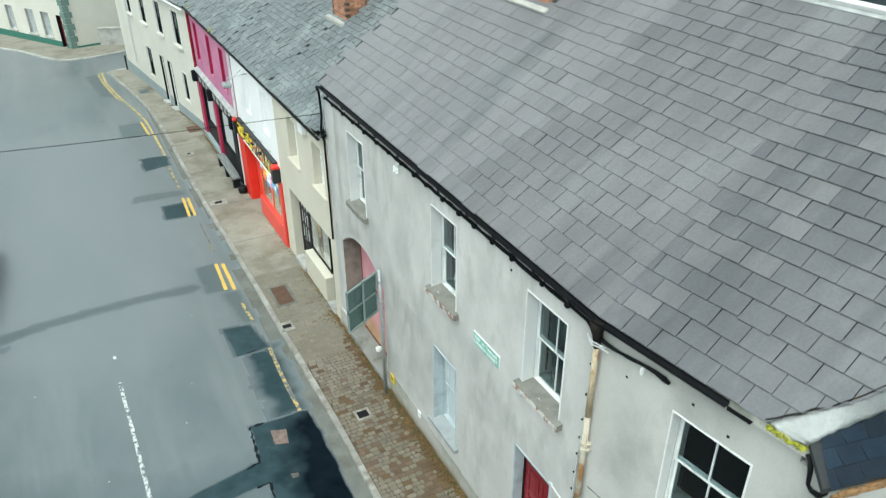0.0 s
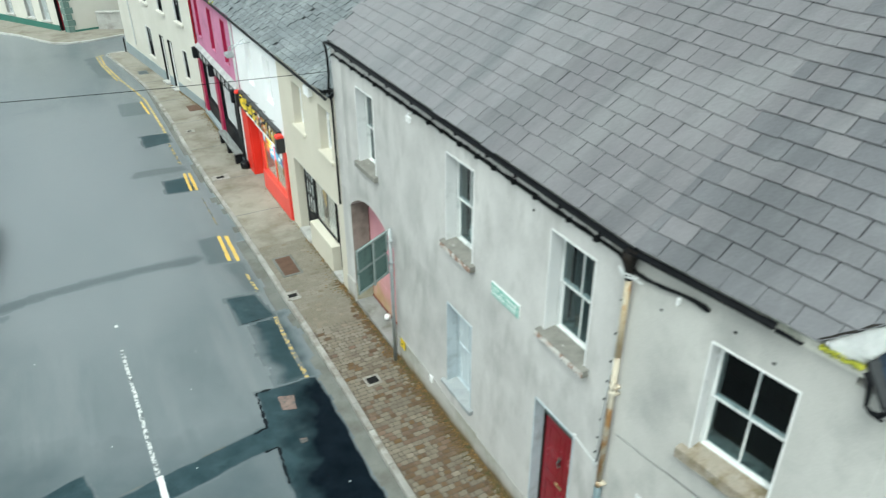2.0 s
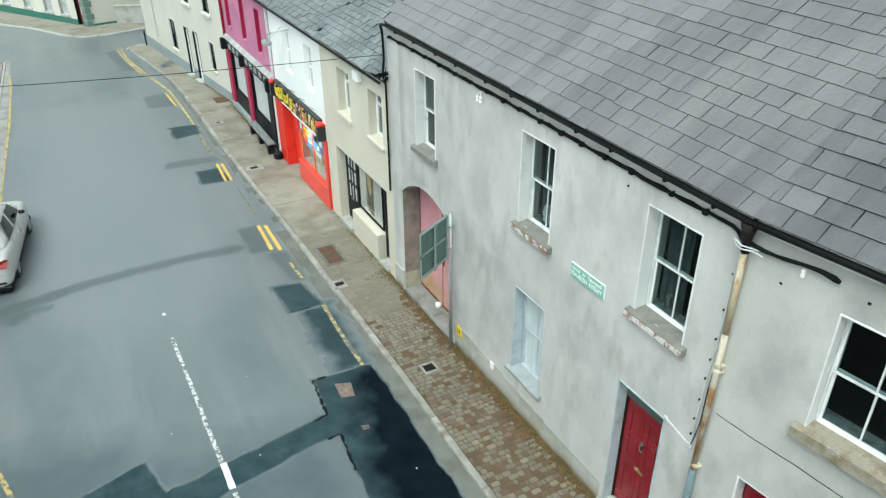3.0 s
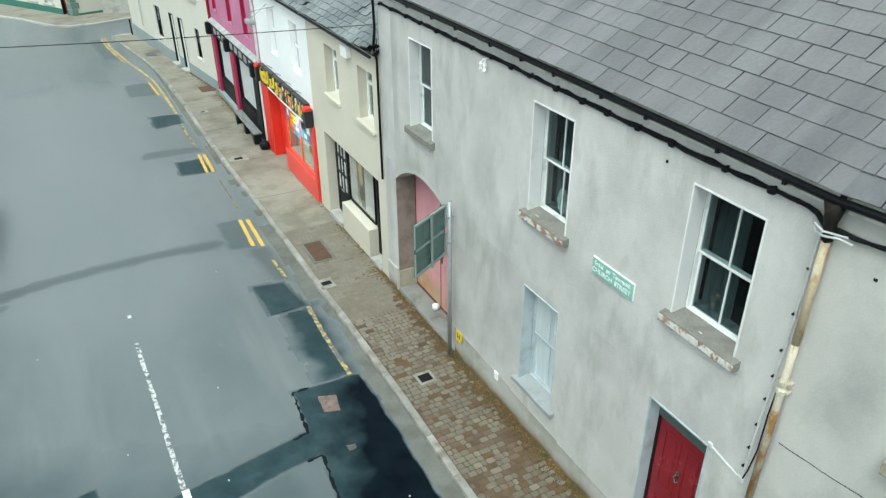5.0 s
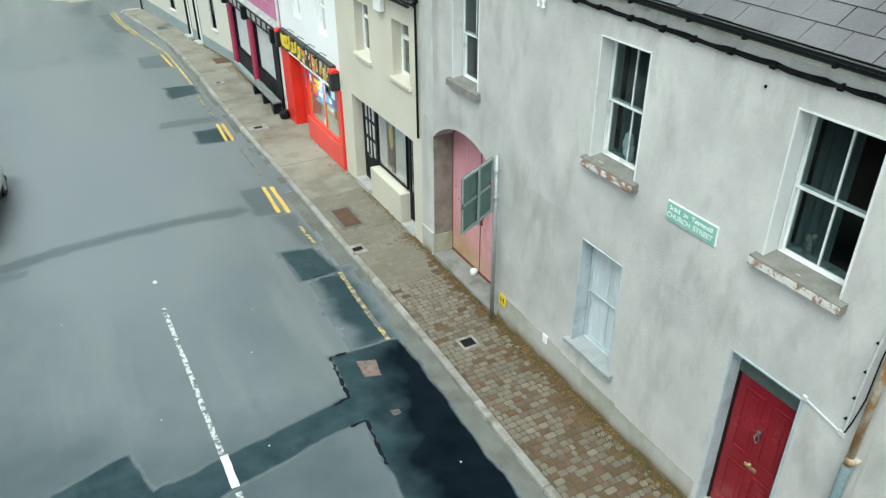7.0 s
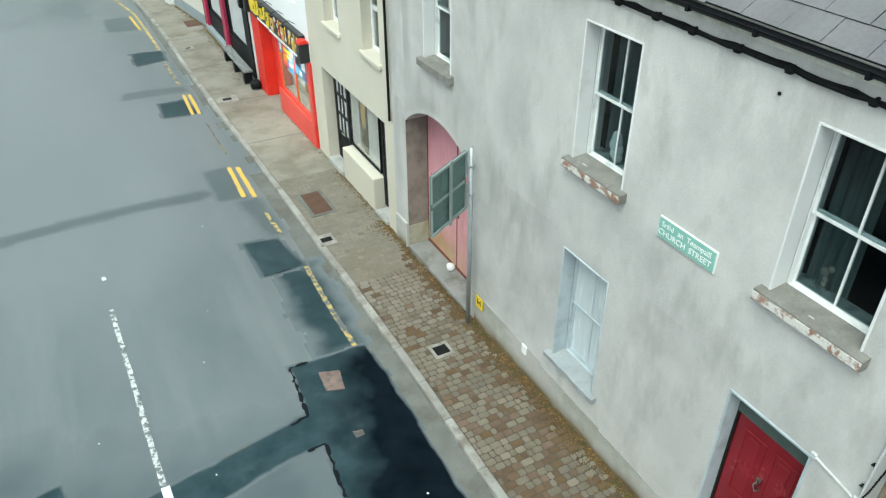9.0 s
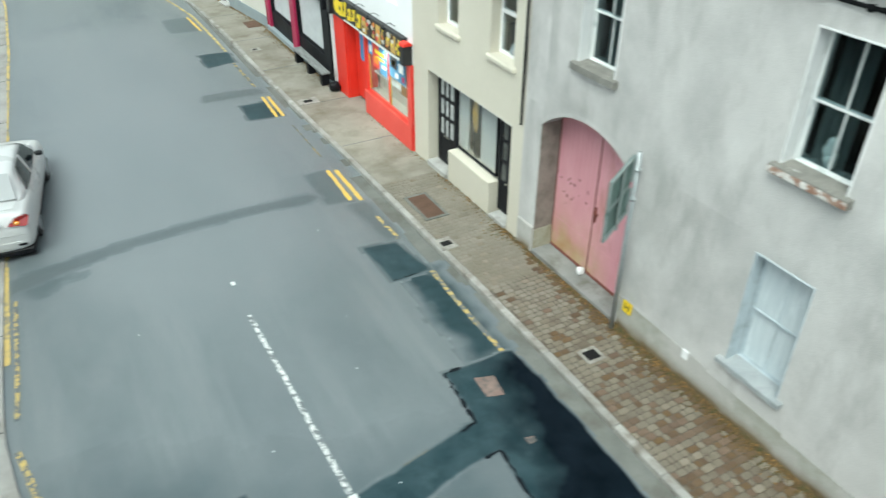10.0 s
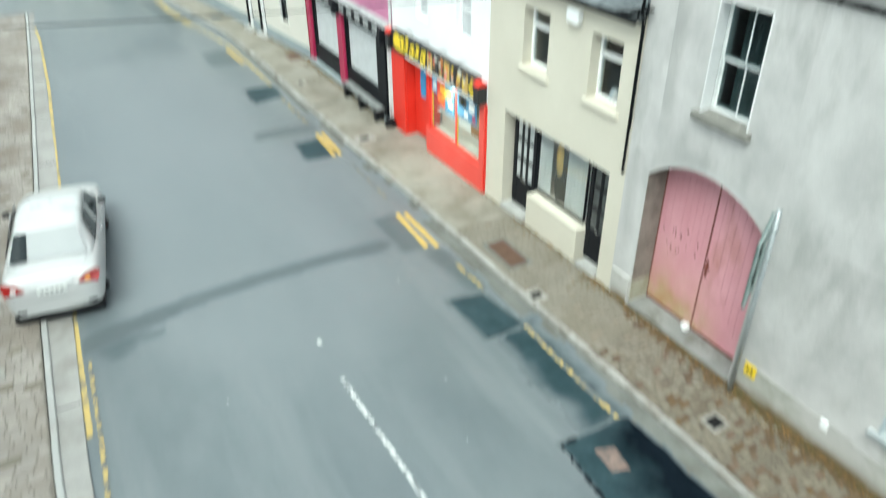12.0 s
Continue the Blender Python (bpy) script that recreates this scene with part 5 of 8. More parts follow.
part("stone", bm, WHITEPAINT, stone)
# gutters, downpipe, conduit and cables
bm = bmesh.new()
half_gutter(bm, 5.2, 14.8, -0.135, 6.125, 0.055)
part("gutter", bm, BLACKPLASTIC, house, "black half-round gutter", RISE @ FLAT)
bm = bmesh.new()
half_gutter(bm, -1.70, 0.0, -0.13, 6.125, 0.055, 0.0)
part("gutter", bm, BLACKPLASTIC, house, "black half-round gutter, broken off at its end", BENT)
part("gutter_shard", boxes((-0.15, -0.09, -1.98, -1.72, 6.062, 6.075), (-0.15, -0.14, -1.9, -1.72, 6.07, 6.12), bevel=0.004), BLACKPLASTIC, house, "snapped shard of the broken gutter", BENT)
part("eaves_board", boxes((-0.022, -0.002, 5.3, 14.85, 5.985, 6.12)), EAVESBOARD, house, "mildewed pale board under the eaves", RISE @ FLAT)
part("eaves_board", boxes((-0.022, -0.002, -2.6, -0.05, 5.985, 6.12)), EAVESBOARD, house, "mildewed pale board under the eaves", BENT)
# dark strap ends along the gutter, unevenly spaced
rnd = random.Random(8)
y = 5.7
while y < 14.6:
    part("gutter_bracket", boxes((-0.196, -0.12, y, y + 0.035, 6.063, 6.078), (-0.198, -0.186, y, y + 0.035, 6.07, 6.135), bevel=0.003), BLACKPLASTIC, house, m=RISE @ FLAT)
    y += rnd.uniform(0.7, 1.0)
# hopper: a funnel below the join of the gutters, blackened and rusted
bm = bmesh.new()
tube(bm, [(4.725, 5.25, 6.10), (4.735, 5.25, 6.0), (4.75, 5.26, 5.9), (4.765, 5.265, 5.8), (4.77, 5.27, 5.72)], [0.085, 0.075, 0.058, 0.05, 0.045], 12)
for v in bm.verts:
    v.co += 0.02 * Vector((noise.noise(v.co * 14), noise.noise(v.co * 14 + Vector((3, 0, 0))), 0.5 * noise.noise(v.co * 14 + Vector((0, 3, 0)))))
hopper = part("hopper", bm, IRONSHADE, house, "blackened rusty hopper funnel", smooth=True)
bm = bmesh.new()
tube(bm, [(4.77, 5.27, 5.76), (4.775, 5.275, 5.3), (4.78, 5.28, 4.62)], 0.039, 12)
pipe = part("downpipe", bm, RUSTPIPE, house, "orange-rusted cast-iron downpipe", smooth=True)
bm = bmesh.new()
tube(bm, [(4.78, 5.28, 4.62), (4.78, 5.285, 4.0), (4.78, 5.30, 2.42)], 0.0385, 12)
part("middle_pipe", bm, RUSTYPIPE, pipe, "cream pipe flaking to rust", smooth=True)
for z, r in ((4.16, 0.048), (4.06, 0.051), (2.5, 0.049)):
    bm = bmesh.new()
    tube(bm, [(4.78, 5.285, z - 0.035), (4.78, 5.285, z - 0.02), (4.78, 5.285, z + 0.02), (4.78, 5.285, z + 0.035)], [0.040, r, r, 0.040], 12)
    box(bm, 4.78, 4.85, 5.22, 5.35, z - 0.012, z + 0.012)
    part("collar", bm, RUSTYPIPE, pipe)
bm = bmesh.new()
tube(bm, [(4.78, 5.30, 2.42), (4.79, 5.31, 0.12)], 0.05, 12)
part("lower_pipe", bm, BLUEPIPE, pipe, "blue-grey lower length of pipe", smooth=True)
bm = bmesh.new()
tube(bm, [(4.80, 5.34, 5.80), (4.825, 5.37, 5.66), (4.835, 5.385, 5.2), (4.835, 5.40, 4.5), (4.835, 5.45, 3.5), (4.835, 5.47, 2.69), (4.835, 5.5, 2.66), (4.835, 5.95, 2.76)], 0.013, 6)
conduit = part("conduit", bm, WHITECABLE, house, "thin grey-white cable conduit")
for z in (5.35, 4.85, 4.42, 4.1, 3.8, 3.45, 3.12, 2.85):
    part("clip", boxes((4.812, 4.85, 5.375 + 0.04 * (5.4 - z), 5.40 + 0.04 * (5.4 - z), z, z + 0.014)), CABLE, conduit)
part("elbow", boxes((4.818, 4.85, 5.44, 5.52, 2.63, 2.70), (4.818, 4.85, 5.91, 5.97, 2.73, 2.79), bevel=0.008), WHITECABLE, conduit)
bm = bmesh.new()
tube(bm, [(4.70, 5.06, 5.86), (4.70, 5.16, 5.84), (4.68, 5.27, 5.83), (4.69, 5.36, 5.86), (4.74, 5.41, 5.83), (4.72, 5.36, 5.78), (4.68, 5.26, 5.79), (4.70, 5.12, 5.82), (4.73, 5.02, 5.80)], 0.009, 6)
part("cable_loop", bm, WHITECABLE, hopper, "twisted white cable round the pipe")
bm = bmesh.new()
tube(bm, [(4.78, 5.33, 4.0), (4.80, 5.36, 3.7), (4.81, 5.37, 3.2), (4.82, 5.42, 2.85), (4.83, 5.46, 2.68)], 0.008, 5)
part("loose_wire", bm, CABLE, pipe, "thin black wire along the pipe")
# a bundle of cables under the eaves board, tied up with tape at uneven steps
rnd = random.Random(4)


def cable_z(y):
    return 5.90 + 0.0105 * max(0.0, y - 6.6) + 0.012 * max(0.0, 6.6 - y)


for r, dz, dx, seed in ((0.021, 0.0, 0.0, 4), (0.013, 0.018, 0.012, 6)):
    rnd = random.Random(seed)
    y, drape = 14.75, []
    while y > 5.5:
        step = rnd.uniform(0.45, 0.75)
        sag = rnd.uniform(0.004, 0.022)
        drape += [(4.822 + dx + rnd.uniform(-0.004, 0.004), y - step * q / 4, cable_z(y - step * q / 4) + dz - sag * math.sin(math.pi * q / 4) + rnd.uniform(-0.003, 0.003)) for q in range(4)]
        if r > 0.015:
            drape[-1] = (drape[-1][0], drape[-1][1], drape[-1][2] - 0.004)
        y -= step
    drape = [p for p in drape if p[1] > 5.5] + [(4.79, 5.42, 5.90), (4.75, 5.3, 5.84)]
    bm = bmesh.new()
    tube(bm, drape, [r * rnd.uniform(0.85, 1.25) for _ in drape], 7)
    if r > 0.015:
        cab = part("cable", bm, CABLE, house, "sagging black cable bundle under the eaves")
        for x, y, z in drape[::4]:
            bm = bmesh.new()
            k = rnd.uniform(0.8, 1.25)
            tube(bm, [(4.80, y + 0.035 * k, z - 0.006), (4.80, y + 0.02 * k, z - 0.004), (4.80, y - 0.02 * k, z - 0.006), (4.80, y - 0.04 * k, z - 0.012)], [0.018, 0.034 * k, 0.033 * k, 0.016], 7)
            box(bm, 4.82, 4.852, y - 0.012, y + 0.012, z - 0.03, z + 0.03)
            part("tie", bm, CABLE, cab)
    else:
        part("strand", bm, CABLE, cab, "thinner second strand")
bm = bmesh.new()
tube(bm, [(-0.05, 0.0, 5.83), (-0.05, -0.18, 5.815), (-0.05, -0.3, 5.82), (-0.05, -0.42, 5.83), (-0.05, -0.62, 5.86), (-0.05, -0.8, 5.87), (-0.05, -0.93, 5.855), (-0.05, -0.99, 5.84)], [0.026, 0.024, 0.018, 0.024, 0.02, 0.026, 0.034, 0.02], 7)
part("cable", bm, CABLE, house, "cut end of the black cable bundle", BENT)
# black pipe that swings round the eaves and down the party line, with slack cable tied to it
bm = bmesh.new()
tube(bm, [(4.72, 14.62, 6.24), (4.68, 14.78, 6.25), (4.70, 14.9, 6.2), (4.76, 14.97, 6.08), (4.78, 14.99, 5.9), (4.78, 14.97, 5.5), (4.75, 15.0, 5.15), (4.80, 14.985, 4.9), (4.80, 14.985, 2.4)], [0.028, 0.03, 0.03, 0.028, 0.026, 0.026, 0.028, 0.024, 0.024], 8)
part("corner_pipe", bm, BLACKPLASTIC, house, "bent black pipe down the party line", smooth=True)
bm = bmesh.new()
for k in range(6):
    tube(bm, [(4.66 + 0.02 * k, 14.98, 5.06 + 0.03 * k), (4.63 + 0.03 * k, 14.93 - 0.03 * k, 5.20), (4.7, 15.06 + 0.05 * k, 5.16 - 0.03 * k), (4.69, 15.2 + 0.06 * k, 5.06)], 0.016, 6)
tube(bm, [(4.79, 14.93, 5.3), (4.76, 14.91, 4.6), (4.80, 14.95, 3.9), (4.79, 14.94, 3.2)], 0.009, 5)
part("cable_tangle", bm, CABLE, house, "black tangle of cables at the party line")
# small things fixed on the front
part("wall_fitting", boxes((-0.02, 0.0, 7.235, 7.265, 5.665, 5.695), bevel=0.006), CABLE, house, m=FLAT)
for dy in (-0.055, 0.055):
    bm = bmesh.new()
    tube(bm, [(0.0, 10.98, 5.88), (-0.06, 10.98 + dy * 0.6, 5.86), (-0.075, 10.98 + dy, 5.80)], 0.009, 6)
    tube(bm, [(-0.075, 10.98 + dy, 5.83), (-0.075, 10.98 + dy, 5.80), (-0.075, 10.98 + dy, 5.76), (-0.075, 10.98 + dy, 5.72)], [0.014, 0.03, 0.018, 0.03], 10)
    part("insulator", bm, PVC, house, "white china cable insulator", FLAT)
part("wall_fitting", boxes((-0.03, 0.0, 10.32, 10.44, 0.42, 0.58), bevel=0.008), PVC, house, "white meter plate near the ground", m=FLAT)
part("wall_fitting", boxes((-0.05, 0.0, -0.63, -0.59, 5.70, 5.80), bevel=0.01), PVC, house, m=BENT)
for y, z in ((-1.75, 5.62), (-1.3, 5.72), (-0.42, 5.5)):
    part("wall_hole", boxes((-0.004, 0.0, y, y + 0.035, z, z + 0.03)), CABLE, house, m=BENT)

# corner roof of the side-street wing, the valley flashing and the broken eaves
E0, E1 = Vector((4.86, 2.46, 5.98)), Vector((9.5, 1.5, 5.98))
along_e = (E1 - E0).normalized()
up_e = Vector((-along_e.y, along_e.x, 0.6)).normalized()


def wing_at(a, u, lift=0.0):
    """A point of the corner roof: a along its eaves, u up the slope."""
    return E0 + along_e * a + up_e * u + Vector((0, 0, lift))


def wing_top(a):
    return min(0.40 + 0.11 * (a - 0.3), 0.9)


bm = bmesh.new()
prism(bm, [wing_at(0.13, 0.02), E1, wing_at(4.7, 0.9), wing_at(0.22, 0.42)], (0, 0, -0.06))
wing = part("wing_roof", bm, UNDERLAY, house, "dark slated corner roof with broken eaves")
bm = bmesh.new()
feet = [Vector((5.13, 2.79, 6.13)), wing_at(0.20, 0.38, 0.03), wing_at(0.42, 0.43, 0.03), wing_at(0.66, 0.46, 0.03), wing_at(1.1, 0.51, 0.03), wing_at(1.6, 0.56, 0.03), wing_at(2.9, 0.7, 0.03), wing_at(4.6, 0.85, 0.03)]
rows = []
for k, ((x, y, _), foot) in enumerate(zip(VALLEY, feet)):
    d = (BENT.inverted() @ Vector((x, y, 0))).x
    q = Vector((x - 0.01, y + 0.03, EAVE_Z + S * (d - EAVE_D) - 0.012))
    rows.append([q.lerp(foot, f) + Vector((0, 0, 0.04 * math.sin(f * 9 + k * 2.4) * (1 - abs(2 * f - 1)))) for f in (0, 0.2, 0.4, 0.6, 0.8, 1)])
fine = []
for a, b in zip(rows, rows[1:]):
    for s in range(5):
        fine.append([p.lerp(q, s / 5) + Vector((0, 0, 0.014 * math.sin(s * 2.1 + p.x * 9 + i))) for i, (p, q) in enumerate(zip(a, b))])
fine.append(rows[-1])
grid = [[bm.verts.new(p) for p in r] for r in fine]
for a, b in zip(grid, grid[1:]):
    for i in range(5):
        bm.faces.new((a[i], a[i + 1], b[i + 1], b[i]))
bmesh.ops.solidify(bm, geom=bm.faces[:], thickness=0.012)
part("valley_flashing", bm, FELT, house, "crumpled white flashing felt in the valley", smooth=True)
bm = bmesh.new()
rnd = random.Random(5)
rim = [r[0] + Vector((rnd.uniform(-0.006, 0.006), 0, 0.022 + rnd.uniform(-0.005, 0.005))) for r in fine[::2]]
tube(bm, rim, [0.011 * rnd.uniform(0.5, 1.3) for _ in rim], 6)
part("felt_edge", bm, IRONSHADE, house, "black torn edge of the flashing felt")
bm = bmesh.new()
rnd = random.Random(9)
for k in range(120):
    p = Vector((5.06, 3.15, 6.12)).lerp(Vector((5.13, 2.78, 6.11)), k / 119) + Vector((rnd.uniform(-0.025, 0.03), 0, rnd.uniform(-0.025, 0.02)))
    bmesh.ops.create_icosphere(bm, subdivisions=1, radius=rnd.uniform(0.012, 0.026), matrix=Matrix.Translation(p) @ Matrix.Diagonal((1, 1, 0.6, 1)))
part("moss", bm, MOSS, house, "yellow-green moss along the eaves")
bm = bmesh.new()
tube(bm, [(5.13, 2.74, 6.09), (5.11, 2.68, 6.03), (5.09, 2.65, 5.95), (5.08, 2.63, 5.83), (5.08, 2.58, 5.80), (5.08, 2.50, 5.82), (5.08, 2.46, 5.88), (5.09, 2.46, 5.95)], [0.03, 0.026, 0.024, 0.02, 0.026, 0.028, 0.02, 0.014], 6)
box(bm, 5.06, 5.1, 2.46, 2.58, 5.775, 5.80, bevel=0.01)
part("hanging_gutter_end", bm, BLACKPLASTIC, house, "broken black gutter end hanging from the eaves")
rnd = random.Random(3)
for k in range(9):
    ln = rnd.uniform(0.18, 0.5)
    bm = bmesh.new()
    w = rnd.uniform(0.012, 0.024)
    prism(bm, [(0, -w, -w), (0, w, -w * 0.6), (0, w * 0.7, w), (0, -w * 0.8, w * 0.7)], (ln, rnd.uniform(-0.02, 0.02), rnd.uniform(-0.02, 0.02)))
    for v in bm.verts:
        if v.co.x > 0.1:
            v.co += Vector((rnd.uniform(-0.07, 0.07), 0, rnd.uniform(-0.01, 0.01)))
    part("rotten_batten", bm, ROTWOOD, house, "splintered rotten eaves timber", m=Matrix.Translation(wing_at(0.24 + 0.07 * k, 0, -0.075 - rnd.uniform(0, 0.035))) @ Matrix.Rotation(math.atan2(along_e.y, along_e.x) + rnd.uniform(-0.12, 0.12), 4, "Z") @ Matrix.Rotation(rnd.uniform(-0.12, 0.12), 4, "Y"))
part("fascia", boxes((0.95, 4.6, -0.01, 0.02, -0.2, -0.05)), OLDWHITE, house, m=Matrix.Translation(E0) @ Matrix.Rotation(math.atan2(along_e.y, along_e.x), 4, "Z"))


def grime(y0, y1, z0, z1, holes, sills, eaves, m, seed, arch=None, soil=GRIME, label="grey weather stains on the render", runs=()):
    """Weather stains on a front: under the eaves, below sill ends, over the gateway and in clouds."""
    u, v = np.arange(y0, y1 + 0.001, 0.065), np.arange(z0, z1, 0.065)
    gy, gz = np.meshgrid(u, v, indexing="ij")
    run = mottled(gy * 7, gz * 0.7, seed)
    cloud = mottled(gy * 1.1, gz * 1.0, seed + 5)
    cover = np.clip((cloud - 0.5) * 2.0, 0, 0.3)
    cover = np.maximum(cover, np.clip(run * 1.5 - 0.25, 0, 1) * 0.75 * np.exp(-np.maximum(eaves - gz, 0) / 0.16))
    for a, b, z in sills:
        drop = np.maximum(z - gz, 0)
        side = np.exp(-((gy - a) / 0.13) ** 2) + np.exp(-((gy - b) / 0.13) ** 2) + 0.3 * ((gy > a) & (gy < b))
        cover = np.maximum(cover, (gz < z) * side * np.clip(run * 1.6 - 0.25, 0, 1) * 1.15 * np.exp(-drop / 0.6))
    for yr, top, low, wide, much in runs:
        inside = np.clip((top - gz) / 0.25, 0, 1) * np.clip((gz - low) / 0.8, 0, 1)
        cover = np.maximum(cover, much * inside * np.exp(-((gy - yr - 0.06 * (2 * mottled(gz * 1.3, gz * 0 + yr, seed) - 1)) / wide) ** 2) * np.clip(0.35 + 1.1 * run, 0, 1))
    if arch:
        up = gz - np.interp(gy, [p[0] for p in arch], [p[1] for p in arch], left=9, right=9)
        cover = np.maximum(cover, (up > -0.05) * np.clip(cloud * 2.4 - 0.5, 0, 0.95) * np.exp(-np.maximum(up, 0) / 0.35))
        cover = np.where((up < 0.01) & (up > -6), -1, cover * np.clip((np.abs(up) - 0.02) / 0.14, 0, 1))
    for a, b, c, d in holes:
        off = np.hypot(np.maximum(np.maximum(a - gy, gy - b), 0), np.maximum(np.maximum(c - 0.15 - gz, gz - d), 0))
        cover = np.where(off < 0.07, -1, np.where(cover < 0, cover, cover * np.clip((off - 0.07) / 0.45, 0, 1)))
    tagged(layer("weather_stain", u, v, np.minimum(cover, 0.95), lambda y, z: (-0.003, y, z), soil, grey_house, label, m), kind="stuff")


grime(5.28, 14.93, 0.62, 6.0, [*W, GW, RD, (7.35, 8.32, 3.75, 4.05)], [(a - 0.08, b + 0.08, c - 0.15) for a, b, c, d in (*W, GW)], 6.0, FLAT, 3, arc,
      runs=((14.35, 6.0, 3.2, 0.2, 0.95), (14.75, 6.0, 0.7, 0.14, 0.6), (13.78, 4.0, 2.9, 0.12, 0.8), (12.62, 4.0, 2.6, 0.12, 0.8), (11.85, 5.9, 4.3, 0.16, 0.55), (10.75, 5.9, 4.7, 0.13, 0.45), (9.85, 3.9, 2.9, 0.1, 0.6), (8.76, 3.9, 2.6, 0.13, 0.75), (8.4, 5.9, 5.0, 0.12, 0.45), (6.95, 3.9, 3.1, 0.1, 0.5), (5.83, 3.9, 2.9, 0.12, 0.75)))
grime(-2.43, -0.02, 3.46, 6.0, [W4], [(W4[0] - 0.08, W4[1] + 0.08, W4[2] - 0.19)], 6.1, BENT, 8, soil=GRIME_B)
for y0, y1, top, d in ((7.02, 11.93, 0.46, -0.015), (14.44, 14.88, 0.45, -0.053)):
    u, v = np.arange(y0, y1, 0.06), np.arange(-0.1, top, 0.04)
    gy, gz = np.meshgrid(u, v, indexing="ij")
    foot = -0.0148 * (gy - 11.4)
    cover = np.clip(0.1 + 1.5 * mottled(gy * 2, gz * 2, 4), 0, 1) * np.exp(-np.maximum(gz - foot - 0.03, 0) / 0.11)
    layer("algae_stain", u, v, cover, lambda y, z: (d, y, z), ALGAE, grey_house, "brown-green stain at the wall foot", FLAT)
# rooflight and lead apron high on the slope
SLOPE = RISE @ FLAT @ Matrix.Translation((EAVE_D, 0, EAVE_Z)) @ Matrix.Rotation(-math.atan(S), 4, "Y")     # x up the slope, z out of it
apron = part("lead_apron", boxes((4.93, 5.0, 5.2, 7.1, 0.0, 0.02), bevel=0.005), LEAD, roof_a, m=SLOPE)
light = part("rooflight", boxes(*[(a, b, c, d, 0.0, 0.09) for a, b, c, d in ((5.0, 5.07, 5.45, 6.95), (5.7, 5.77, 5.45, 6.95), (5.07, 5.7, 5.45, 5.52), (5.07, 5.7, 6.88, 6.95))], bevel=0.008), PVC, house, "white-framed rooflight", SLOPE)
part("pane", boxes((5.07, 5.7, 5.52, 6.88, 0.03, 0.04)), CARGLASS, light, m=SLOPE)


def chimney(parent, x0, x1, y0, y1, z0, z1, label, pots=2):
    body = part("chimney", boxes((x0, x1, y0, y1, z0, z1)), JOINT, parent, label)
    made = bpy.data.meshes.new("brick")
    bm = boxes((0, 0.215, 0, 0.02, 0, 0.065), bevel=0.004)
    bm.to_mesh(made)
    bm.free()
    made.materials.append(BRICK)
    for face in range(4):
        w = (y1 - y0) if face % 2 else (x1 - x0)
        for r in range(int((z1 - z0) / 0.075)):
            for c in range(int(w / 0.225) + 1):
                u = c * 0.225 - (0.11 if r % 2 else 0)
                if u < -0.02 or u + 0.2 > w + 0.02:
                    continue
                m = {0: Matrix.Translation((x0 + u, y0 - 0.012, z0 + r * 0.075)), 1: Matrix.Translation((x0 + 0.008, y0 + u, z0 + r * 0.075)) @ Matrix.Rotation(radians(90), 4, "Z"),
                     2: Matrix.Translation((x0 + u, y1 - 0.008, z0 + r * 0.075)), 3: Matrix.Translation((x1 + 0.012, y0 + u, z0 + r * 0.075)) @ Matrix.Rotation(radians(90), 4, "Z")}[face]
                ob = link("brick", made, BRICK, body)
                ob.matrix_basis = m
    part("cap", boxes((x0 - 0.06, x1 + 0.06, y0 - 0.06, y1 + 0.06, z1, z1 + 0.12), bevel=0.02), CEMENT, body)
    for k in range(pots):
        bm = bmesh.new()
        yk = y0 + (y1 - y0) * (k + 0.5) / pots
        tube(bm, [((x0 + x1) / 2, yk, z1 + 0.1), ((x0 + x1) / 2, yk, z1 + 0.5)], [0.14, 0.11], 12)
        part("chimney_pot", bm, BRICK, body)
    return body


stack = chimney(house, 7.75, 8.5, 10.9, 12.1, 7.6, 10.2, "brick chimney stack with cement flaunching")
part("flashing", boxes((-0.02, 0.1, 10.7, 12.3, 0.0, 0.05), bevel=0.015), CEMENT, stack, m=SLOPE @ Matrix.Translation((3.45, 0, 0)))

# things in and on the grey house
sign = thing("street_sign", (4.84, 7.83, 3.79), "green and white street nameplate fixed to the grey wall", "street sign")
part("plate", boxes((4.826, 4.846, 7.43, 8.22, 3.79, 4.035), bevel=0.004), SIGNWHITE, sign)
part("field", boxes((4.820, 4.8255, 7.442, 8.208, 3.80, 4.025)), SIGNGREEN, sign, "green enamel field")
READ = Matrix(((0, 0, -1, 0), (-1, 0, 0, 0), (0, 1, 0, 0), (0, 0, 0, 1)))
for text, size, y, z in (("CHURCH", 0.092, 8.01, 3.865), ("STREET", 0.092, 7.625, 3.865), ("Sráid", 0.085, 8.085, 3.962), ("an", 0.085, 7.905, 3.962), ("Teampaill", 0.085, 7.655, 3.962)):
    letters(text, size, Matrix.Translation((4.818, y, z)) @ READ, SIGNWHITE, sign, "letter")
hyd = thing("hydrant_sign", (4.81, 11.66, 0.4), "small yellow hydrant marker plate on the plinth", "sign")
part("plate", boxes((4.80, 4.815, 11.56, 11.77, 0.39, 0.61), bevel=0.004), HYELLOW, hyd)
letters("H", 0.17, Matrix.Translation((4.797, 11.665, 0.5)) @ READ, SIGNBLACK, hyd)
post = thing("road_sign", (4.70, 11.84, 0.0), "back of a grey-green road sign on a galvanised post", "road sign")
bm = bmesh.new()
tube(bm, [(4.70, 11.84, -0.1), (4.70, 11.84, 3.25)], 0.038, 10)
part("post", bm, GALV, post, smooth=True)
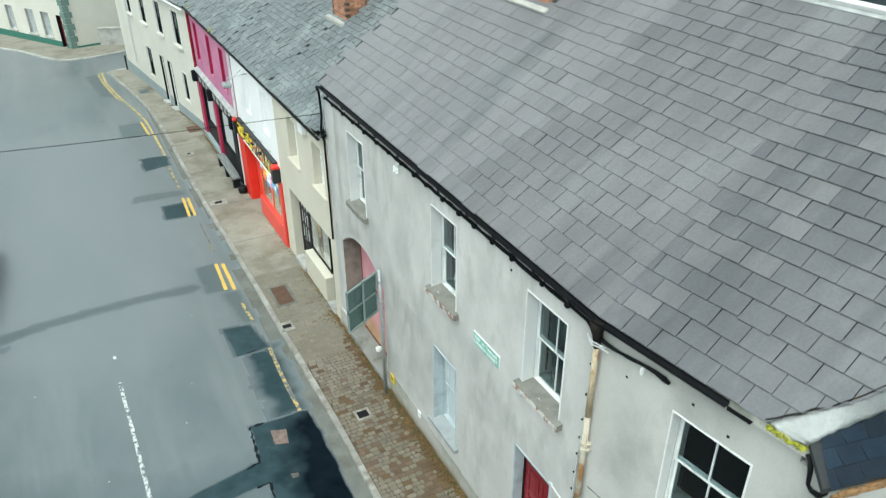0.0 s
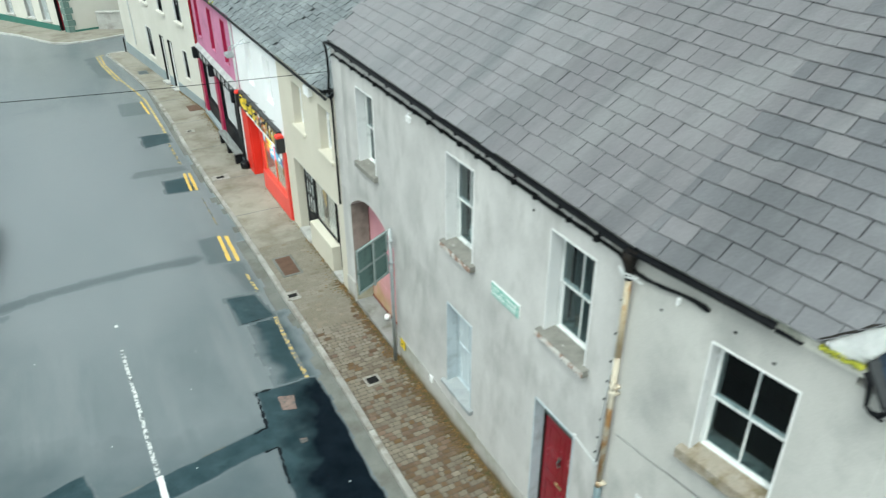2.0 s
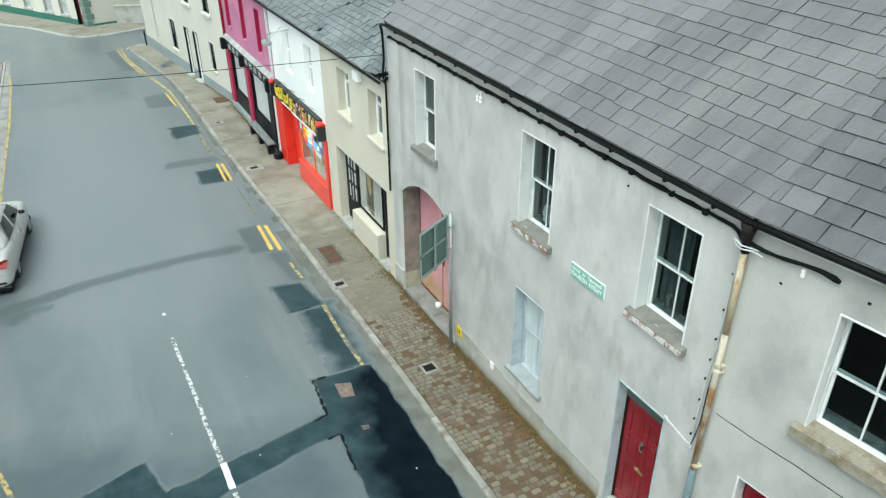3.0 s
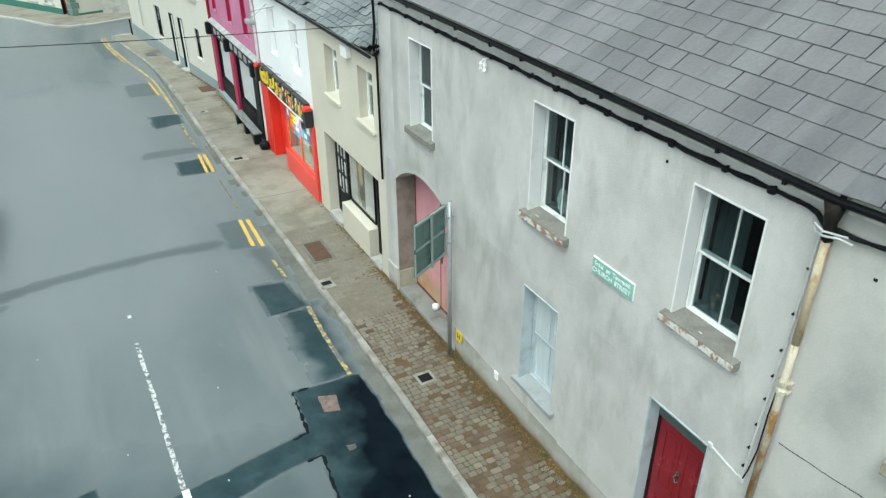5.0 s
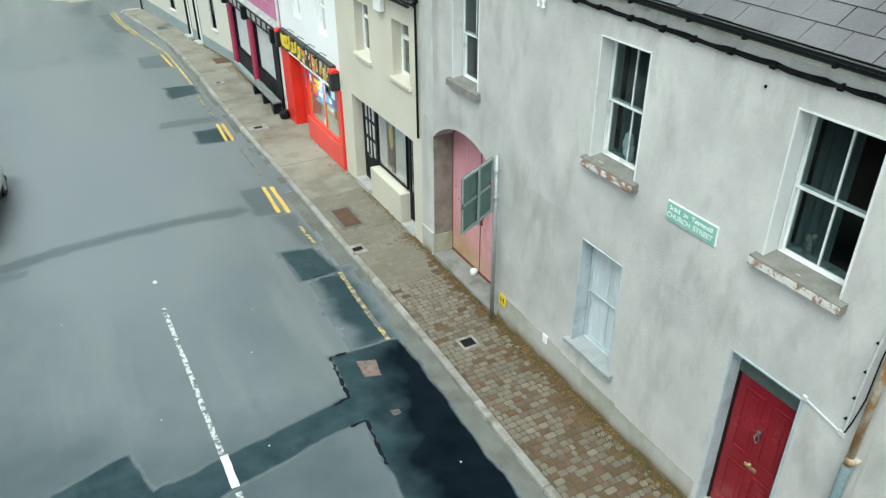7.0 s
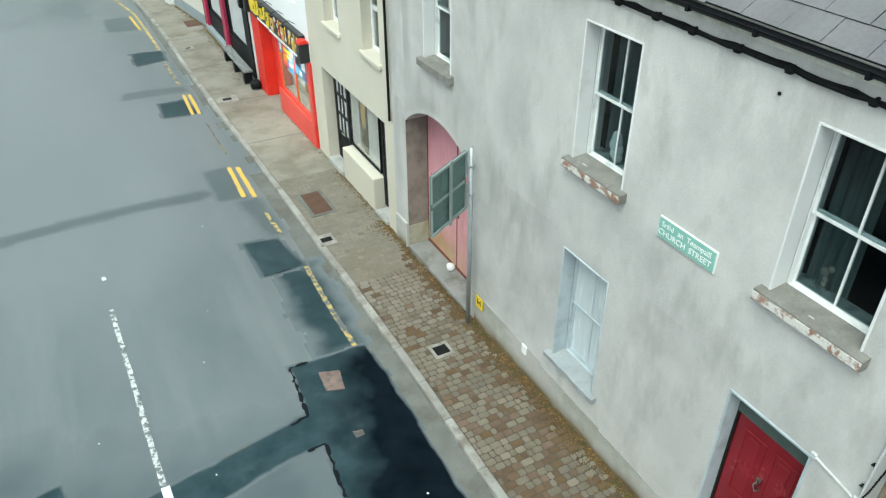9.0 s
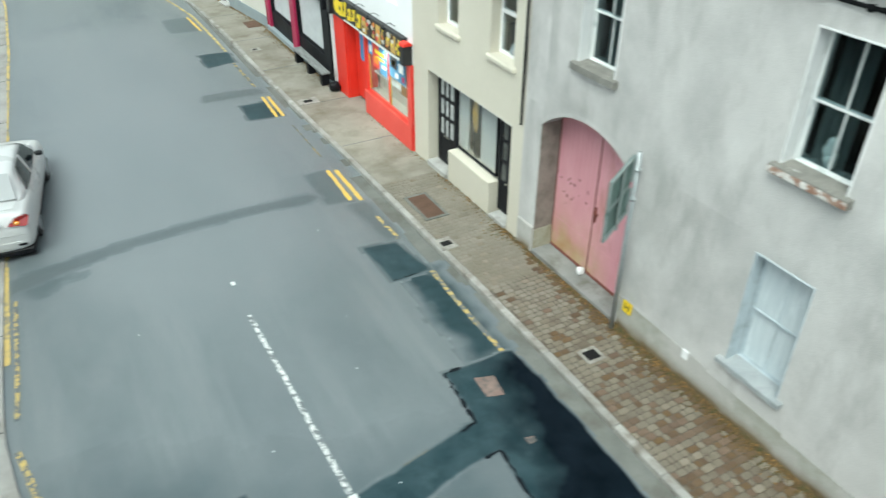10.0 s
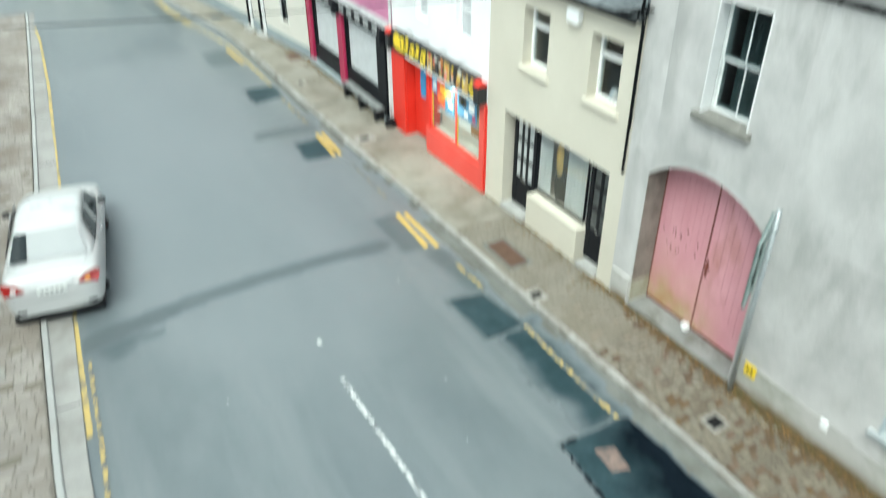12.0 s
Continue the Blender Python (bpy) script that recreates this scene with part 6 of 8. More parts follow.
TURN_S = Matrix.Translation((4.70, 11.84, 0)) @ Matrix.Rotation(radians(30), 4, "Z") @ Matrix.Translation((-4.70, -11.84, 0))
for z0, z1 in ((2.24, 2.73), (2.734, 3.22)):
    bd = part("board", boxes((3.70, 4.66, 11.90, 11.915, z0, z1), bevel=0.005), SIGNBACK, post, m=TURN_S)
    for spec in ((3.70, 4.66, 11.87, 11.899, *((z1 - 0.045, z1) if z1 > 3 else (z0, z0 + 0.045))), (3.70, 3.725, 11.875, 11.899, z0 + 0.05, z1 - 0.05), (4.62, 4.66, 11.87, 11.899, z0 + 0.05, z1 - 0.05)):
        part("rim", boxes(spec, bevel=0.004), SIGNRIM, bd, m=TURN_S)
    part("join_batten", boxes((3.74, 4.60, 11.885, 11.899, z0 if z1 > 3 else z1 - 0.022, z0 + 0.022 if z1 > 3 else z1), bevel=0.003), SIGNRIM, bd, m=TURN_S)
part("brace", boxes((4.155, 4.215, 11.855, 11.884, 2.2, 3.25), bevel=0.008), SIGNRIM, post, "pale upright stiffener", m=TURN_S)
part("brace_seam", boxes((4.218, 4.24, 11.882, 11.898, 2.26, 3.2)), IRON, post, "dark gap beside the stiffener", m=TURN_S)
for z in (2.48, 2.97):
    part("clamp", boxes((4.65, 4.75, 11.79, 11.90, z - 0.02, z + 0.02), bevel=0.008), GALV, post, m=TURN_S)


def curtain(y0, y1, z0, z1, d, m, material, label, waves=7):
    bm = bmesh.new()
    n = waves * 6
    cols = []
    for k in range(n + 1):
        y = y0 + (y1 - y0) * k / n
        x = d + 0.035 * math.sin(k / 6 * 2 * math.pi)
        cols.append([bm.verts.new((x, y, z0)), bm.verts.new((x * 0.6 + d * 0.4, y, z1))])
    for a, b in zip(cols, cols[1:]):
        bm.faces.new((a[0], b[0], b[1], a[1]))
    bmesh.ops.solidify(bm, geom=bm.faces[:], thickness=0.004)
    t = thing("curtain", m @ Vector((d, y0, z0)), label, "curtain", "curtains behind the windows")
    part("cloth", bm, material, t, m=m, smooth=True)


curtain(6.40, 6.82, 4.0, 5.5, 0.44, FLAT, CURTAIN, "grey curtain drawn to one side of the sash window", 4)
curtain(9.25, 9.68, 4.0, 5.5, 0.44, FLAT, CURTAIN, "grey curtain drawn to one side of the sash window", 4)
curtain(12.75, 13.5, 4.0, 5.55, 0.46, FLAT, CURTAIN, "dull grey curtain behind the dusty sash", 6)
for x, y, z, s, n_, mat in ((5.24, 6.62, 4.03, 0.7, 4, RIMCON), (5.17, 9.38, 4.03, 1.25, 6, SIGNWHITE)):
    v = thing("ornament", (x, y, z), "crumpled ornament standing on the inner sill", "ornament")
    bm = bmesh.new()
    rnd = random.Random(n_)
    for k in range(n_):
        bmesh.ops.create_icosphere(bm, subdivisions=2, radius=0.06 * s * rnd.uniform(0.6, 1.1), matrix=Matrix.Translation((x + rnd.uniform(-0.01, 0.04), y + rnd.uniform(-0.06, 0.06), z + 0.05 + 0.05 * k)) @ Matrix.Diagonal((0.7, 1, 1.2, 1)))
    part("body", bm, mat, v, smooth=True)

# ---- cream shop house ----
house = thing("house", (8.0, 17.2, 0), "cream rendered shop house with black doors", "house")
cream_house = house
B = pave_z(17)
CW = [(15.4, 16.2, 3.34, 4.5), (17.42, 18.24, 3.34, 4.5)]
part("wall", opened_wall(bmesh.new(), 14.95, 19.47, -0.7, 5.0, 0.35, [*CW, (15.34, 18.76, -0.7, 2.22)]), CREAM, house, m=FLAT)
shell(house, FLAT, 14.96, 19.46, 8.4, 4.9, 4.2, 7.8, 5.0, -0.7, CREAM, (False, True), 2.75)
cream_roof = roof_slab(house, FLAT, 15.02, 19.47, -0.15, 5.01, 4.2, S, 8.4)
for w in CW:
    pvc_window(house, FLAT, *w, CREAM, depth=0.2)
front = part("shop_window", boxes(*frame_bars(16.14, 17.78, 0.70, 2.2, 0.2, 0.26, 0.02), bevel=0.003), BLACKPAINT, house, "wide shop window in a black frame", FLAT)
part("pane", boxes((0.22, 0.228, 16.17, 17.75, 0.75, 2.17)), SHOPGLASS, front, m=FLAT)
part("stall_riser", boxes((-0.02, 0.34, 16.05, 17.78, -0.5, 0.66), bevel=0.012), CREAM, house, "cream stall riser under the shop window", FLAT)
part("soffit", boxes((0.0, 0.34, 15.35, 18.75, 2.2, 2.218)), PALECREAM, house, m=FLAT)


def glazed_door(house, m, y0, y1, z0, z1, d, rows, cols, label, panes):
    h = z1 - z0
    top, low = z1 - 0.1, z0 + 0.32 * h
    ys = [y0 + 0.11 + (y1 - y0 - 0.22) * k / cols for k in range(cols + 1)]
    zs = [low + (top - low) * k / rows for k in range(rows + 1)]
    door = part("door", boxes(*frame_bars(y0, y1, z0, z1, d, d + 0.045, 0.10, ys[1:-1], zs[1:-1], 0.085), (d, d + 0.045, y0 + 0.1, y1 - 0.1, z0 + 0.1, low), bevel=0.004), BLACKPAINT, house, label, m)
    for a, b in zip(ys, ys[1:]):
        for p, q in zip(zs, zs[1:]):
            part("pane", boxes((d + 0.015, d + 0.025, a + 0.02, b - 0.02, p + 0.02, q - 0.02)), panes, door, m=m)
    part("panel", boxes(*frame_bars(y0 + 0.14, y1 - 0.14, z0 + 0.12, low - 0.05, d - 0.012, d - 0.001, 0.03), bevel=0.003), BLACKPAINT, door, m=m)
    part("letter_plate", boxes((d - 0.012, d - 0.001, y0 + 0.3, y1 - 0.3, low - 0.02, low + 0.02), bevel=0.003), CHROME, door, m=m)
    return door


# door panes: what each door's glass reflects is painted as an opaque tone
DARKPANE = surface("dim_door_glass", (0.05, 0.056, 0.056), (0.10, 0.108, 0.108), 5, 0.2, 0.1, 60)
PALEPANE = surface("obscured_door_glass", (0.44, 0.46, 0.46), (0.54, 0.56, 0.56), 5, 0.25, 0.1, 60)
glazed_door(house, FLAT, 17.86, 18.68, B + 0.1, 2.18, 0.22, 3, 3, "black door with nine small panes", PALEPANE)
glazed_door(house, FLAT, 15.4, 16.08, B + 0.1, 2.18, 0.22, 3, 2, "black door with six small dark panes", DARKPANE)
part("doorstep", boxes((-0.05, 0.34, 17.84, 18.74, -0.5, B + 0.09), bevel=0.01), CONCRETE, house, m=FLAT)
part("doorstep", boxes((-0.05, 0.34, 15.36, 15.96, -0.5, B + 0.09), bevel=0.01), CONCRETE, house, m=FLAT)
bm = bmesh.new()
half_gutter(bm, 15.05, 19.45, -0.17, 4.96, 0.04)
part("gutter", bm, BLACKPLASTIC, house, "black eaves gutter", FLAT)
part("alarm_box", boxes((-0.13, 0.0, 16.48, 16.82, 4.56, 4.80), bevel=0.02), PVC, house, "white alarm box under the eaves", FLAT)
stack = chimney(house, 6.95, 7.6, 18.85, 19.9, 6.3, 9.0, "orange-red brick chimney stack between the houses")
part("flashing", boxes((6.75, 7.0, 18.75, 20.0, 6.36, 6.56), bevel=0.03), CEMENT, stack)
curtain(16.12, 16.84, 0.75, 2.17, 0.275, FLAT, SHEER, "pale grey net curtain at the side of the shop window", 6)
curtain(17.36, 17.80, 0.75, 2.17, 0.275, FLAT, SHEER, "pale grey net curtain at the side of the shop window", 4)
part("display_floor", boxes((0.34, 1.2, 15.4, 18.7, 0.6, 0.72)), PALEFLOOR, house, m=FLAT)
show = thing("display_stand", (5.22, 17.08, 0.72), "dark cloth with a mustard scarf draped on a stand", "display stand")
FLATTEN = Matrix.Translation((5.22, 17.08, 0)) @ Matrix.Diagonal((0.42, 1, 1, 1))
bm = bmesh.new()
tube(bm, [(0, 0, 0.72), (0, 0.02, 1.0), (0.02, 0, 1.35), (0, 0.01, 1.7), (0, 0, 1.95), (0, 0, 2.06)], [0.19, 0.25, 0.23, 0.26, 0.2, 0.05], 18)
for v in bm.verts:
    v.co.x += 0.02 * math.sin(math.atan2(v.co.y, v.co.x) * 7)
part("drape", bm, DARKCLOTH, show, m=FLATTEN, smooth=True)
bm = bmesh.new()
tube(bm, [(-0.16, 0.03, 1.32), (-0.22, 0.02, 1.5), (-0.24, 0.02, 1.75), (-0.2, 0.03, 2.02)], [0.07, 0.1, 0.11, 0.07], 12)
part("scarf", bm, YELLOWCLOTH, show, "mustard yellow cloth", FLATTEN, smooth=True)
rnd = random.Random(3)
heap = thing("display_heap", (5.2, 16.45, 0.72), "heap of white cloth on the shop window floor", "cloth")
bm = bmesh.new()
for k in range(9):
    bmesh.ops.create_icosphere(bm, subdivisions=2, radius=rnd.uniform(0.06, 0.1), matrix=Matrix.Translation((5.22 + rnd.uniform(-0.03, 0.04), 16.3 + 0.05 * k, 0.79 + 0.06 * (k % 3) * (1 - k / 10))) @ Matrix.Diagonal((1, 1.3, 0.8, 1)))
for v in bm.verts:
    v.co += 0.02 * noise.noise_vector(v.co * 12)
part("cloth", bm, SIGNWHITE, heap, smooth=True)
for y, z in ((15.8, 3.42), (15.72, 3.4)):
    vase = thing("ornament", (5.12, y, 3.33), "small dark ornament on the inner sill", "ornament")
    bm = bmesh.new()
    tube(bm, [(5.12, y, 3.33), (5.12, y, 3.45), (5.12, y, 3.6)], [0.05, 0.09, 0.03], 10)
    part("body", bm, BLUEGREY if z > 3.41 else LEAD, vase, smooth=True)

# ---- red takeaway with white upper floor ----
house = thing("house", (8.0, 21.9, 0), "white upper floor over a bright red takeaway shopfront", "house")
white_house = house
WW = [(20.25, 20.9, 3.2, 4.5), (22.3, 22.95, 3.2, 4.5)]
OPEN = [(19.72, 22.2, 0.5, 2.05), (22.34, 23.5, -0.8, 2.05)]
part("wall", opened_wall(bmesh.new(), 19.47, 24.35, 2.05, 5.0, 0.35, WW), WHITEWALL, house, m=FLAT)
part("shopfront", opened_wall(bmesh.new(), 19.47, 24.3, -0.8, 2.05, 0.3, OPEN), REDPAINT, house, "bright red painted shopfront", m=FLAT @ Matrix.Translation((-0.03, 0, 0)))
shell(house, FLAT, 19.47, 24.34, 8.4, 4.9, 4.2, 7.8, 5.0, -0.8, WHITEWALL, (False, True), 2.75)
white_roof = roof_slab(house, FLAT, 19.47, 24.35, -0.15, 5.01, 4.2, S, 8.4)
for y0, y1, z0, z1 in WW:
    w = part("window", boxes(*frame_bars(y0, y1, z0, z1, 0.1, 0.16, 0.05, (), ((z0 + z1) / 2,), 0.05), bevel=0.004), PVC, house, "white window with lowered white blind", FLAT)
    part("blind", boxes((0.14, 0.155, y0 + 0.05, y1 - 0.05, z0 + 0.05, z1 - 0.05)), SHUTTER, w, m=FLAT)
part("stall_riser", boxes((-0.07, -0.031, 19.52, 22.34, -0.5, 0.50), bevel=0.008), REDPALE, house, "faded red stall riser", FLAT)
part("pilaster", boxes((-0.10, -0.031, 23.51, 24.28, -0.5, 2.05), bevel=0.012), REDPAINT, house, m=FLAT)
part("pilaster", boxes((-0.07, -0.031, 19.5, 19.7, 0.502, 2.05), bevel=0.008), REDPALE, house, m=FLAT)
part("recess_wall", boxes((0.271, 0.31, 22.3, 23.54, -0.8, 2.05)), REDPAINT, house, m=FLAT)
door = part("door", boxes((0.20, 0.245, 22.36, 23.48, -0.1, 2.03), bevel=0.005), REDPAINT, house, "red door set back in the shopfront", FLAT)
bm = bmesh.new()
prism(bm, [(0.188, 22.97 + 0.16 * math.cos(a), (1.70 if math.sin(a) > 0 else 1.12) + 0.1 * math.sin(a)) for a in [math.pi * k / 8 for k in range(17)]], (0.011, 0, 0))
part("door_glass", bm, BLUE, door, "tall rounded blue glass panel", FLAT)
shop = part("shop_window", boxes(*frame_bars(19.74, 22.19, 0.52, 2.03, 0.0, 0.06, 0.04, (20.90,), (), 0.06), bevel=0.004), REDPALE, house, "red-framed takeaway window", FLAT)
for a, b in ((19.78, 20.87), (20.93, 22.15)):
    part("pane", boxes((0.02, 0.028, a, b, 0.56, 1.99)), GLASS, shop, m=FLAT)
    # plain yellow strip along the pane's edge, without glow
    part("edge_light", boxes((0.03, 0.045, b - 0.03, b, 0.58, 1.97)), SIGNYELLOW, shop, m=FLAT)
PALEBLUE = surface("poster_pale_blue", (0.06, 0.19, 0.33), (0.11, 0.26, 0.40), 3, 0.8, 0.0, 40, grain=0.1)
for y0, y1, z0, z1, mt in ((21.0, 21.45, 1.22, 1.96, PALEBLUE), (21.47, 21.86, 1.30, 1.96, REDPALE), (21.88, 22.12, 1.55, 1.96, BLUE), (19.95, 20.85, 1.36, 1.96, PALEBLUE), (19.82, 20.2, 1.1, 1.34, ROTWOOD)):
    part("poster", boxes((0.014, 0.018, y0, y1, z0, z1)), mt, shop, m=FLAT)
for y0, y1, z0, z1, mt in ((21.1, 21.7, 1.68, 1.78, SIGNYELLOW), (21.15, 21.62, 1.56, 1.62, SIGNYELLOW), (21.05, 21.3, 1.4, 1.48, SIGNWHITE), (21.5, 21.8, 1.4, 1.58, ORANGE), (21.9, 22.06, 1.62, 1.8, SIGNWHITE), (20.42, 20.78, 1.62, 1.9, SIGNBLACK), (20.5, 20.68, 1.70, 1.82, SIGNYELLOW), (20.05, 20.3, 1.62, 1.84, SIGNWHITE), (20.34, 20.52, 1.42, 1.54, SIGNWHITE), (20.0, 20.14, 1.42, 1.56, MAGENTA)):
    part("poster", boxes((0.009, 0.012, y0, y1, z0, z1)), mt, shop, m=FLAT)
part("shelf", boxes((0.16, 0.30, 19.8, 22.16, 1.0, 1.03), bevel=0.004), SIGNWHITE, house, "white shelf behind the window", FLAT)
part("counter_front", boxes((0.30, 0.34, 19.8, 22.16, 0.56, 1.06), bevel=0.004), PALEFLOOR, house, "pale panelled counter behind the window", FLAT)
part("display_floor", boxes((0.07, 1.4, 19.74, 22.18, 0.45, 0.55)), PALEFLOOR, house, m=FLAT)
part("counter", boxes((0.9, 1.4, 19.74, 20.8, 0.55, 1.25), bevel=0.01), ROTWOOD, house, "light wooden shop counter", FLAT)
part("back_board", boxes((1.42, 1.46, 19.74, 22.18, 0.55, 2.0)), PALEFLOOR, house, m=FLAT)
lamp = bpy.data.lights.new("shop_light", "AREA")
lamp.energy, lamp.shape, lamp.size, lamp.size_y, lamp.color = 22, "RECTANGLE", 0.1, 2.2, (1.0, 0.96, 0.9)
new("shop_light", lamp).matrix_basis = look((4.98, 21.0, 2.02), (5.6, 21.0, 0.7))
fascia = part("fascia", boxes((-0.14, 0.0, 19.74, 24.12, 2.05, 2.62), bevel=0.01), SIGNBLACK, house, "black fascia sign board", FLAT)
part("fascia_trim", boxes((-0.16, -0.141, 19.74, 22.25, 2.05, 2.10)), SIGNWHITE, fascia, m=FLAT)
# the sign's mark and name as plain shapes
bm = bmesh.new()
bmesh.ops.create_cone(bm, cap_ends=True, segments=20, radius1=0.2, radius2=0.2, depth=0.02, matrix=Matrix.Translation((-0.15, 23.78, 2.36)) @ Matrix.Rotation(radians(90), 4, "Y"))
part("roundel", bm, SIGNYELLOW, fascia, m=FLAT)
for k, (w, z0, z1, lean) in enumerate(((0.26, 2.14, 2.54, 0.05), (0.2, 2.18, 2.6, 0.07), (0.24, 2.16, 2.5, 0.04), (0.2, 2.22, 2.58, 0.08), (0.26, 2.14, 2.52, 0.05))):
    y = 23.66 - 0.30 * k
    bm = bmesh.new()
    prism(bm, [(-0.16, y, z0), (-0.16, y - w, z0 + 0.03), (-0.16, y - w - lean, z1), (-0.16, y - lean - 0.05, z1 - 0.02)], (0.019, 0, 0))
    bmesh.ops.recalc_face_normals(bm, faces=bm.faces[:])
    part("sign_mark", bm, SIGNYELLOW, fascia, m=FLAT)
    part("sign_mark", boxes((-0.163, -0.1605, y - w * 0.66, y - w * 0.4, (z0 + z1) / 2 - 0.05, (z0 + z1) / 2 + 0.07)), SIGNBLACK, fascia, m=FLAT)
part("sign_underline", boxes((-0.158, -0.141, 22.3, 23.3, 2.08, 2.12)), SIGNWHITE, fascia, m=FLAT)
cols = [SIGNYELLOW, PALECREAM, BROWNCLOTH, YELLOWCLOTH, REDPALE, PALECREAM, ORANGE, YELLOWCLOTH]
rnd = random.Random(8)
for k in range(8):
    y = 19.82 + 0.285 * k
    tall = rnd.uniform(0.0, 0.10)
    part("picture_panel", boxes((-0.152, -0.141, y, y + 0.255, 2.12, 2.52 + tall)), (SIGNBLACK, YELLOWCLOTH, BROWNCLOTH)[k % 3], fascia, m=FLAT)
    for i in range(4):
        bm = bmesh.new()
        r = rnd.uniform(0.05, 0.09)
        bmesh.ops.create_icosphere(bm, subdivisions=2, radius=r, matrix=Matrix.Translation((-0.15, y + rnd.uniform(0.07, 0.2), 2.2 + 0.095 * i + tall * 0.4)) @ Matrix.Diagonal((0.15, rnd.uniform(0.8, 1.4), rnd.uniform(0.7, 1.1), 1)))
        part("picture_mark", bm, SIGNYELLOW if k == 0 and i < 3 else cols[(3 * k + i * 5) % 8], fascia, m=FLAT, smooth=True)
for y0, y1 in ((24.13, 24.34), (19.5, 19.72)):
    bm = boxes((-0.24, 0.0, y0, y1, 2.05, 2.5), bevel=0.02)
    c = part("corbel", bm, SIGNBLACK, house, "black console with rounded red cap", FLAT)
    bm = bmesh.new()
    arc = [math.pi * k / 8 for k in range(9)]
    prism(bm, [(-0.12 + 0.12 * math.cos(a), y0 - 0.01, 2.5 + 0.08 * math.sin(a)) for a in arc], (0, y1 - y0 + 0.02, 0))
    part("cap", bm, REDPAINT, c, m=FLAT)
for y in (20.4, 21.3, 22.2, 23.1):
    bm = bmesh.new()
    tube(bm, [(0.0, y, 2.7), (-0.14, y, 2.8), (-0.28, y, 2.77), (-0.31, y, 2.72)], 0.009, 6)
    box(bm, -0.35, -0.28, y - 0.09, y + 0.09, 2.68, 2.72, bevel=0.012)
    part("sign_lamp", bm, BLACKPLASTIC, house, "black swan-neck sign lamp", FLAT)
bm = bmesh.new()
half_gutter(bm, 19.5, 24.3, -0.17, 4.96, 0.04)
part("gutter", bm, BLACKPLASTIC, house, "black eaves gutter", FLAT)
bm = bmesh.new()
tube(bm, [(0.0, 22.1, 4.62), (-0.5, 22.25, 4.55), (-0.55, 22.5, 4.45), (-0.5, 22.9, 4.2)], 0.02, 6)
tube(bm, [(0.0, 22.9, 4.55), (-0.45, 22.95, 4.2)], 0.015, 6)
box(bm, -0.6, -0.35, 22.85, 23.2, 4.02, 4.16, bevel=0.03)
part("bracket_lamp", bm, GALV, house, "grey floodlight on a bracket arm", FLAT)
bm = bmesh.new()
tube(bm, [(-0.07, 24.33, 4.85), (-0.07, 24.33, -0.15)], 0.04, 8)
part("downpipe", bm, WHITECABLE, house, "dirty white downpipe beside the red shopfront", FLAT)

FLAKEWHITE = surface("flaking_white_board", (0.60, 0.58, 0.57), (0.70, 0.68, 0.67), 3, 0.7, 0.2, 50, stain=(0.42, 0.22, 0.22), stain_scale=3, stain_at=0.57, stretch=(1, 1, 0.4), streak=(0.2, 0.19, 0.18), streak_scale=6, streak_way=(1, 1, 0.3), streak_at=0.66)
part("flank_board", boxes((-0.085, -0.002, 24.37, 24.60, -0.5, 2.04), bevel=0.008), FLAKEWHITE, house, "flaking white board beside the red shopfront", FLAT)

# ---- magenta public house ----
house = thing("house", (8.0, 27.8, 0), "pink rendered pub with magenta and black frontage", "house")
pink_house = house
PW = [(25.5, 26.08, 3.05, 4.55), (27.58, 28.18, 3.05, 4.55), (29.92, 30.52, 3.05, 4.55)]
PO = [(25.4, 27.85, 0.42, 2.08), (28.35, 30.75, 0.42, 2.08)]
part("wall", opened_wall(bmesh.new(), 24.36, 31.2, 2.5, 5.0, 0.35, PW), PINKWALL, house, m=FLAT)
part("frontage", opened_wall(bmesh.new(), 24.36, 31.2, -0.9, 2.5, 0.35, PO), BLACKPAINT, house, "black painted pub front", m=FLAT)
shell(house, FLAT, 24.36, 31.2, 8.4, 4.9, 4.2, 7.8, 5.0, -0.9, PINKWALL, (False, True), 2.75)
pink_roof = roof_slab(house, FLAT, 24.36, 31.25, -0.15, 5.01, 4.2, S, 8.4)
for y0, y1, z0, z1 in PW:
    w = part("window", boxes(*frame_bars(y0 + 0.03, y1 - 0.03, z0, z1 - 0.03, 0.16, 0.24, 0.06, (), ((z0 + z1) / 2,), 0.05), bevel=0.004), MAGENTA, house, "magenta painted sash window", FLAT)
    part("blind", boxes((0.2, 0.21, y0 + 0.09, y1 - 0.09, z0 + 0.06, z1 - 0.09)), MAGENTA, w, m=FLAT)
    lining(w, FLAT, y0, y1, z0, z1, 0.16, 0.03, MAGENTA)
    part("sill", boxes((-0.03, 0.16, y0 - 0.03, y1 + 0.03, z0 - 0.06, z0 - 0.003), bevel=0.008), PINKWALL, w, m=FLAT)
for y0, y1 in ((25.4, 27.85), (28.35, 30.75)):
    w = part("pub_window", boxes(*frame_bars(y0, y1, 0.42, 2.08, 0.06, 0.12, 0.06, (), (), 0.05), bevel=0.004), BLACKPAINT, house, "black-framed pub window with grey blind", FLAT)
    part("blind", boxes((0.10, 0.115, y0 + 0.06, y1 - 0.06, 0.48, 2.02)), SHUTTER, w, m=FLAT)
for y0, y1 in ((30.78, 31.12), (27.88, 28.32)):
    part("pilaster", boxes((-0.10, 0.0, y0, y1, -0.6, 2.1), bevel=0.015), MAGENTA, house, "magenta pilaster", FLAT)
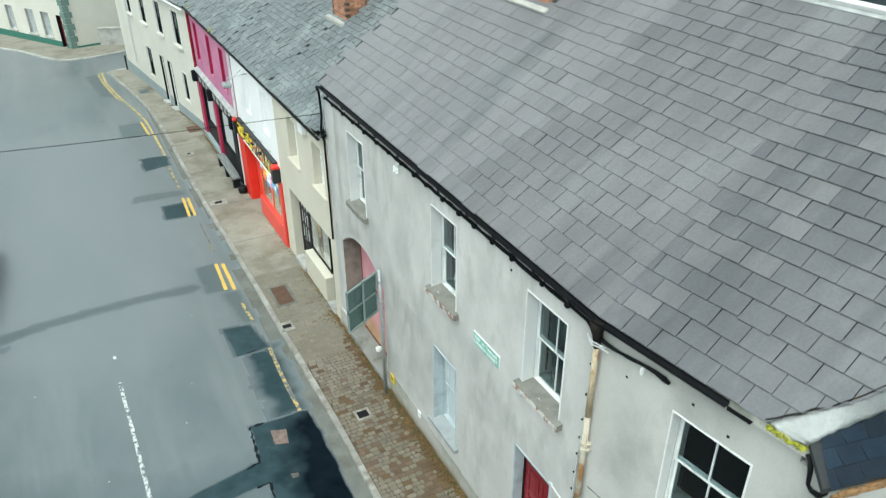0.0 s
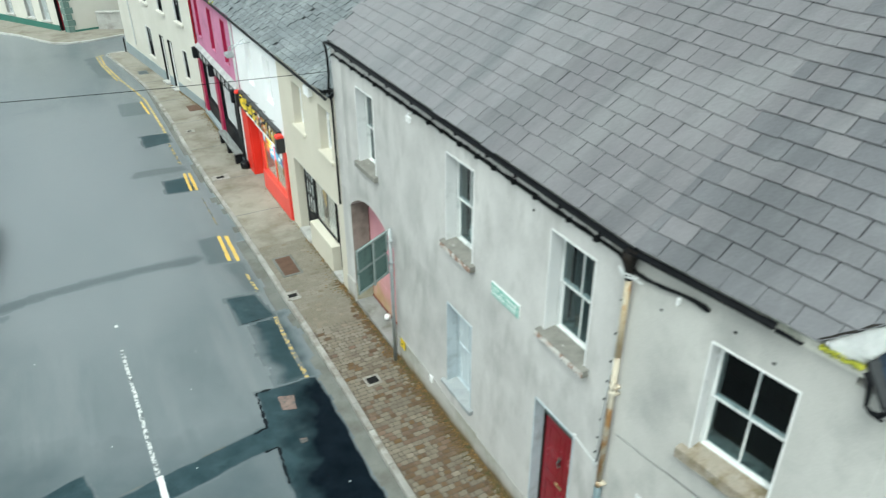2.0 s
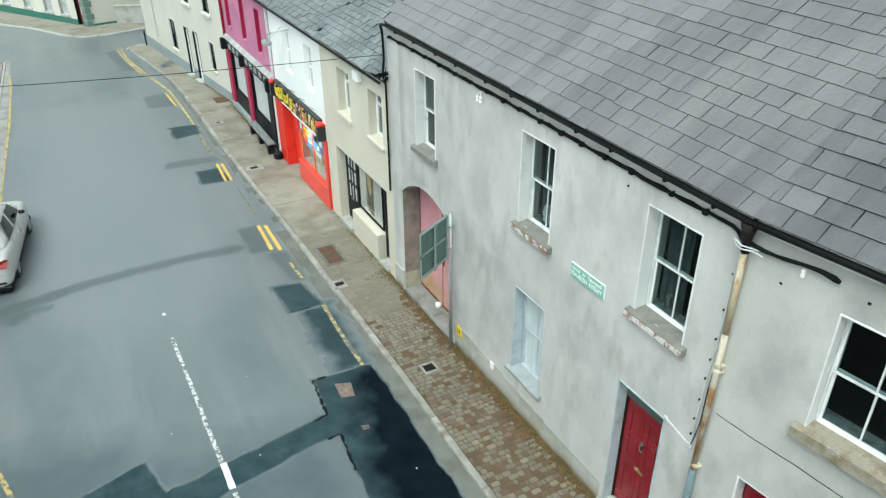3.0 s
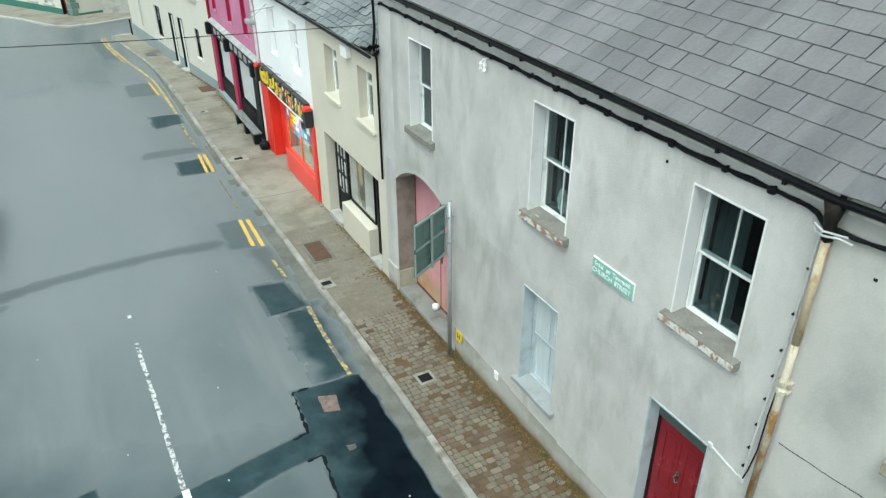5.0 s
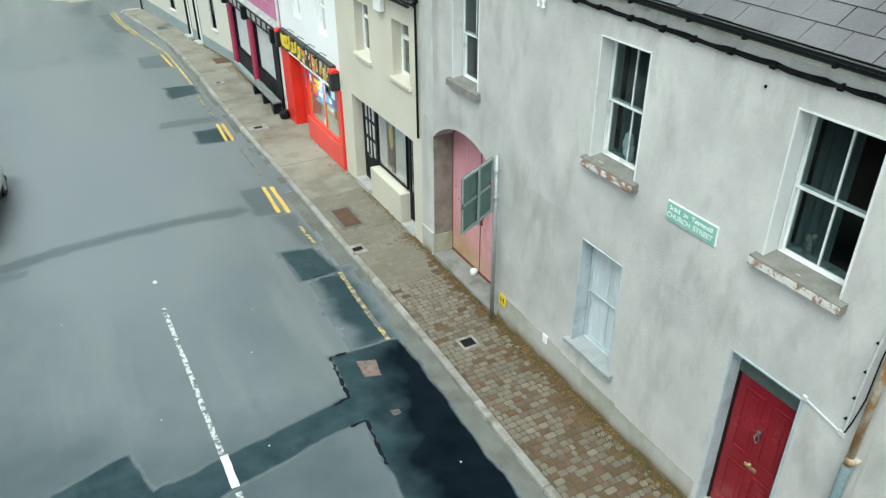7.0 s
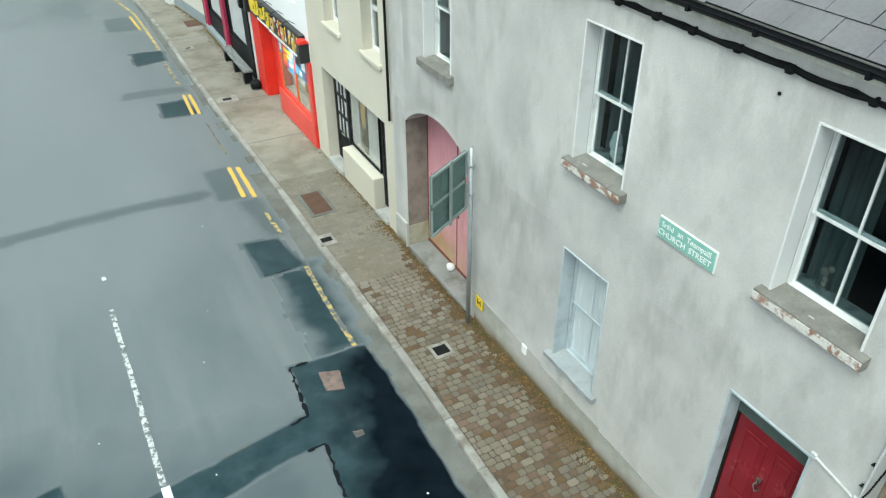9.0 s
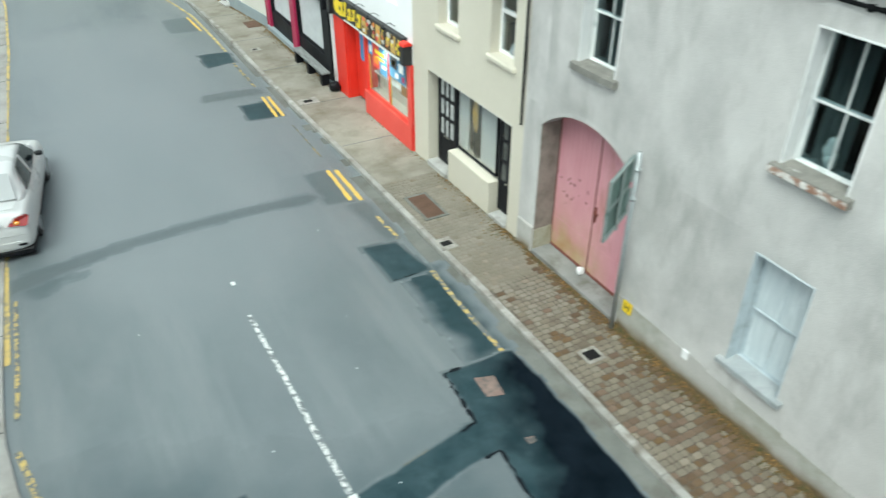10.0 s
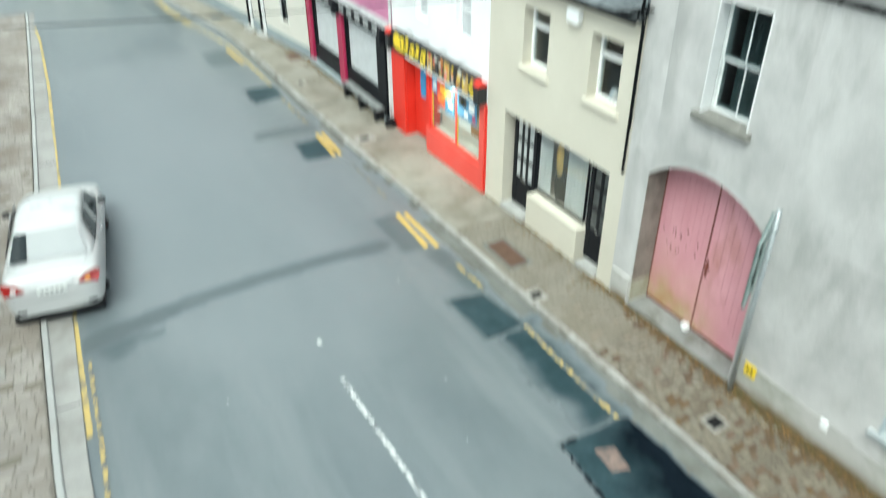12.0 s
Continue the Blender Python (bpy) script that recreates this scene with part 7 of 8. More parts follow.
part("pilaster", boxes((-0.10, 0.0, 24.7, 25.3, -0.6, 2.1), bevel=0.015), BLACKPAINT, house, "black pilaster", FLAT)
part("pub_fascia", boxes((-0.12, 0.0, 24.5, 31.15, 2.1, 2.5), bevel=0.01), BLACKPAINT, house, "black fascia with dull lettering", FLAT)
for k in range(9):
    part("sign_bar", boxes((-0.13, -0.121, 25.1 + 0.62 * k, 25.45 + 0.62 * k, 2.2, 2.4)), LEAD, house, m=FLAT)
bm = bmesh.new()
prism(bm, [(-0.16, 24.45, 2.505), (-0.16, 24.45, 2.54), (0.0, 24.45, 2.64), (0.0, 24.45, 2.505)], (0, 6.7, 0))
part("cornice", bm, LEAD, house, "grey lead-covered shopfront cornice", FLAT)
for y in (24.55, 28.0, 30.9):
    part("console", boxes((-0.3, -0.0, y, y + 0.2, 2.05, 2.5), bevel=0.03), BLACKPAINT, house, m=FLAT)
bm = bmesh.new()
half_gutter(bm, 24.4, 31.2, -0.17, 4.96, 0.04)
part("gutter", bm, BLACKPLASTIC, house, "black eaves gutter", FLAT)
bm = bmesh.new()
tube(bm, [(-0.06, 31.14, 4.86), (-0.06, 31.14, -0.3)], 0.055, 8)
part("downpipe", bm, DOORRED, house, "dark maroon downpipe", FLAT)
for y, z in ((26.4, 4.98), (30.6, 4.98)):
    bm = bmesh.new()
    rnd = random.Random(int(y))
    for k in range(26):
        bmesh.ops.create_icosphere(bm, subdivisions=1, radius=rnd.uniform(0.03, 0.07), matrix=Matrix.Translation((X0 - 0.12 + rnd.uniform(0, 0.2), y + rnd.uniform(-0.25, 0.25), z + rnd.uniform(-0.03, 0.08))))
    part("moss", bm, MOSS, house, "yellow-green moss on the eaves")
part("step", boxes((-0.16, 0.0, 24.5, 31.1, -0.6, pave_z(28) + 0.12), bevel=0.012), BLUEGREY, house, "blue-grey painted step along the pub front", FLAT)
BENCHWOOD = surface("weathered_bench_plank", (0.17, 0.18, 0.18), (0.26, 0.27, 0.265), 4, 0.8, 0.3, 50, stretch=(4, 0.4, 1), stain=(0.09, 0.09, 0.085), stain_scale=5)
bench = thing("bench", (4.56, 26.0, pave_z(26)), "low grey plank bench on black supports by the pub", "bench")
bz = pave_z(25.8)
part("seat", boxes((4.4, 4.68, 24.7, 27.3, bz + 0.36, bz + 0.42), bevel=0.012), BENCHWOOD, bench)
for y in (24.75, 25.9, 27.05):
    part("support", boxes((4.42, 4.66, y, y + 0.2, bz - 0.02, bz + 0.36), bevel=0.01), BLACKPAINT, bench)
bag = thing("bin_bag", (4.55, 24.25, pave_z(24.2)), "small black bin bag slumped by the downpipe", "bag")
bm = bmesh.new()
bmesh.ops.create_icosphere(bm, subdivisions=3, radius=0.17, matrix=Matrix.Translation((4.6, 24.2, pave_z(24.2) + 0.15)))
for v in bm.verts:
    v.co += 0.04 * Vector((noise.noise(v.co * 6), noise.noise(v.co * 6 + Vector((7, 0, 0))), noise.noise(v.co * 6 + Vector((0, 7, 0)))))
part("bag", bm, BLACKPLASTIC, bag, smooth=True)

# ---- pale cream terrace house at the corner ----
house = thing("house", (8.0, 38.0, -0.4), "pale cream terrace house with blue-grey plinth", "house")
terrace = house
TW = [(1.45, 2.35, 3.05, 4.5), (4.05, 4.9, 3.05, 4.5), (6.7, 7.6, 3.05, 4.5), (9.4, 10.2, 3.05, 4.5)]
TG = [(1.62, 2.25, 0.62, 1.86), (6.93, 7.85, 0.42, 1.86)]
TD = [(3.72, 4.32, -0.6, 1.88), (4.98, 5.55, -0.6, 1.86)]
part("wall", opened_wall(bmesh.new(), 0.02, 12.7, -1.0, 5.0, 0.35, [*TW, *TG, *TD]), PALECREAM, house, m=TERR)
shell(house, TERR, 0.02, 12.7, 8.4, 4.9, 4.2, 7.8, 5.0, -1.0, PALECREAM, (False, True), 2.6)
terr_roof = roof_slab(house, TERR, 0.1, 12.8, -0.15, 4.95, 4.2, S, 8.4)
for w in TW:
    sash_window(house, TERR, *w, BLACKPAINT, DIMGLASS, WHITEPAINT, (PALECREAM,), 0.1, 0.1, 0.1, 0.05, "dark-framed sash window", bar=True)
for w in TG:
    sash_window(house, TERR, *w, BLACKPAINT, DIMGLASS, WHITEPAINT, (PALECREAM,), 0.08, 0.06, 0.06, 0.05, "dark-framed sash window", bar=True)
for y0, y1, z0, z1 in TD:
    d = part("door", boxes((0.07, 0.12, y0 + 0.03, y1 - 0.03, -0.45, z1 - 0.03), bevel=0.004), WHITEPAINT, house, "white front door in a black surround", TERR)
    lining(d, TERR, y0, y1, -0.5, z1, 0.07, 0.04, BLACKPAINT, name="door_frame")
    part("step", boxes((-0.22, 0.06, y0 - 0.05, y1 + 0.05, -0.9, -0.28), bevel=0.01), CONCRETE, d, m=TERR)
ends = [0.05, 3.70, 4.34, 4.96, 5.57, 12.68]
for a, b in zip(ends[::2], ends[1::2]):
    part("plinth", boxes((-0.03, 0.0, a, b, -0.9, 0.10), bevel=0.006), BLUEGREY, house, "blue-grey painted plinth", TERR)
bm = bmesh.new()
half_gutter(bm, 0.1, 12.7, -0.2, 4.88, 0.055)
part("gutter", bm, WHITEPAINT, house, "white eaves gutter", TERR)
bm = bmesh.new()
tube(bm, [(-0.05, 10.3, 4.85), (-0.05, 10.3, 0.4)], 0.03, 8)
part("downpipe", bm, WHITECABLE, house, "thin pale downpipe", TERR)
bm = bmesh.new()
tube(bm, [(-0.12, 12.68, -0.6), (-0.12, 12.68, 0.3)], 0.04, 8)
part("corner_post", bm, BLACKPAINT, house, "short black corner guard", TERR)

# ---- house across the side street ----
house = thing("house", (0.73, 50.45, -0.6), "cream house with green plinth and grey-green quoins", "house")
HW = [(1.75, 2.6, -0.1, 1.4), (3.4, 4.25, -0.1, 1.4), (5.7, 6.5, -0.1, 1.4), (8.2, 9.0, -0.1, 1.4)]
HD = (0.45, 0.95, -0.8, 1.36)
part("wall", opened_wall(bmesh.new(), 0.0, 12.0, -1.2, 5.0, 0.35, [*HW, HD]), PALECREAM, house, m=HALL)
for w in HW:
    win = sash_window(house, HALL, *w, SHUTTER, GREYPANE, CONCRETE, (CONCRETE,), 0.1, 0.08, 0.08, 0.14, "grey-white sash window with lowered blind", bar=True)
    part("blind", boxes((0.26, 0.27, w[0], w[1], w[2], w[3])), NET, win, m=HALL)
d = part("door", boxes((0.18, 0.23, 0.48, 0.92, -0.55, 1.33), bevel=0.004), DOORRED, house, "dark red front door", HALL)
lining(d, HALL, *HD[:2], -0.6, HD[3], 0.18, 0.04, BLACKPAINT, name="door_frame")
part("plinth", boxes((-0.03, 0.0, 0.97, 12.0, -1.1, -0.25), (-0.03, 0.0, 0.0, 0.43, -1.1, -0.25), bevel=0.006), GREENPAINT, house, "dark green plinth", HALL)
SIDE = Matrix.Translation((0.73, 50.45, 0)) @ Matrix.Rotation(math.atan2(0.45, 1.9), 4, "Z")     # x along the side wall
part("side_wall", boxes((0.0, 9.0, 0.0, 0.35, -1.2, 5.0)), PALECREAM, house, m=SIDE)
part("side_plinth", boxes((0.0, 1.75, -0.03, 0.0, -1.1, -0.45), bevel=0.006), GREENPAINT, house, m=SIDE)
for k in range(14):
    z = -0.55 + 0.36 * k
    w = 0.42 if k % 2 else 0.3
    part("quoin", boxes((-0.04, 0.0, -0.04, w, z, z + 0.34), bevel=0.008), QUOIN, house, m=HALL)
    part("quoin", boxes((0.0, w, -0.04, 0.0, z, z + 0.34), bevel=0.008), QUOIN, house, m=SIDE)
bm = bmesh.new()
c0, c1, c2, c3 = HALL @ Vector((-0.3, -0.3, 5.0)), HALL @ Vector((-0.3, 12.2, 5.0)), HALL @ Vector((8.5, 12.2, 5.0)), SIDE @ Vector((9.2, -0.3, 5.0))
r0, r1 = HALL @ Vector((4.1, 3.0, 7.6)), HALL @ Vector((4.1, 9.5, 7.6))
v = [bm.verts.new(p) for p in (c0, c1, c2, c3, r0, r1)]
for f in ((0, 1, 5, 4), (1, 2, 5), (2, 3, 4, 5), (3, 0, 4), (0, 3, 2, 1)):
    bm.faces.new([v[i] for i in f])
part("roof", bm, BLUESLATE, house, "hipped slate roof")
wall = thing("garden_wall", (3.0, 50.0, -0.55), "low pale rendered garden wall with flat coping", "wall")
GARD = Matrix.Translation((2.35, 50.55, 0)) @ Matrix.Rotation(math.atan2(-0.9, 1.9), 4, "Z")
part("wall", boxes((0.0, 4.0, 0.0, 0.25, -1.0, 0.42)), CONCRETE, wall, m=GARD)
part("coping", boxes((-0.04, 4.04, -0.04, 0.29, 0.42, 0.5), bevel=0.01), CONCRETE, wall, m=GARD)
FARK = [(-9.0, 63.0), (-6.0, 57.3), (-3.88, 54.04), (-2.07, 51.5), (-0.95, 49.2), (-0.3, 48.2), (0.3, 47.75), (1.67, 47.76), (3.47, 48.37), (6.0, 49.3), (12.0, 51.5), (20.0, 55.0)]
bm = bmesh.new()
inner = [HALL @ Vector((0.2, 12.0, 0)), HALL @ Vector((0.2, 8.0, 0)), HALL @ Vector((0.2, 5.0, 0)), HALL @ Vector((0.2, 2.5, 0)), HALL @ Vector((0.2, 1.0, 0)), HALL @ Vector((0.2, 0.5, 0)), HALL @ Vector((0.2, 0.2, 0)), SIDE @ Vector((1.0, 0.2, 0)), SIDE @ Vector((3, 0.2, 0)), SIDE @ Vector((6, 0.2, 0)), SIDE @ Vector((10, 1.5, 0)), SIDE @ Vector((18, 4.5, 0))]
a = [bm.verts.new((x, y, pave_z(y) - 0.01)) for x, y in FARK]
b = [bm.verts.new((p.x, p.y, pave_z(p.y) + 0.02)) for p in inner]
c = [bm.verts.new((x, y, pave_z(y) - 0.3)) for x, y in FARK]
for i in range(len(a) - 1):
    bm.faces.new((a[i], a[i + 1], b[i + 1], b[i]))
    bm.faces.new((a[i], a[i + 1], c[i + 1], c[i]))
corner = tagged(part("pavement", bm, PAVECON), "brown concrete pavement round the corner house", "pavement", kind="structure")
for (xa, ya), (xb, yb) in zip(FARK, FARK[1:]):
    n = max(1, round(math.hypot(xb - xa, yb - ya) / 0.95))
    for k in range(n):
        p, q = Vector((xa, ya)).lerp(Vector((xb, yb)), k / n), Vector((xa, ya)).lerp(Vector((xb, yb)), (k + 1) / n)
        part("kerbstone", boxes((0.004, (q - p).length - 0.004, -0.03, 0.12, -0.25, 0.012), bevel=0.012), CONCRETE, corner, m=Matrix.Translation((p.x, p.y, pave_z(p.y))) @ Matrix.Rotation(math.atan2(q.y - p.y, q.x - p.x), 4, "Z"))

# unseen plain walls added to close the street, for bounce and window reflections
tagged(part("wall_west", boxes((-9.4, -9.0, -25, 44, -1, 6.5)), PLAINWALL), "plain rendered house fronts across the street", "wall", kind="structure")
tagged(part("wall_south", boxes((-9.4, 30, -30, -29.6, -1, 6.5)), PLAINWALL), "plain rendered front closing the street behind", "wall", kind="structure")
tagged(part("wall_east", boxes((16, 16.4, -29, 60, -1, 6.0)), PLAINWALL), "plain rendered wall behind the back yards", "wall", kind="structure")

# overhead cable across the street
wire = thing("overhead_cable", (4.78, 15.02, 5.5), "thin black cable slung across the street", "cable")
bm = bmesh.new()
a, b = Vector((4.78, 15.02, 5.56)), Vector((-9.0, 14.2, 6.8))
tube(bm, [a.lerp(b, k / 24) - Vector((0, 0, 0.15 * math.sin(math.pi * k / 24))) for k in range(25)], 0.007, 6)
part("cable", bm, CABLE, wire)

# ---- parked silver-white saloon ----
car = thing("car", (-4.25, 21.3, -0.1), "silver-white saloon car parked half on the pavement", "car")
CAR = Matrix.Translation((-4.37, 19.03, pave_z(21) - 0.06)) @ Matrix.Rotation(radians(-7), 4, "Z") @ Matrix.Diagonal((0.94, 0.96, 1, 1))      # x across, y forwards from the tail, z up


def loft(stations, mirror=True):
    """A skin through stations: each (y, [(half width, z), ...]) from the sill up to the middle line."""
    bm = bmesh.new()
    rings = []
    for y, prof in stations:
        right = [(x, y, z) for x, z in prof]
        left = [(-x, y, z) for x, z in reversed(prof) if x > 1e-4]
        rings.append([bm.verts.new(p) for p in right + left])
    for a, b in zip(rings, rings[1:]):
        for i in range(len(a) - 1):
            bm.faces.new((a[i], a[i + 1], b[i + 1], b[i]))
    bm.faces.new(rings[0])
    bm.faces.new(rings[-1][::-1])
    return bm


def hull(w, low, belt, mid):
    """Half profile of the lower body: underside, sill, flank, shoulder, deck."""
    return [(0.0, low), (w * 0.86, low), (w * 0.97, low + 0.1), (w, (low + belt) / 2), (w * 0.985, belt - 0.12), (w * 0.93, belt - 0.02), (w * 0.78, mid - 0.012), (w * 0.4, mid), (0.0, mid + 0.006)]


body_st = [(0.0, hull(0.70, 0.30, 0.74, 0.72)), (0.03, hull(0.78, 0.26, 0.80, 0.78)), (0.12, hull(0.84, 0.22, 0.95, 0.97)), (0.22, hull(0.865, 0.2, 1.0, 1.06)), (0.6, hull(0.88, 0.2, 1.0, 1.07)), (1.1, hull(0.88, 0.2, 0.99, 1.04)),
           (1.9, hull(0.88, 0.2, 0.97, 0.99)), (2.9, hull(0.88, 0.2, 0.95, 0.97)), (3.4, hull(0.875, 0.2, 0.92, 0.99)), (3.9, hull(0.86, 0.2, 0.86, 0.91)), (4.3, hull(0.8, 0.22, 0.74, 0.78)), (4.48, hull(0.68, 0.26, 0.62, 0.64)), (4.54, hull(0.55, 0.32, 0.55, 0.56))]
ob = part("body", loft(body_st), CARPAINT, car, m=CAR, smooth=True)
sub = ob.modifiers.new("smooth", "SUBSURF")
sub.levels = sub.render_levels = 1


def cabin(wb, wt, z0, z1):
    return [(wb, z0), (wb * 0.97, z0 + 0.08), ((wb * 0.35 + wt * 0.65), z0 + (z1 - z0) * 0.6), (wt, z1 - 0.06), (wt * 0.88, z1 - 0.012), (wt * 0.5, z1), (0.0, z1 + 0.004)]


cab_st = [(0.5, cabin(0.72, 0.66, 0.98, 1.05)), (0.62, cabin(0.78, 0.64, 0.98, 1.12)), (1.16, cabin(0.80, 0.60, 0.98, 1.385)), (1.33, cabin(0.80, 0.60, 0.98, 1.42)), (1.8, cabin(0.80, 0.61, 0.98, 1.44)), (2.35, cabin(0.80, 0.61, 0.97, 1.43)), (2.68, cabin(0.79, 0.60, 0.97, 1.38)), (3.4, cabin(0.74, 0.62, 0.95, 1.04)), (3.5, cabin(0.72, 0.62, 0.94, 0.98))]
ob = part("cabin", loft(cab_st), CARPAINT, car, "white roof and pillars", CAR, smooth=True)
sub = ob.modifiers.new("smooth", "SUBSURF")
sub.levels = sub.render_levels = 1


def pane_on(name, corners, material, out, label="", n=4):
    """A slightly domed pane through four corners, pushed outwards."""
    bm = bmesh.new()
    a, b, c, d = (Vector(p) for p in corners)
    o = Vector(out)
    g = [[bm.verts.new(a.lerp(b, i / n).lerp(d.lerp(c, i / n), j / n) + o * (0.6 + 0.4 * math.sin(math.pi * i / n))) for i in range(n + 1)] for j in range(n + 1)]
    for r, s in zip(g, g[1:]):
        for i in range(n):
            bm.faces.new((r[i], r[i + 1], s[i + 1], s[i]))
    return part(name, bm, material, car, label, CAR, smooth=True)


# pale pane carries a painted sky reflection; the dark strip is without it
pane_on("rear_window", [(-0.67, 0.56, 1.075), (0.67, 0.56, 1.075), (0.55, 1.13, 1.375), (-0.55, 1.13, 1.375)], SKYGLASS, (0, -0.03, 0.035), "grey filmed rear window")
pane_on("rear_window_edge", [(-0.66, 0.57, 1.083), (-0.36, 0.57, 1.083), (-0.335, 1.10, 1.365), (-0.55, 1.10, 1.365)], CARGLASS, (0, -0.055, 0.062), "dark strip of rear window", n=3)
pane_on("windscreen", [(-0.66, 3.36, 1.0), (0.66, 3.36, 1.0), (0.55, 2.86, 1.27), (-0.55, 2.86, 1.27)], CARGLASS, (0, 0.02, 0.012))
for s in (-1, 1):
    pane_on("side_window", [(s * 0.80, 1.12, 1.03), (s * 0.80, 1.88, 1.02), (s * 0.655, 1.88, 1.39), (s * 0.655, 1.38, 1.37)], CARGLASS, (s * 0.02, 0, 0.008), n=3)
    pane_on("side_window", [(s * 0.80, 1.95, 1.02), (s * 0.79, 3.0, 1.02), (s * 0.65, 2.62, 1.37), (s * 0.655, 1.95, 1.39)], CARGLASS, (s * 0.02, 0, 0.008), n=3)
    bm = bmesh.new()
    prism(bm, [(s * 0.45, 0.04, 0.80), (s * 0.78, 0.075, 0.75), (s * 0.85, 0.20, 0.90), (s * 0.80, 0.17, 0.95), (s * 0.60, 0.085, 0.93)], (s * 0.025, -0.062, 0.012))
    lamp = part("tail_lamp", bm, TAILRED, car, "red tail lamp", CAR)
    bm = boxes((0.64 * s - 0.05, 0.64 * s + 0.05, -0.022, 0.05, 0.82, 0.875), bevel=0.012)
    part("indicator", bm, TAILAMBER if s > 0 else PVC, lamp, m=CAR)
    bm = boxes((s * 0.94 - 0.085, s * 0.94 + 0.085, 2.70, 2.80, 0.99, 1.09), bevel=0.03)
    part("mirror", bm, BLACKPLASTIC, car, "black-backed wing mirror", CAR)
    for y in (1.02, 3.62):
        bm = bmesh.new()
        tube(bm, [(s * 0.66, y, 0.31), (s * 0.84, y, 0.31)], 0.31, 20)
        tyre = part("wheel", bm, TYRE, car, m=CAR)
        bm = bmesh.new()
        tube(bm, [(s * 0.83, y, 0.31), (s * 0.85, y, 0.31)], 0.2, 16)
        part("rim", bm, CHROME, tyre, m=CAR)
    for y in (1.95, 2.9):
        part("door_handle", boxes((s * 0.885 - 0.015, s * 0.885 + 0.015, y - 0.1, y + 0.08, 0.82, 0.85), bevel=0.008), CARPAINT, car, m=CAR)
    part("reflector", boxes((s * 0.62 - 0.08, s * 0.62 + 0.08, -0.012, 0.02, 0.36, 0.41), bevel=0.008), BLACKPLASTIC, car, m=CAR)
for s in (-1, 1):
    bm = bmesh.new()
    prism(bm, [(s * 0.815, 1.89, 1.0), (s * 0.815, 1.955, 1.0), (s * 0.672, 1.955, 1.40), (s * 0.672, 1.89, 1.40)], (s * 0.022, 0, 0.01))
    part("pillar", bm, CARPAINT, car, m=CAR)
    bm = bmesh.new()
    tube(bm, [(s * 0.80, 1.08, 1.02), (s * 0.815, 1.5, 1.005), (s * 0.82, 2.2, 1.0), (s * 0.80, 3.02, 1.0)], 0.012, 5)
    part("window_trim", bm, BLACKPLASTIC, car, m=CAR)
for line in ([(-0.62, 0.20, 1.065), (-0.66, 0.35, 1.075), (-0.69, 0.52, 1.072)], [(0.62, 0.20, 1.065), (0.66, 0.35, 1.075), (0.69, 0.52, 1.072)], [(-0.62, 0.20, 1.065), (-0.3, 0.165, 1.07), (0.0, 0.155, 1.073), (0.3, 0.165, 1.07), (0.62, 0.20, 1.065)], [(-0.74, 0.0, 0.595), (-0.4, -0.012, 0.6), (0.0, -0.016, 0.6), (0.4, -0.012, 0.6), (0.74, 0.0, 0.595)]):
    bm = bmesh.new()
    tube(bm, line, 0.006, 5)
    part("seam", bm, LEAD, car, "dark panel seam", CAR)
part("bumper", boxes((-0.76, 0.76, -0.0, 0.3, 0.28, 0.58), bevel=0.13), CARPAINT, car, m=CAR)
part("bumper_underside", boxes((-0.80, 0.80, 0.03, 4.3, 0.13, 0.27), bevel=0.03), BLACKPLASTIC, car, m=CAR)
plate = part("number_plate", boxes((-0.26, 0.26, -0.02, 0.03, 0.70, 0.81), bevel=0.006), SIGNWHITE, car, m=CAR)
for k in range(5):
    part("plate_bar", boxes((-0.2 + 0.085 * k, -0.145 + 0.085 * k, -0.0225, -0.0202, 0.725, 0.785)), LEAD, plate, m=CAR)
part("plate_trim", boxes((-0.36, 0.36, -0.012, 0.06, 0.83, 0.86), bevel=0.01), CARPAINT, car, m=CAR)
part("window_sticker", boxes((-0.12, 0.22, 0.70, 0.74, 1.18, 1.195)), SIGNWHITE, car, m=CAR)

# scraps lying on the road
for x, y, s in ((0.55, 12.9, 0.022), (-2.3, 15.4, 0.02), (0.9, 14.2, 0.016), (-1.1, 11.9, 0.02), (1.45, 17.1, 0.02), (0.2, 10.6, 0.022), (2.55, 9.1, 0.028), (-3.1, 22.5, 0.025)):
    z = road_z(x, y)
    scrap = thing("litter_scrap", (x, y, z), "tiny pale paper scrap on the asphalt", "litter", "scraps on the road")
    bm = bmesh.new()
    prism(bm, [(x - s / 2, y - s / 3, z + 0.012), (x + s / 2, y - s / 2, z + 0.016), (x + s / 3, y + s / 2, z + 0.013), (x - s / 2.5, y + s / 2.2, z + 0.018)], (0, 0, 0.004))
    part("paper", bm, SIGNWHITE, scrap)

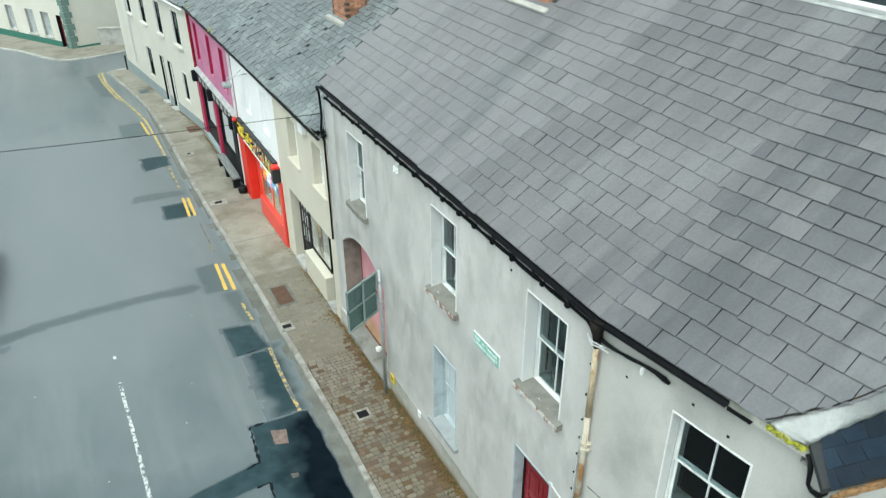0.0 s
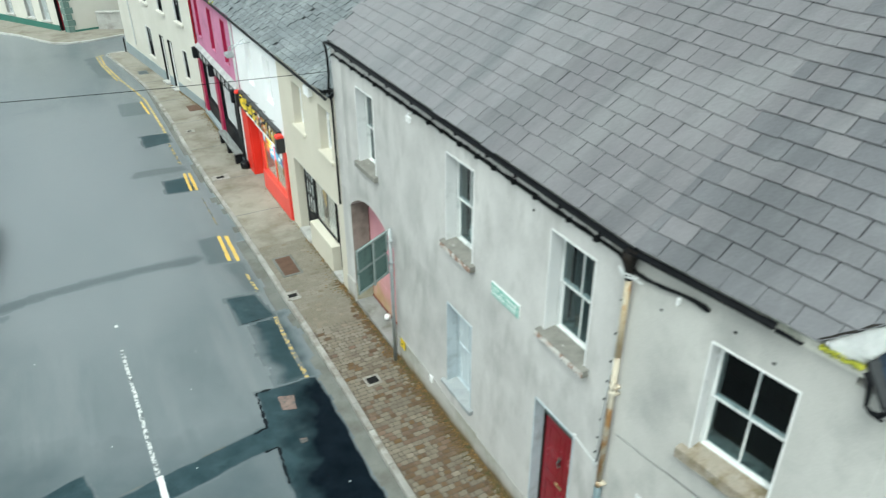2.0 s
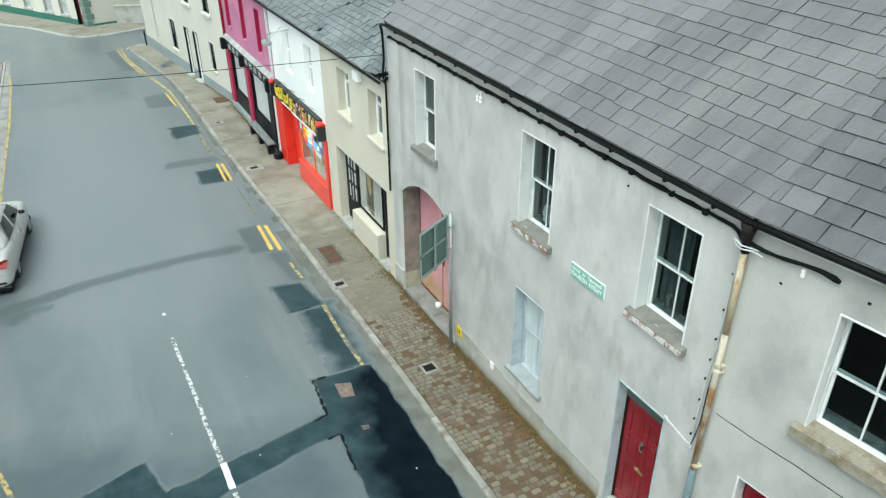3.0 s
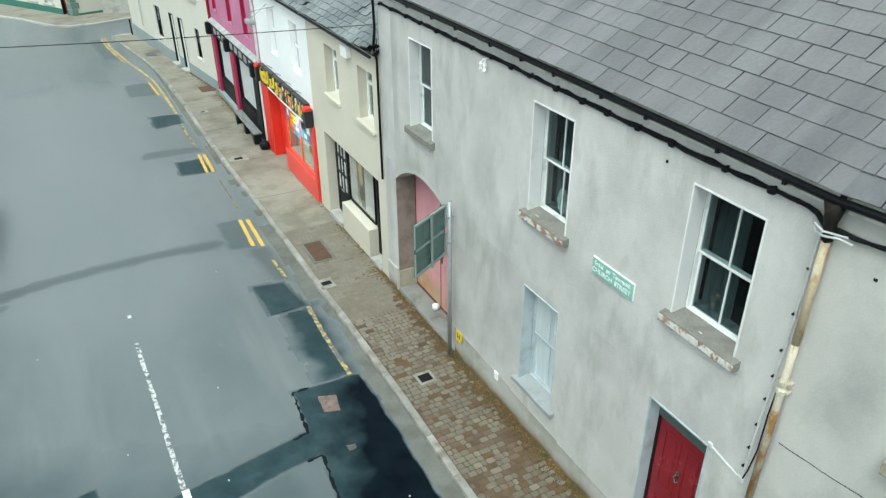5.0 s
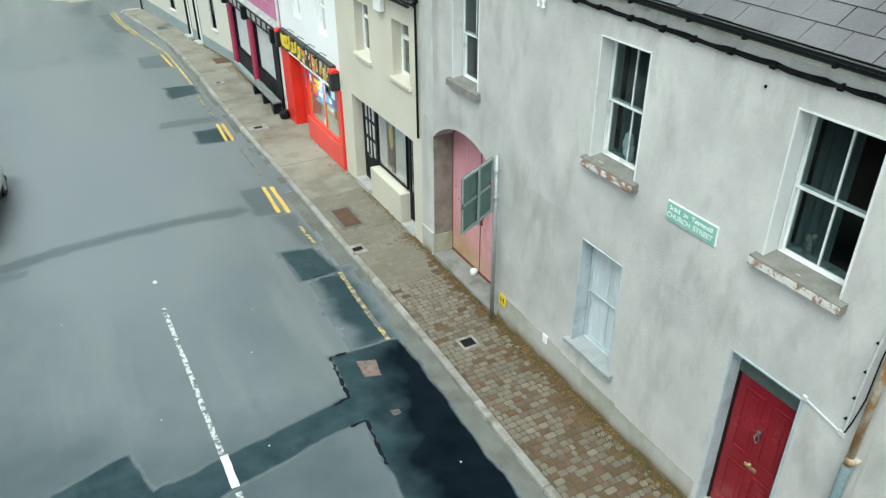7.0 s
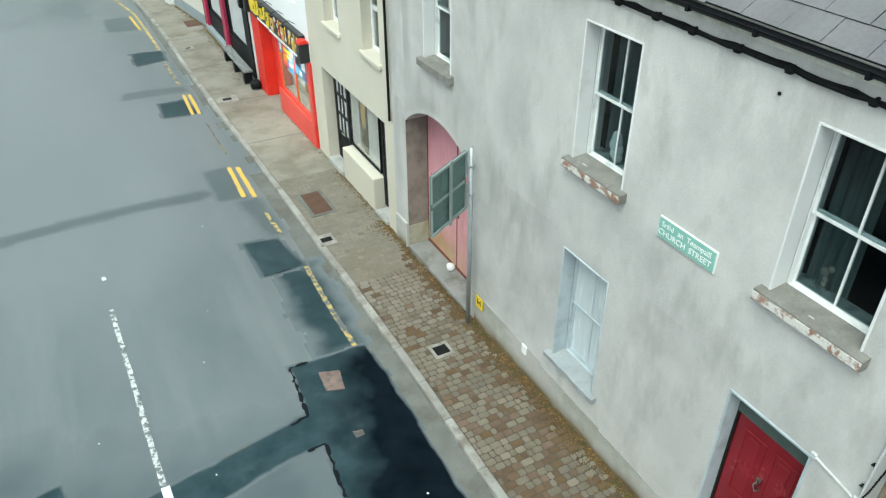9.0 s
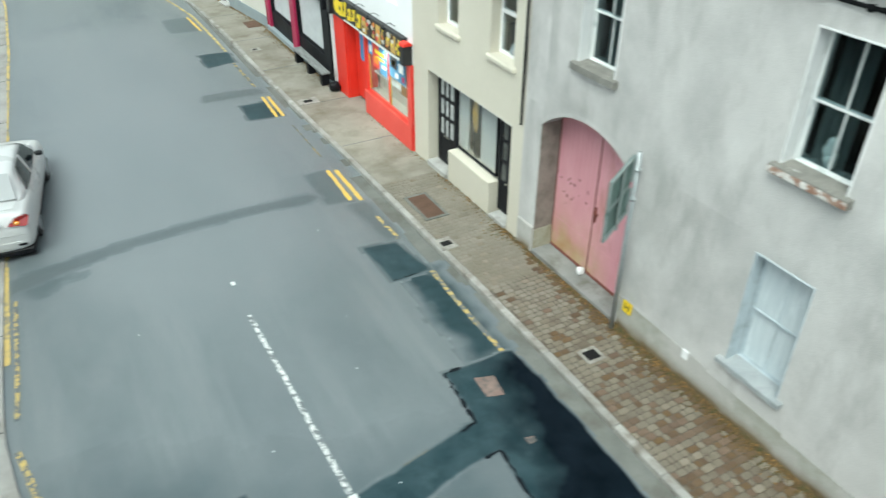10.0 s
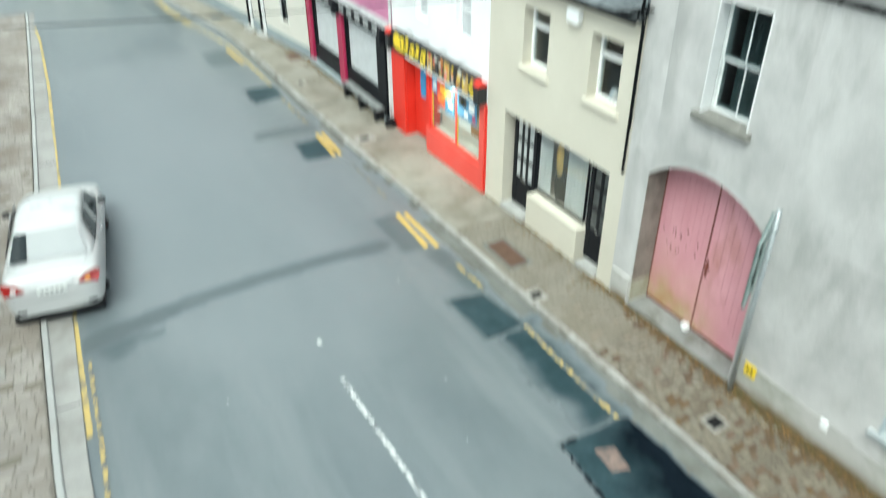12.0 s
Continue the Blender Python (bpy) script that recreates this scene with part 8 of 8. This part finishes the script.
# ---- pieces: slates and setts, alike pieces sharing their meshes ----


def block(name, lx, ly, lz, chamfer, material, edge=None):
    """A low block with a chamfered top: x and y centred, top at z = 0; edge: what its sides are made of, where they differ."""
    a, b, c = lx / 2, ly / 2, chamfer
    v = [(-a, -b, -lz), (a, -b, -lz), (a, b, -lz), (-a, b, -lz), (-a, -b, -c), (a, -b, -c), (a, b, -c), (-a, b, -c), (-a + c, -b + c, 0), (a - c, -b + c, 0), (a - c, b - c, 0), (-a + c, b - c, 0)]
    f = [(0, 1, 5, 4), (1, 2, 6, 5), (2, 3, 7, 6), (3, 0, 4, 7), (4, 5, 9, 8), (5, 6, 10, 9), (6, 7, 11, 10), (7, 4, 8, 11), (8, 9, 10, 11)]
    m = bpy.data.meshes.new(name)
    m.from_pydata(v, [], f)
    m.materials.append(material)
    if edge:
        m.materials.append(edge)
        m.polygons.foreach_set("material_index", [1] * 4 + [0] * 5)
    return m


def joined(name, template, places, material, parent, label=""):
    """Many alike pieces as one mesh."""
    if not places:
        return None
    n = len(template.vertices)
    co = np.empty(n * 3)
    template.vertices.foreach_get("co", co)
    co = np.c_[co.reshape(-1, 3), np.ones(n)]
    verts = np.concatenate([co @ np.array(p).T[:, :3] for p in places])
    faces = [tuple(i + k * n for i in f.vertices) for k in range(len(places)) for f in template.polygons]
    mesh = bpy.data.meshes.new(name)
    mesh.from_pydata(verts.tolist(), [], faces)
    for mat in template.materials:
        mesh.materials.append(mat)
    mesh.polygons.foreach_set("material_index", [f.material_index for f in template.polygons] * len(places))
    return tagged(link(name, mesh, material, parent, label), kind="stuff")


def slates(roof, slope, y0, y1, length, width, gauge, material, keep, near, seed, lip=0.013, wear=0.004, edge=None, tone=None, gaps=(0.006, 0.009, 0.014), thick=0.009, side=None, loose=0.0):
    """Courses of slates on a slope (x up, y along, z out): those in near as parts, the rest joined; edge gives the cut along a valley."""
    rnd = random.Random(seed)
    made = {}
    single, rest = 0, {}
    for r in range(int(length / gauge) + 1):
        x = r * gauge
        y = y0 + (width / 2 if r % 2 else 0) + rnd.uniform(-0.015, 0.015)
        while y < y1:
            px = x + rnd.uniform(-wear, wear) - (0.02 if rnd.random() < 0.03 else 0)
            up = 0.014 if rnd.random() < loose else 0.0
            px -= up
            if keep(px + gauge / 2, y) and px + gauge < length + 0.05:
                m = slope @ Matrix.Translation((px, y, lip + up + rnd.uniform(0, 0.003))) @ Matrix.Rotation(lip / gauge + rnd.uniform(-0.004, 0.006), 4, "Y") @ Matrix.Rotation(rnd.uniform(-0.012, 0.012), 4, "Z") @ Matrix.Translation((gauge / 2 + 0.025, 0, 0.0))
                mat = tone(px, y, rnd) if tone else material
                if mat not in made:
                    made[mat] = [block("slate", gauge + 0.05, width - q, thick, 0.0012, mat, (side[mat] if isinstance(side, dict) else side) or SLATEEDGE) for q in (gaps[mat] if isinstance(gaps, dict) else gaps)]
                kinds = made[mat]
                cut = edge(m @ Vector((0, 0, 0))) if edge else None
                if cut:
                    bm = bmesh.new()
                    bm.from_mesh(kinds[1])
                    bm.transform(m)
                    bmesh.ops.bisect_plane(bm, geom=[*bm.verts, *bm.edges, *bm.faces], plane_co=cut[0], plane_no=cut[1], clear_inner=True)
                    if bm.faces:
                        part("slate", bm, mat, roof)
                elif near(px, y) and single < 300:
                    ob = link("slate", rnd.choice(kinds), mat, roof)
                    ob.matrix_basis = m
                    single += 1
                else:
                    rest.setdefault(mat, []).append(m)
            y += width
    for mat, places in rest.items():
        joined("slate_field", made[mat][1], places, mat, roof)


c = math.cos(math.atan(S))
LONG = (5.05 - EAVE_D) / c
SLOPE_B = BENT @ Matrix.Translation((EAVE_D, 0, EAVE_Z)) @ Matrix.Rotation(-math.atan(S), 4, "Y")


def clear_of(x, y):
    """Off the chimney and the rooflight."""
    d = EAVE_D + x * c
    return not (2.85 < d < 3.7 and 10.85 < y < 12.15) and not (5.0 < x < 5.8 and 5.4 < y < 7.0)


def above_valley(x, y):
    p = SLOPE_B @ Vector((x, y, 0))
    return p.y > valley_y(p.x) - 0.16


def valley_y(x):
    pts = [(p[0], p[1]) for p in VALLEY]
    if x <= pts[0][0]:
        return pts[0][1]
    for (xa, ya), (xb, yb) in zip(pts, pts[1:]):
        if x <= xb:
            return ya + (yb - ya) * (x - xa) / (xb - xa)
    return pts[-1][1]


def slate_tone(x, y, rnd):
    """Paler towards the chimney end, darker by the bend."""
    f = (y - 7.8) / 3.0 + 0.7 * noise.noise(Vector((x * 0.6, y * 0.6, 2))) + rnd.uniform(-0.15, 0.15)
    return PALESLATE if f > 0.3 else SLATE


def valley_cut(p):
    """The plane that trims a slate lying over the valley."""
    if abs(p.y - valley_y(p.x)) > 0.32:
        return None
    i = max(k for k in range(len(VALLEY) - 1) if k == 0 or VALLEY[k][0] <= p.x)
    (xa, ya, _), (xb, yb, _) = VALLEY[i], VALLEY[i + 1]
    return (xa, ya, 0), (ya - yb, xb - xa, 0)


HIP = Vector((-math.sin(radians(4)), math.cos(radians(4)), 0))


def bend_cut(side):
    """Trims slates along the line where the two slopes meet."""
    def cut(p):
        if abs((p - Vector((X0, 5.25, p.z))).dot(HIP)) < 0.3:
            return (X0, 5.25, 0), HIP * side
        return valley_cut(p) if side < 0 else None
    return cut


def wing_cut(p):
    a, u = (p - E0).dot(along_e), (p - E0).dot(up_e)
    if a < 0.55 and u < 0.5:
        a0, b0 = wing_at(0.2, 0), wing_at(0.33, 0.42)
        return a0, (b0 - a0).cross(up_e.cross(along_e)) * (1 if (b0 - a0).cross(up_e.cross(along_e)).dot(along_e) > 0 else -1)
    return None


slates(roof_a, SLOPE, 4.9, 14.95, LONG, 0.375, 0.262, SLATE, lambda x, y: y > 5.25 + 0.07 * x * c - 0.25 and clear_of(x, y), lambda x, y: y < 10.4, 11, 0.012, edge=bend_cut(1), tone=slate_tone, gaps={PALESLATE: (0.003, 0.004, 0.006), SLATE: (0.003, 0.005, 0.008, 0.014)}, side={PALESLATE: PALESIDE, SLATE: SLATEEDGE})
slates(roof_b, SLOPE_B, -6.5, 0.45, LONG, 0.375, 0.262, SLATE, lambda x, y: y < -0.07 * x * c + 0.25 and above_valley(x, y), lambda x, y: True, 12, 0.019, edge=bend_cut(-1), tone=lambda x, y, rnd: SLATE if (y + 0.7) / 1.5 + 0.8 * noise.noise(Vector((x * 0.8, y * 0.8, 7))) + rnd.uniform(-0.7, 0.7) > 0.25 else DEEPSLATE, gaps=(0.004, 0.007, 0.010, 0.017), thick=0.010, side=SLATEEDGE)
for roof, y0, y1, seed in ((cream_roof, 15.08, 19.45, 21), (white_roof, 19.5, 24.35, 22), (pink_roof, 24.4, 31.2, 23)):
    fr = FLAT @ Matrix.Translation((-0.15, 0, 5.01)) @ Matrix.Rotation(-math.atan(S), 4, "Y")
    slates(roof, fr, y0, y1, 4.35 / c, 0.25, 0.165, BLUESLATE, lambda x, y: not (2.1 < x * c - 0.15 < 2.8 and 18.8 < y < 19.95), lambda x, y: x < 4.4 and y < y0 + 5, seed, 0.014, 0.010, gaps=(0.006, 0.010, 0.018), thick=0.013, loose=0.13)
fr = TERR @ Matrix.Translation((-0.15, 0, 4.95)) @ Matrix.Rotation(-math.atan(S), 4, "Y")
slates(terr_roof, fr, 0.2, 12.7, 4.35 / c, 0.25, 0.165, BLUESLATE, lambda x, y: True, lambda x, y: False, 24, 0.014, 0.010, loose=0.13)
wing_z = up_e.cross(-along_e)
WING = Matrix((( up_e.x, -along_e.x, wing_z.x, E0.x), (up_e.y, -along_e.y, wing_z.y, E0.y), (up_e.z, -along_e.z, wing_z.z, E0.z), (0, 0, 0, 1)))
slates(wing, WING, -4.6, -0.02, 3.1, 0.26, 0.165, DARKSLATE, lambda x, y: x < wing_top(-y) + 0.03 and y < -0.12, lambda x, y: y > -3.0, 25, 0.014, 0.01, edge=wing_cut)


def cobble(name, lx, ly, material):
    """A tumbled sett with clipped corners and a rounded top: top at z = 0."""
    k, c = 0.018, 0.012
    a, b = lx / 2, ly / 2
    ring = [(-a + k, -b), (a - k, -b), (a, -b + k), (a, b - k), (a - k, b), (-a + k, b), (-a, b - k), (-a, -b + k)]
    v = [(x, y, -0.05) for x, y in ring] + [(x, y, -c) for x, y in ring] + [(x * (1 - c / a), y * (1 - c / b), 0) for x, y in ring]
    f = [(i + o, (i + 1) % 8 + o, (i + 1) % 8 + o + 8, i + o + 8) for o in (0, 8) for i in range(8)] + [tuple(range(16, 24))]
    m = bpy.data.meshes.new(name)
    m.from_pydata(v, [], f)
    m.materials.append(material)
    return m


def paving(parent, x_from, x_to, y0, y1, size_x, size_y, kinds, near, seed, avoid=()):
    """Rows of setts across a pavement; kinds(x, y, rnd) picks the stone."""
    rnd = random.Random(seed)
    meshes = {}
    single, rest = 0, {}
    y = y0
    while y < y1:
        xa, xb = x_from(y), x_to(y)
        x = xa - (size_x * rnd.uniform(0.1, 0.9))
        while x < xb - 0.02:
            w = size_x * rnd.choice((0.6, 0.75, 0.9, 1.0, 1.1, 1.25))
            a, b = max(x, xa), min(x + w, xb)
            x += w
            if b - a < 0.05 or any(p0 - 0.08 < (a + b) / 2 < p1 + 0.08 and q0 - 0.05 < y < q1 + 0.05 for p0, p1, q0, q1 in avoid):
                continue
            mat = kinds((a + b) / 2, y, rnd)
            key = (mat.name, round((b - a) * 80) / 80)
            if key not in meshes:
                meshes[key] = cobble("sett", max(0.045, key[1] - 0.009), size_y - 0.009, mat)
            m = Matrix.Translation(((a + b) / 2, y, pave_z(y) + rnd.uniform(-0.003, 0.004))) @ Matrix.Rotation(rnd.uniform(-0.03, 0.03), 4, "Z") @ Matrix.Rotation(-0.0148 + rnd.uniform(-0.01, 0.01), 4, "X") @ Matrix.Rotation(rnd.uniform(-0.01, 0.01), 4, "Y")
            if near(a, y) and single < 300:
                ob = link("sett", meshes[key], mat, parent)
                ob.matrix_basis = m
                single += 1
            else:
                rest.setdefault(key, []).append(m)
        y += size_y
    for key, places in rest.items():
        joined("sett_field", meshes[key], places, meshes[key].materials[0], parent)


AVOID = ((3.87, 4.10, 11.34, 11.55), (3.41, 3.63, 15.37, 15.53), (3.52, 3.76, 23.74, 23.92), (3.64, 4.05, 16.48, 17.44))


def stone_r(x, y, rnd):
    wall = x + 0.22 * noise.noise(Vector((x * 2, y * 0.9, 0)))
    r = rnd.random()
    if y < 14.5 and wall > 4.58 and r < 0.7:
        return BROWNSETT
    if y > 11.0 + 3.0 * rnd.random():
        return FARSETT if r < 0.93 else BUFFSETT
    near = 1 if y < 10.2 else 0.6 if y < 11.4 else 0.25 if y < 12.5 else 0.08
    return BUFFSETT if r > 1 - 0.1 * near - 0.08 else REDSETT if r < 0.2 * near else BROWNSETT if r < 0.45 * near else SETT


paving(pavement, lambda y: along(KERB_R, y) + 0.135, lambda y: 4.83, -5.0, 18.28, 0.15, 0.113, stone_r, lambda x, y: 8.6 < y < 12.0, 31, AVOID)
paving(left_pavement, lambda y: -7.2, lambda y: along(KERB_L, y) - 0.03, 10.0, 43.9, 0.22, 0.16, lambda x, y, rnd: PINKSETT if rnd.random() < 0.95 else FARSETT, lambda x, y: 12.6 < y < 19 and x > -6.3, 32, ((-5.62, -5.42, 17.8, 17.98),))
